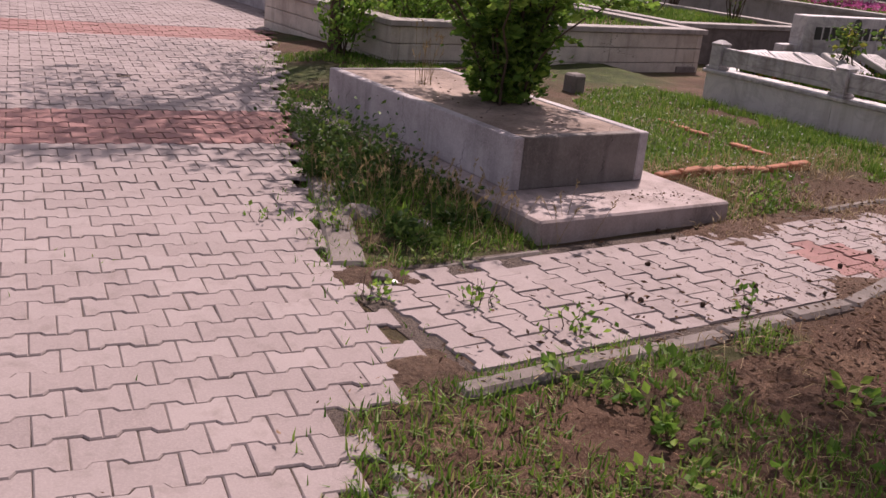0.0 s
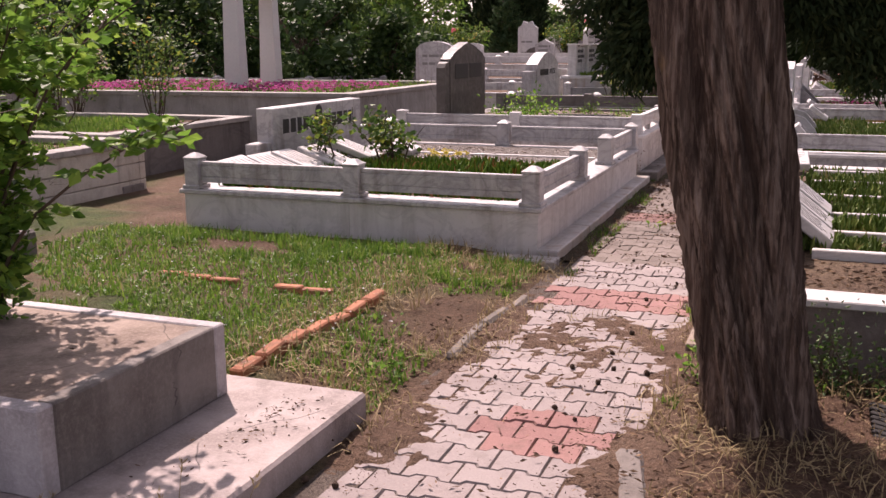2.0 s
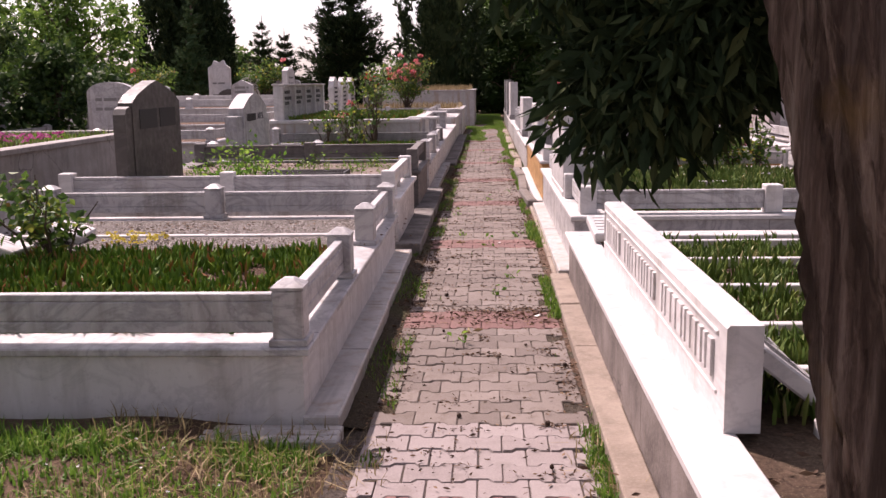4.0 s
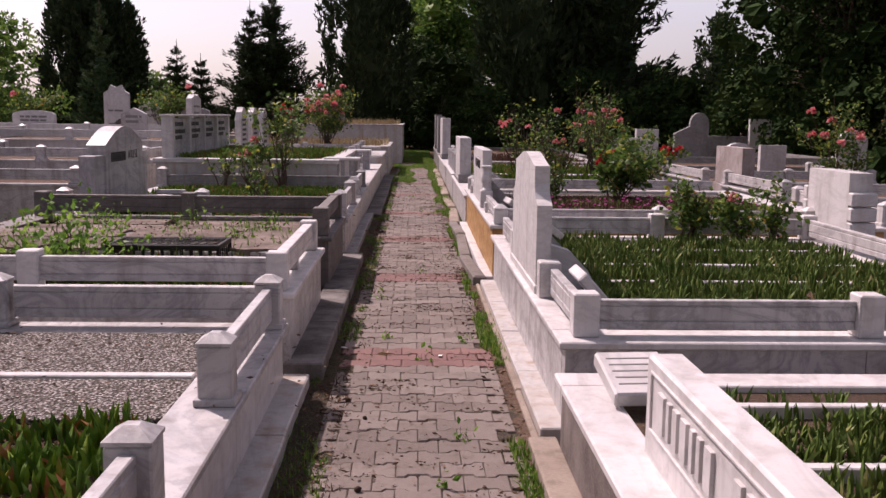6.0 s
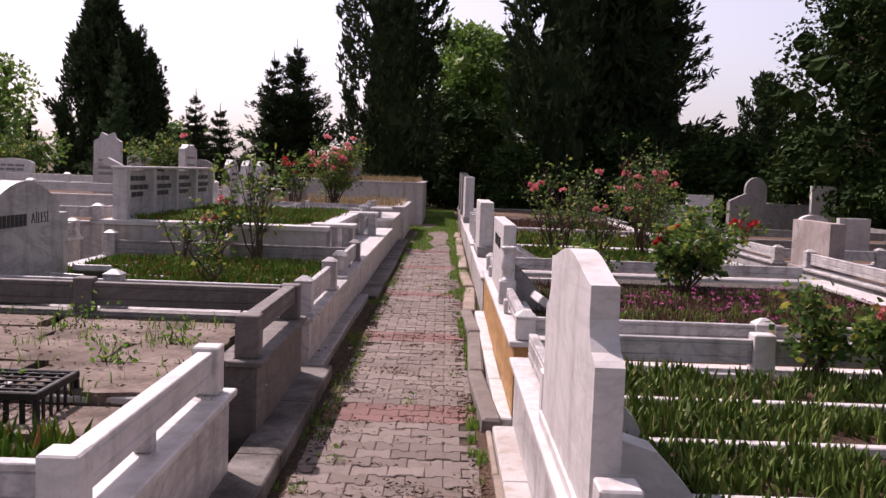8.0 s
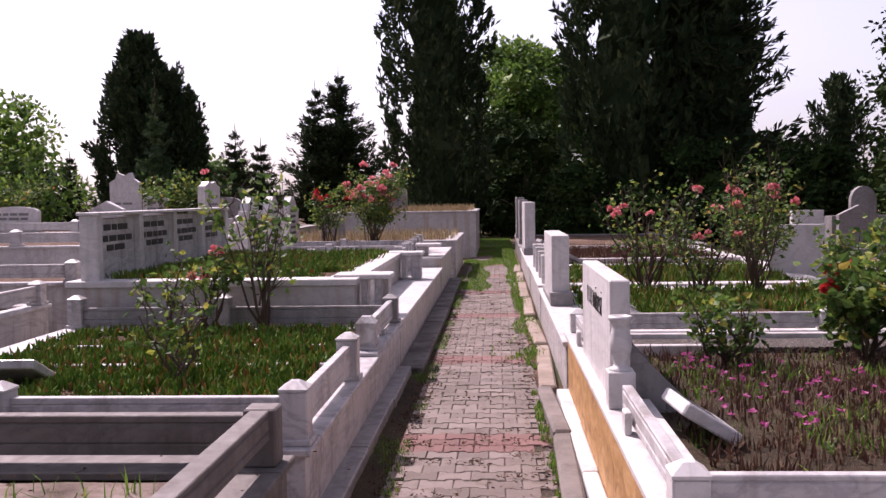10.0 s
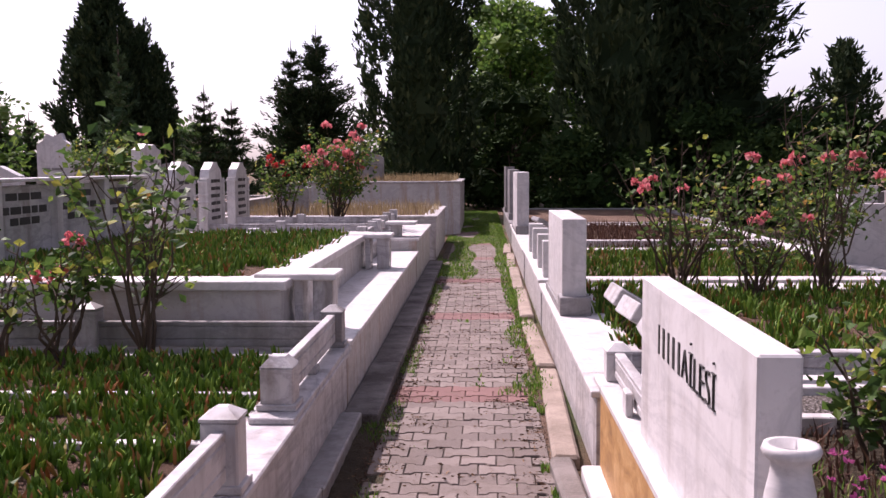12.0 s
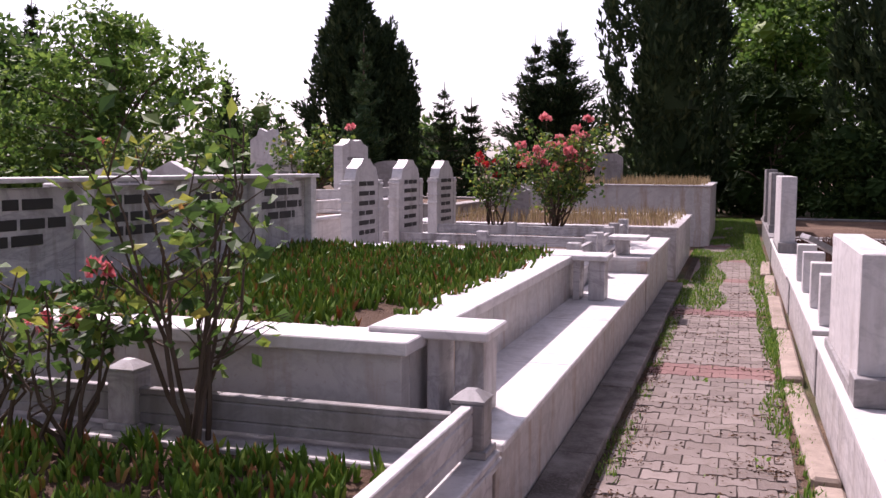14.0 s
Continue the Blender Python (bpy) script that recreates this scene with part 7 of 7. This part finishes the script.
simple_stone(5.2, 18.4, 0.42, 1.3, 0.62, "pale pink marble headstone", M_CONCRETE_PINK, "y", "flat", 0.2, 0, footing=True)
simple_stone(6.6, 26.0, 0.45, 0.7, 0.85, "worn grey headstone with a gabled top", M_MARBLE_GREY, "x", "gable", text=0)
simple_stone(7.5, 28.2, 0.0, 0.5, 1.65, "tall worn headstone with a rounded top", M_MARBLE_GREY, "x", "round", text=0)
simple_stone(4.3, 22.0, 0.40, 0.75, 0.70, "plain upright white marble headstone", M_MARBLE_CLEAN, "x", "flat", text=0, footing=True)
simple_stone(5.2, 24.4, 0.5, 0.5, 0.75, "plain upright white marble headstone", M_MARBLE_CLEAN, "x", "flat", text=0)
simple_stone(6.2, 21.2, 0.42, 0.45, 0.62, "small upright white marble headstone", M_MARBLE_CLEAN, "x", "round", text=0)
simple_stone(6.9, 21.3, 0.42, 0.5, 0.58, "small upright white marble headstone", M_MARBLE_CLEAN, "x", "flat", text=0)
simple_stone(9.6, 29.5, 0.0, 0.6, 1.5, "cream headstone on a dark base", M_CREAM, "x", "flat", text=0)
simple_stone(8.9, 30.5, 0.0, 2.6, 1.0, "long low worn grey tomb", M_MARBLE_GREY, "x", "flat", 0.5, 0)
simple_stone(9.0, 22.5, 0.0, 0.6, 1.3, "weathered white headstone under the trees", M_MARBLE_CLEAN, "x", "round", text=0)
simple_stone(10.4, 25.5, 0.0, 0.6, 1.2, "weathered white headstone under the trees", M_MARBLE_CLEAN, "x", "gable", text=0)
simple_stone(6.0, 6.4, 0.40, 1.2, 0.7, "white marble headstone in the second row", M_MARBLE_CLEAN, "y", "round", text=0)

# --- loose things
pole = thing("metal_pole", (1.38, 0.22, 0), "leaning grey galvanised pipe set in a lump of concrete", "pole")
mb = MB()
mb.tube([(1.36, 0.22, -0.05), (1.50, 0.24, 1.6)], [0.025, 0.025], 14)
part("pipe", mb, M_PIPE, pole, smooth=True)
rng = np.random.default_rng(3)
mb = MB()
mb.lathe([(0.17, -0.05), (0.19, 0.02), (0.15, 0.08), (0.06, 0.11)], 11, pose(1.36, 0.22, 0, 3, -4, 0))
part("footing", mb, M_KERB, pole, "rough lump of concrete")

crate = thing("crate", (-1.75, 9.72, 0.44), "black plastic crate with a lattice top lying in the weedy bed", "crate")
CX0, CX1, CY0, CY1, CZ0, CZ1 = -2.15, -1.36, 9.50, 9.95, 0.44, 0.58
for ya, yb in ((CY0, CY0 + 0.025), (CY1 - 0.025, CY1)):
    slab("rim", crate, CX0, CX1, ya, yb, CZ1 - 0.035, CZ1, M_RUSTBLACK, 0.005)
for xa, xb in ((CX0, CX0 + 0.025), (CX1 - 0.025, CX1)):
    slab("rim", crate, xa, xb, CY0 + 0.026, CY1 - 0.026, CZ1 - 0.035, CZ1, M_RUSTBLACK, 0.005)
    for ya in (CY0, CY1 - 0.03):
        slab("corner_post", crate, xa, xb, ya + 0.002, ya + 0.028, CZ0, CZ1 - 0.036, M_RUSTBLACK, 0.004)
for i in range(1, 12):
    x = CX0 + (CX1 - CX0) * i / 12
    slab("bar", crate, x - 0.006, x + 0.006, CY0 + 0.026, CY1 - 0.026, CZ1 - 0.022, CZ1 - 0.008, M_RUSTBLACK, 0.002)
    slab("side_slat", crate, x - 0.012, x + 0.012, CY0 + 0.004, CY0 + 0.012, CZ0, CZ1 - 0.036, M_RUSTBLACK, 0.002)
for i in range(1, 6):
    y = CY0 + (CY1 - CY0) * i / 6
    slab("cross_bar", crate, CX0 + 0.026, CX1 - 0.026, y - 0.006, y + 0.006, CZ1 - 0.0075, CZ1 - 0.001, M_RUSTBLACK, 0.002)
    slab("side_slat", crate, CX1 - 0.012, CX1 - 0.004, y - 0.012, y + 0.012, CZ0, CZ1 - 0.036, M_RUSTBLACK, 0.002)


def lump(x, y, z, r, seed, name, mat, label, category, group=""):
    """A rough stone or clod."""
    rng = np.random.default_rng(seed)
    bm = bmesh.new()
    bmesh.ops.create_icosphere(bm, subdivisions=2, radius=1.0)
    for v in bm.verts:
        k = 1 + 0.35 * noise.noise(v.co * 1.5 + Vector((seed, 0, 0)))
        v.co = Vector((v.co.x * r[0], v.co.y * r[1], v.co.z * r[2])) * k + Vector((x, y, z))
    me = bpy.data.meshes.new(name)
    bm.to_mesh(me)
    bm.free()
    me.materials.append(mat)
    return tagged(new(name, me), label, category, group)


for i, (x, y, r) in enumerate(((-1.62, -0.95, (0.10, 0.07, 0.06)), (-1.25, -1.12, (0.13, 0.10, 0.04)), (-0.95, -0.92, (0.06, 0.05, 0.04)), (-2.9, -0.62, (0.2, 0.12, 0.03)), (-0.42, -1.45, (0.05, 0.05, 0.02)), (0.92, -2.12, (0.07, 0.05, 0.02)), (1.05, -2.3, (0.06, 0.05, 0.02)))):
    lump(x, y, 0.02 if y > -2 else -0.02, r, i, "stone", M_CONCRETE, "pale broken stone lying in the weeds", "stone", "broken stones")

rng = np.random.default_rng(8)
cone_mesh = None
count = 0
while count < 46:
    x, y = rng.uniform(-0.9, 1.6), rng.uniform(-0.6, 4.2) if count < 36 else rng.uniform(4.2, 9.0)
    if not (-0.6 < x < 0.48 or (x > 0.5 and y < 1.7)):
        continue
    if cone_mesh is None:
        c = lump(0, 0, 0, (0.016, 0.014, 0.012), 3, "fallen_cone", M_CONE, "dark fallen cypress cone on the ground", "cone", "fallen cones")
        cone_mesh = c.data
    else:
        c = tagged(new("fallen_cone", cone_mesh), "dark fallen cypress cone on the ground", "cone", "fallen cones")
    k = rng.uniform(0.6, 1.1)
    c.scale = (k, k, k)
    c.location = (x, y, hill(x, y) + (0.05 if on_path(x, y) else 0.012) + 0.004)
    c.rotation_euler = (rng.uniform(0, 6), rng.uniform(0, 6), rng.uniform(0, 6))
    count += 1


def litter(label, seed, spots, mat=None, size=0.028, name="leaf_litter"):
    """Heaps and strings of dead leaves and needles lying flat."""
    rng = np.random.default_rng(seed)
    mb = MB()
    for x, y, rx, ry, n, z in spots:
        p = np.stack([x + rng.normal(0, rx, n), y + rng.normal(0, ry, n), z + rng.uniform(0.002, 0.012, n)], 1)
        d = rng.normal(0, 1, (n, 3))
        d[:, 2] *= 0.12
        leaf_quads(mb, p, d * 4, size, rng, 0.35, 0.3)
    solo(name, mb, mat or M_LITTER, label, "litter", "stuff")


litter("brown dead leaves and needles on the paving", 1, [(-0.12, 13.0, 0.10, 0.03, 60, 0), (-0.30, 12.2, 0.12, 0.04, 60, 0), (-0.34, 17.9, 0.10, 0.03, 50, 0), (0.29, 19.6, 0.1, 0.04, 40, 0), (-0.1, 6.15, 0.12, 0.03, 50, 0), (-0.38, 18.8, 0.12, 0.04, 60, 0), (0.30, 9.7, 0.12, 0.2, 40, 0), (-0.35, 6.3, 0.16, 0.05, 60, 0), (0.3, 5.9, 0.1, 0.1, 60, 0), (0.33, 12.0, 0.10, 0.5, 90, 0), (0.40, 15.0, 0.06, 1.2, 120, 0), (0.42, 18.0, 0.05, 1.0, 120, 0), (0.0, 9.0, 0.3, 3.0, 160, 0), (0.0, 16.0, 0.3, 3.0, 120, 0), (-0.44, 9.0, 0.05, 3.0, 500, 0), (-0.46, 16.0, 0.05, 3.0, 400, 0), (0.05, 5.95, 0.28, 0.12, 260, 0), (0.25, 6.1, 0.12, 0.06, 160, 0), (-0.1, 14.4, 0.25, 0.05, 90, 0), (0.1, 10.2, 0.25, 0.08, 90, 0), (-0.15, 7.3, 0.3, 0.6, 120, 0), (-0.2, 8.0, 0.12, 0.03, 60, 0), (0.2, 15.8, 0.2, 0.04, 60, 0), (0.48, 9.0, 0.04, 3.0, 400, 0), (0, 1.8, 0.3, 0.8, 160, 0.004), (0.1, 3.0, 0.3, 0.8, 160, 0)])
rng = np.random.default_rng(31)
litter("small heaps of dead leaves and twigs in the joints of the path", 11, [(float(rng.uniform(-0.42, 0.45)), float(rng.uniform(3.4, 26.0)), float(rng.uniform(0.02, 0.12)), float(rng.uniform(0.012, 0.05)), int(rng.integers(8, 46)), 0.0) for _ in range(170)], None, 0.022)
litter("dead leaves and soil along the edges of the path", 12, [(float(s) * 0.44 + 0.01, float(rng.uniform(3.2, 24.0)), 0.045, 0.14, 44, -0.004) for _ in range(55) for s in (-1, 1)], None, 0.022)
litter("cypress needles and debris on the lower tomb slab", 2, [(-0.80, 0.55, 0.07, 0.15, 110, 0.116), (-0.85, 0.1, 0.08, 0.2, 25, 0.116), (-2.2, 0.3, 0.5, 0.25, 40, 0.405)], None, 0.02)
litter("fine brown needles and crumbs over the paving", 8, [(0.15, 1.0, 0.22, 0.6, 420, 0.002), (0.36, 0.9, 0.08, 0.5, 700, 0.004), (-0.40, 0.7, 0.07, 0.3, 500, 0.004), (-0.2, 2.6, 0.25, 0.7, 600, 0.006), (0.0, 8.0, 0.3, 3.5, 900, 0.002)], None, 0.010)
litter("brown needles and twigs on the bare earth", 3, [(1.2, 0.2, 0.5, 0.9, 2600, 0.03), (1.1, 0.6, 0.4, 0.8, 900, 0.02), (1.8, -0.4, 0.5, 0.7, 700, 0.02), (-0.8, 1.7, 0.3, 0.6, 500, 0.03)], None, 0.03)
litter("dead leaves and twigs on the broken slabs", 6, [(-2.2, 10.4, 0.8, 0.5, 500, 0.505), (-2.2, 11.5, 0.8, 0.4, 500, 0.48), (-2.2, 9.6, 0.7, 0.2, 250, 0.46)], None, 0.03)
litter("brown debris and weeds on the gravel", 7, [(-2.2, 7.3, 0.8, 0.25, 420, 0.373), (-2.2, 6.6, 0.8, 0.16, 220, 0.373)], None, 0.026)
litter("clods and dead leaves on the bare bed", 9, [(2.2, 2.6, 0.7, 0.2, 900, 0.352), (1.5, 2.55, 0.3, 0.2, 400, 0.352)], None, 0.035)
litter("yellow dry leaves lying on the path", 4, [(-0.06, 5.55, 0.02, 0.015, 8, 0.005), (-0.22, 8.75, 0.05, 0.01, 6, 0.0)], M_STRAW, 0.06)
mb = MB()
for x, y in ((-0.36, -1.42), (-0.46, 8.9), (0.15, 8.7), (1.2, -0.1), (1.35, 0.3), (0.35, 5.95)):
    mb.box(-0.02, 0.02, -0.012, 0.012, 0, 0.004, 0.001, pose(x, y, 0.008 if abs(x) < 0.5 else 0.03, RNG.uniform(-8, 8), RNG.uniform(-8, 8), RNG.uniform(0, 180)))
solo("paper_scraps", mb, M_PAPER, "white scraps of litter on the ground", "litter", "stuff")


def drift(label, seed, x0, x1, y0, y1, amount, step=0.02, zmax=0.022, mat=None):
    """Earth washed over the paving: a thin uneven sheet with a ragged edge."""
    nx, ny = int((x1 - x0) / step), int((y1 - y0) / step)
    hs = [[amount(x0 + i * step, y0 + j * step) + 0.30 * noise.noise(((x0 + i * step) * 4, (y0 + j * step) * 4, seed)) + 0.22 * noise.noise(((x0 + i * step) * 13, (y0 + j * step) * 13, seed + 3)) + 0.17 * noise.noise(((x0 + i * step) * 31, (y0 + j * step) * 31, seed + 6)) for i in range(nx + 1)] for j in range(ny + 1)]
    mb, idx = MB(), {}

    def vid(i, j):
        if (i, j) not in idx:
            idx[i, j] = len(mb.v)
            mb.v.append((x0 + i * step, y0 + j * step, -0.012 + min(max(hs[j][i], -0.1), 0.8) * zmax * 2.2))
        return idx[i, j]

    for j in range(ny):
        for i in range(nx):
            if max(hs[j][i], hs[j + 1][i], hs[j][i + 1], hs[j + 1][i + 1]) > 0.02:
                mb.f.append((vid(i, j), vid(i + 1, j), vid(i + 1, j + 1), vid(i, j + 1)))
    solo("earth_drift", mb, mat or M_SOIL_DRY, label, "earth", "stuff", True)


drift("dry earth washed over the start of the narrow path", 3, -0.66, 0.72, 0.2, 4.3, lambda x, y: (-0.25 + 0.55 * math.exp(-((y - 2.35) / 0.55) ** 2) + 0.75 * max(0.0, abs(x) - 0.34) / 0.2 * (0.6 if x > 0 else 0.4) + 0.22 * math.exp(-((y - 0.95) / 0.35) ** 2) + 0.42 * math.exp(-((y - 0.6) / 0.7) ** 2 - ((x - 0.42) / 0.16) ** 2) + 0.5 * math.exp(-((y - 0.75) / 0.4) ** 2 - ((x + 0.44) / 0.2) ** 2) + 0.35 * math.exp(-((y - 1.6) / 0.3) ** 2 - ((x + 0.1) / 0.3) ** 2)) - 6.0 * max(0.0, abs(x - 0.03) - 0.56) - 2.5 * max(0.0, 0.55 - y) - 2.5 * max(0.0, y - 3.9))
drift("dark earth between road and path", 5, -0.7, 0.75, -2.2, -1.3, lambda x, y: -0.08 + 0.55 * math.exp(-((x - 0.42) / 0.20) ** 2 - ((y + 1.72) / 0.14) ** 2) + 0.6 * math.exp(-((x + 0.5) / 0.15) ** 2 - ((y + 1.5) / 0.2) ** 2), mat=M_SOIL)
drift("earth and moss gathered along the path edge", 7, -0.62, -0.33, 4.0, 24.0, lambda x, y: -0.05 + 3.0 * max(0.0, -x - 0.41), 0.035, 0.022, M_DAMP_SOIL)
drift("earth gathered along the path edge", 8, 0.34, 0.60, 4.3, 22.0, lambda x, y: -0.20 + 2.6 * max(0.0, x - 0.38), 0.035, 0.02, M_SOIL_DRY)

# ---------------------------------------------------------------- paving
PL, PITCH, PD = 0.188, 0.1475, 0.0125


def paver_outline(gap):
    """Bone-shaped interlocking paver: wide ends, narrow waist."""
    hl, hw = PL / 2 - gap, PITCH / 2 - gap
    wide, waist = 0.0555 + gap * 0.4, 0.0385 + gap * 0.4
    top = [(hl, hw + PD), (wide, hw + PD), (waist, hw - PD), (-waist, hw - PD), (-wide, hw + PD), (-hl, hw + PD)]
    return top + [(x, -y) for x, y in top[::-1]]


def paver_shape():
    a, b = paver_outline(0.0058), paver_outline(0.0008)
    n = len(a)
    vs = [(x, y, 0.0) for x, y in a] + [(x, y, -0.0055) for x, y in b] + [(x, y, -0.05) for x, y in b]
    fs = [tuple(range(n))] + [(n + i, n + (i + 1) % n, (i + 1) % n, i) for i in range(n)] + [(2 * n + i, 2 * n + (i + 1) % n, n + (i + 1) % n, n + i) for i in range(n)]
    return vs, [f[::-1] for f in fs]


PAVER_V, PAVER_F = paver_shape()
FIELD_V = [(x, y, -0.009 if i >= 12 else z) for i, (x, y, z) in enumerate(PAVER_V[:24])]
FIELD_F = PAVER_F[:13]
PAVER_ME = {}
for key, mat in (("grey", M_PAVER), ("red", M_PAVER_RED), ("path_grey", M_PATH_PAVER), ("path_red", M_PATH_RED)):
    PAVER_ME[key] = MB().add(PAVER_V, PAVER_F).mesh("paver", mat)
HALF_V = [(max(x, 0.002) - PL / 4, y, z) for x, y, z in FIELD_V]


def lay(parent, places, near, style="", halves=()):
    """places: (x, y, turn in degrees, red). Those for which near() holds become parts, the rest one joined part each colour."""
    rest = {style + "grey": MB(), style + "red": MB()}
    rng = random.Random(4)
    made = 0
    for x, y, turn, red in places:
        m = pose(x, y, rng.gauss(0, 0.0018), rng.gauss(0, 0.7), rng.gauss(0, 0.7), turn + rng.gauss(0, 0.7))
        key = style + ("red" if red else "grey")
        if made < 300 and near(x, y):
            ob = new("paver", PAVER_ME[key])
            ob.parent = parent
            ob.matrix_local = m
            made += 1
        else:
            rest[key].add(FIELD_V, FIELD_F, m)
    for x, y, turn, red in halves:
        rest[style + ("red" if red else "grey")].add(HALF_V, FIELD_F, pose(x, y, rng.gauss(-0.002, 0.003), rng.gauss(0, 1.2), rng.gauss(0, 1.2), turn))
    for key, mb in rest.items():
        if mb.v:
            part("paver_field", mb, PAVER_ME[key].materials[0], parent, kind="stuff")


BANDS = [3.12, 5.90, 8.76, 11.70, 14.40, 17.50, 21.0, 24.1, 27.1, 30.1, 33.1]


def narrow_path():
    root = tagged(new("pavement"), "narrow path of interlocking grey pavers with red bands", "path", "", "structure")
    places, halves = [], []
    row, y = 1, -1.4725
    while y < 44.0:
        red = any(abs(y - b) < 0.222 for b in BANDS)
        off = 0.0 if row % 2 else PL / 2
        for i in range(-3, 4):
            x = i * PL + off + 0.005
            if -0.42 < x < 0.42:
                few = abs(y - 1.02) < 0.25 and -0.15 < x < 0.36
                places.append((x, y, 0 if RNG.random() < 0.5 else 180, red or few))
        if off and y > -1.4:
            halves += [(px, y, t, red) for px, t in ((-0.418, 180), (0.428, 0)) if RNG.random() > 0.12]
        row += 1
        y += PITCH
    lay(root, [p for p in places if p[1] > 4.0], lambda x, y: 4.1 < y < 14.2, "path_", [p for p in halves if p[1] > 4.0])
    lay(root, [p for p in places if p[1] <= 4.0], lambda x, y: False, "", [p for p in halves if p[1] <= 4.0])
    mb = MB()
    mb.box(-0.56, 0.57, 3.9, 44.2, -0.12, -0.011, 0.002)
    part("sand_bed", mb, M_JOINT, root)
    mb = MB()
    mb.box(-0.56, 0.57, -1.64, 3.895, -0.12, -0.0085, 0.002)
    part("sand_bed", mb, M_JOINT_TAN, root)


def wide_road():
    root = tagged(new("road"), "paved cemetery road of interlocking pinkish-grey pavers with red bands", "road", "", "structure")
    turn = math.degrees(math.atan2(ROAD_V.y, ROAD_V.x))
    places = []
    for r in range(-22, 126):
        u = r * PITCH
        off = 0.0 if r % 2 else PL / 2
        red = 3.33 < u < 4.32 or 8.35 < u < 9.4 or 13.4 < u < 14.4 or 18.4 < u < 19.4
        for c in range(-43, 64):
            v = c * PL + off
            p = ROAD_O + u * ROAD_U + v * ROAD_V
            if p.y > road_edge_y(p.x) + 0.05 or p.y < -9.5:
                continue
            if u < 12 and v < -7 or u > 12 and v < -3.5:
                continue
            if p.y > road_edge_y(p.x) - 0.1 and RNG.random() < 0.04:
                continue
            places.append((p.x, p.y, turn, red))
    places.sort(key=lambda q: (q[0] - 0.2) ** 2 + (q[1] + 2.6) ** 2)
    lay(root, places, lambda x, y: -2.0 < x < 1.0)
    mb = MB()
    pts = [(x, road_edge_y(x) - 0.05) for x in np.linspace(-18.4, 1.15, 60)] + [(1.15, -10.5), (-18.4, -10.5)]
    mb.prism(pts[::-1], "z", -0.12, -0.0065)
    part("sand_bed", mb, M_JOINT_TAN, root)
    turf("tufts of grass in the joints of the road", 90, 900, -4.0, 0.8, -4.0, -0.2, lambda x, y: on_road(x, y) and noise.noise((x * 3, y * 3, 50)) > 0.42, 0.05, 0.006, M_GRASS, 0.6, "grass", -0.02)
    turf("grass at the ragged edge of the road", 91, 7000, -9.0, 1.0, -2.6, 2.2, lambda x, y: abs(y - road_edge_y(x)) < 0.16 + 0.2 * noise.noise((x * 2, y * 2, 51)), 0.06, 0.006, M_GRASS, 0.5, "grass", -0.02)


narrow_path()
wide_road()
turf("sparse grass in the joints of the path", 92, 7000, -0.45, 0.45, 4.0, 30.0, lambda x, y: noise.noise((x * 5, y * 5, 60)) + 0.3 * abs(x) > 0.56 - 0.006 * y, 0.035, 0.006, M_GRASS, 0.6, "grass", -0.02)
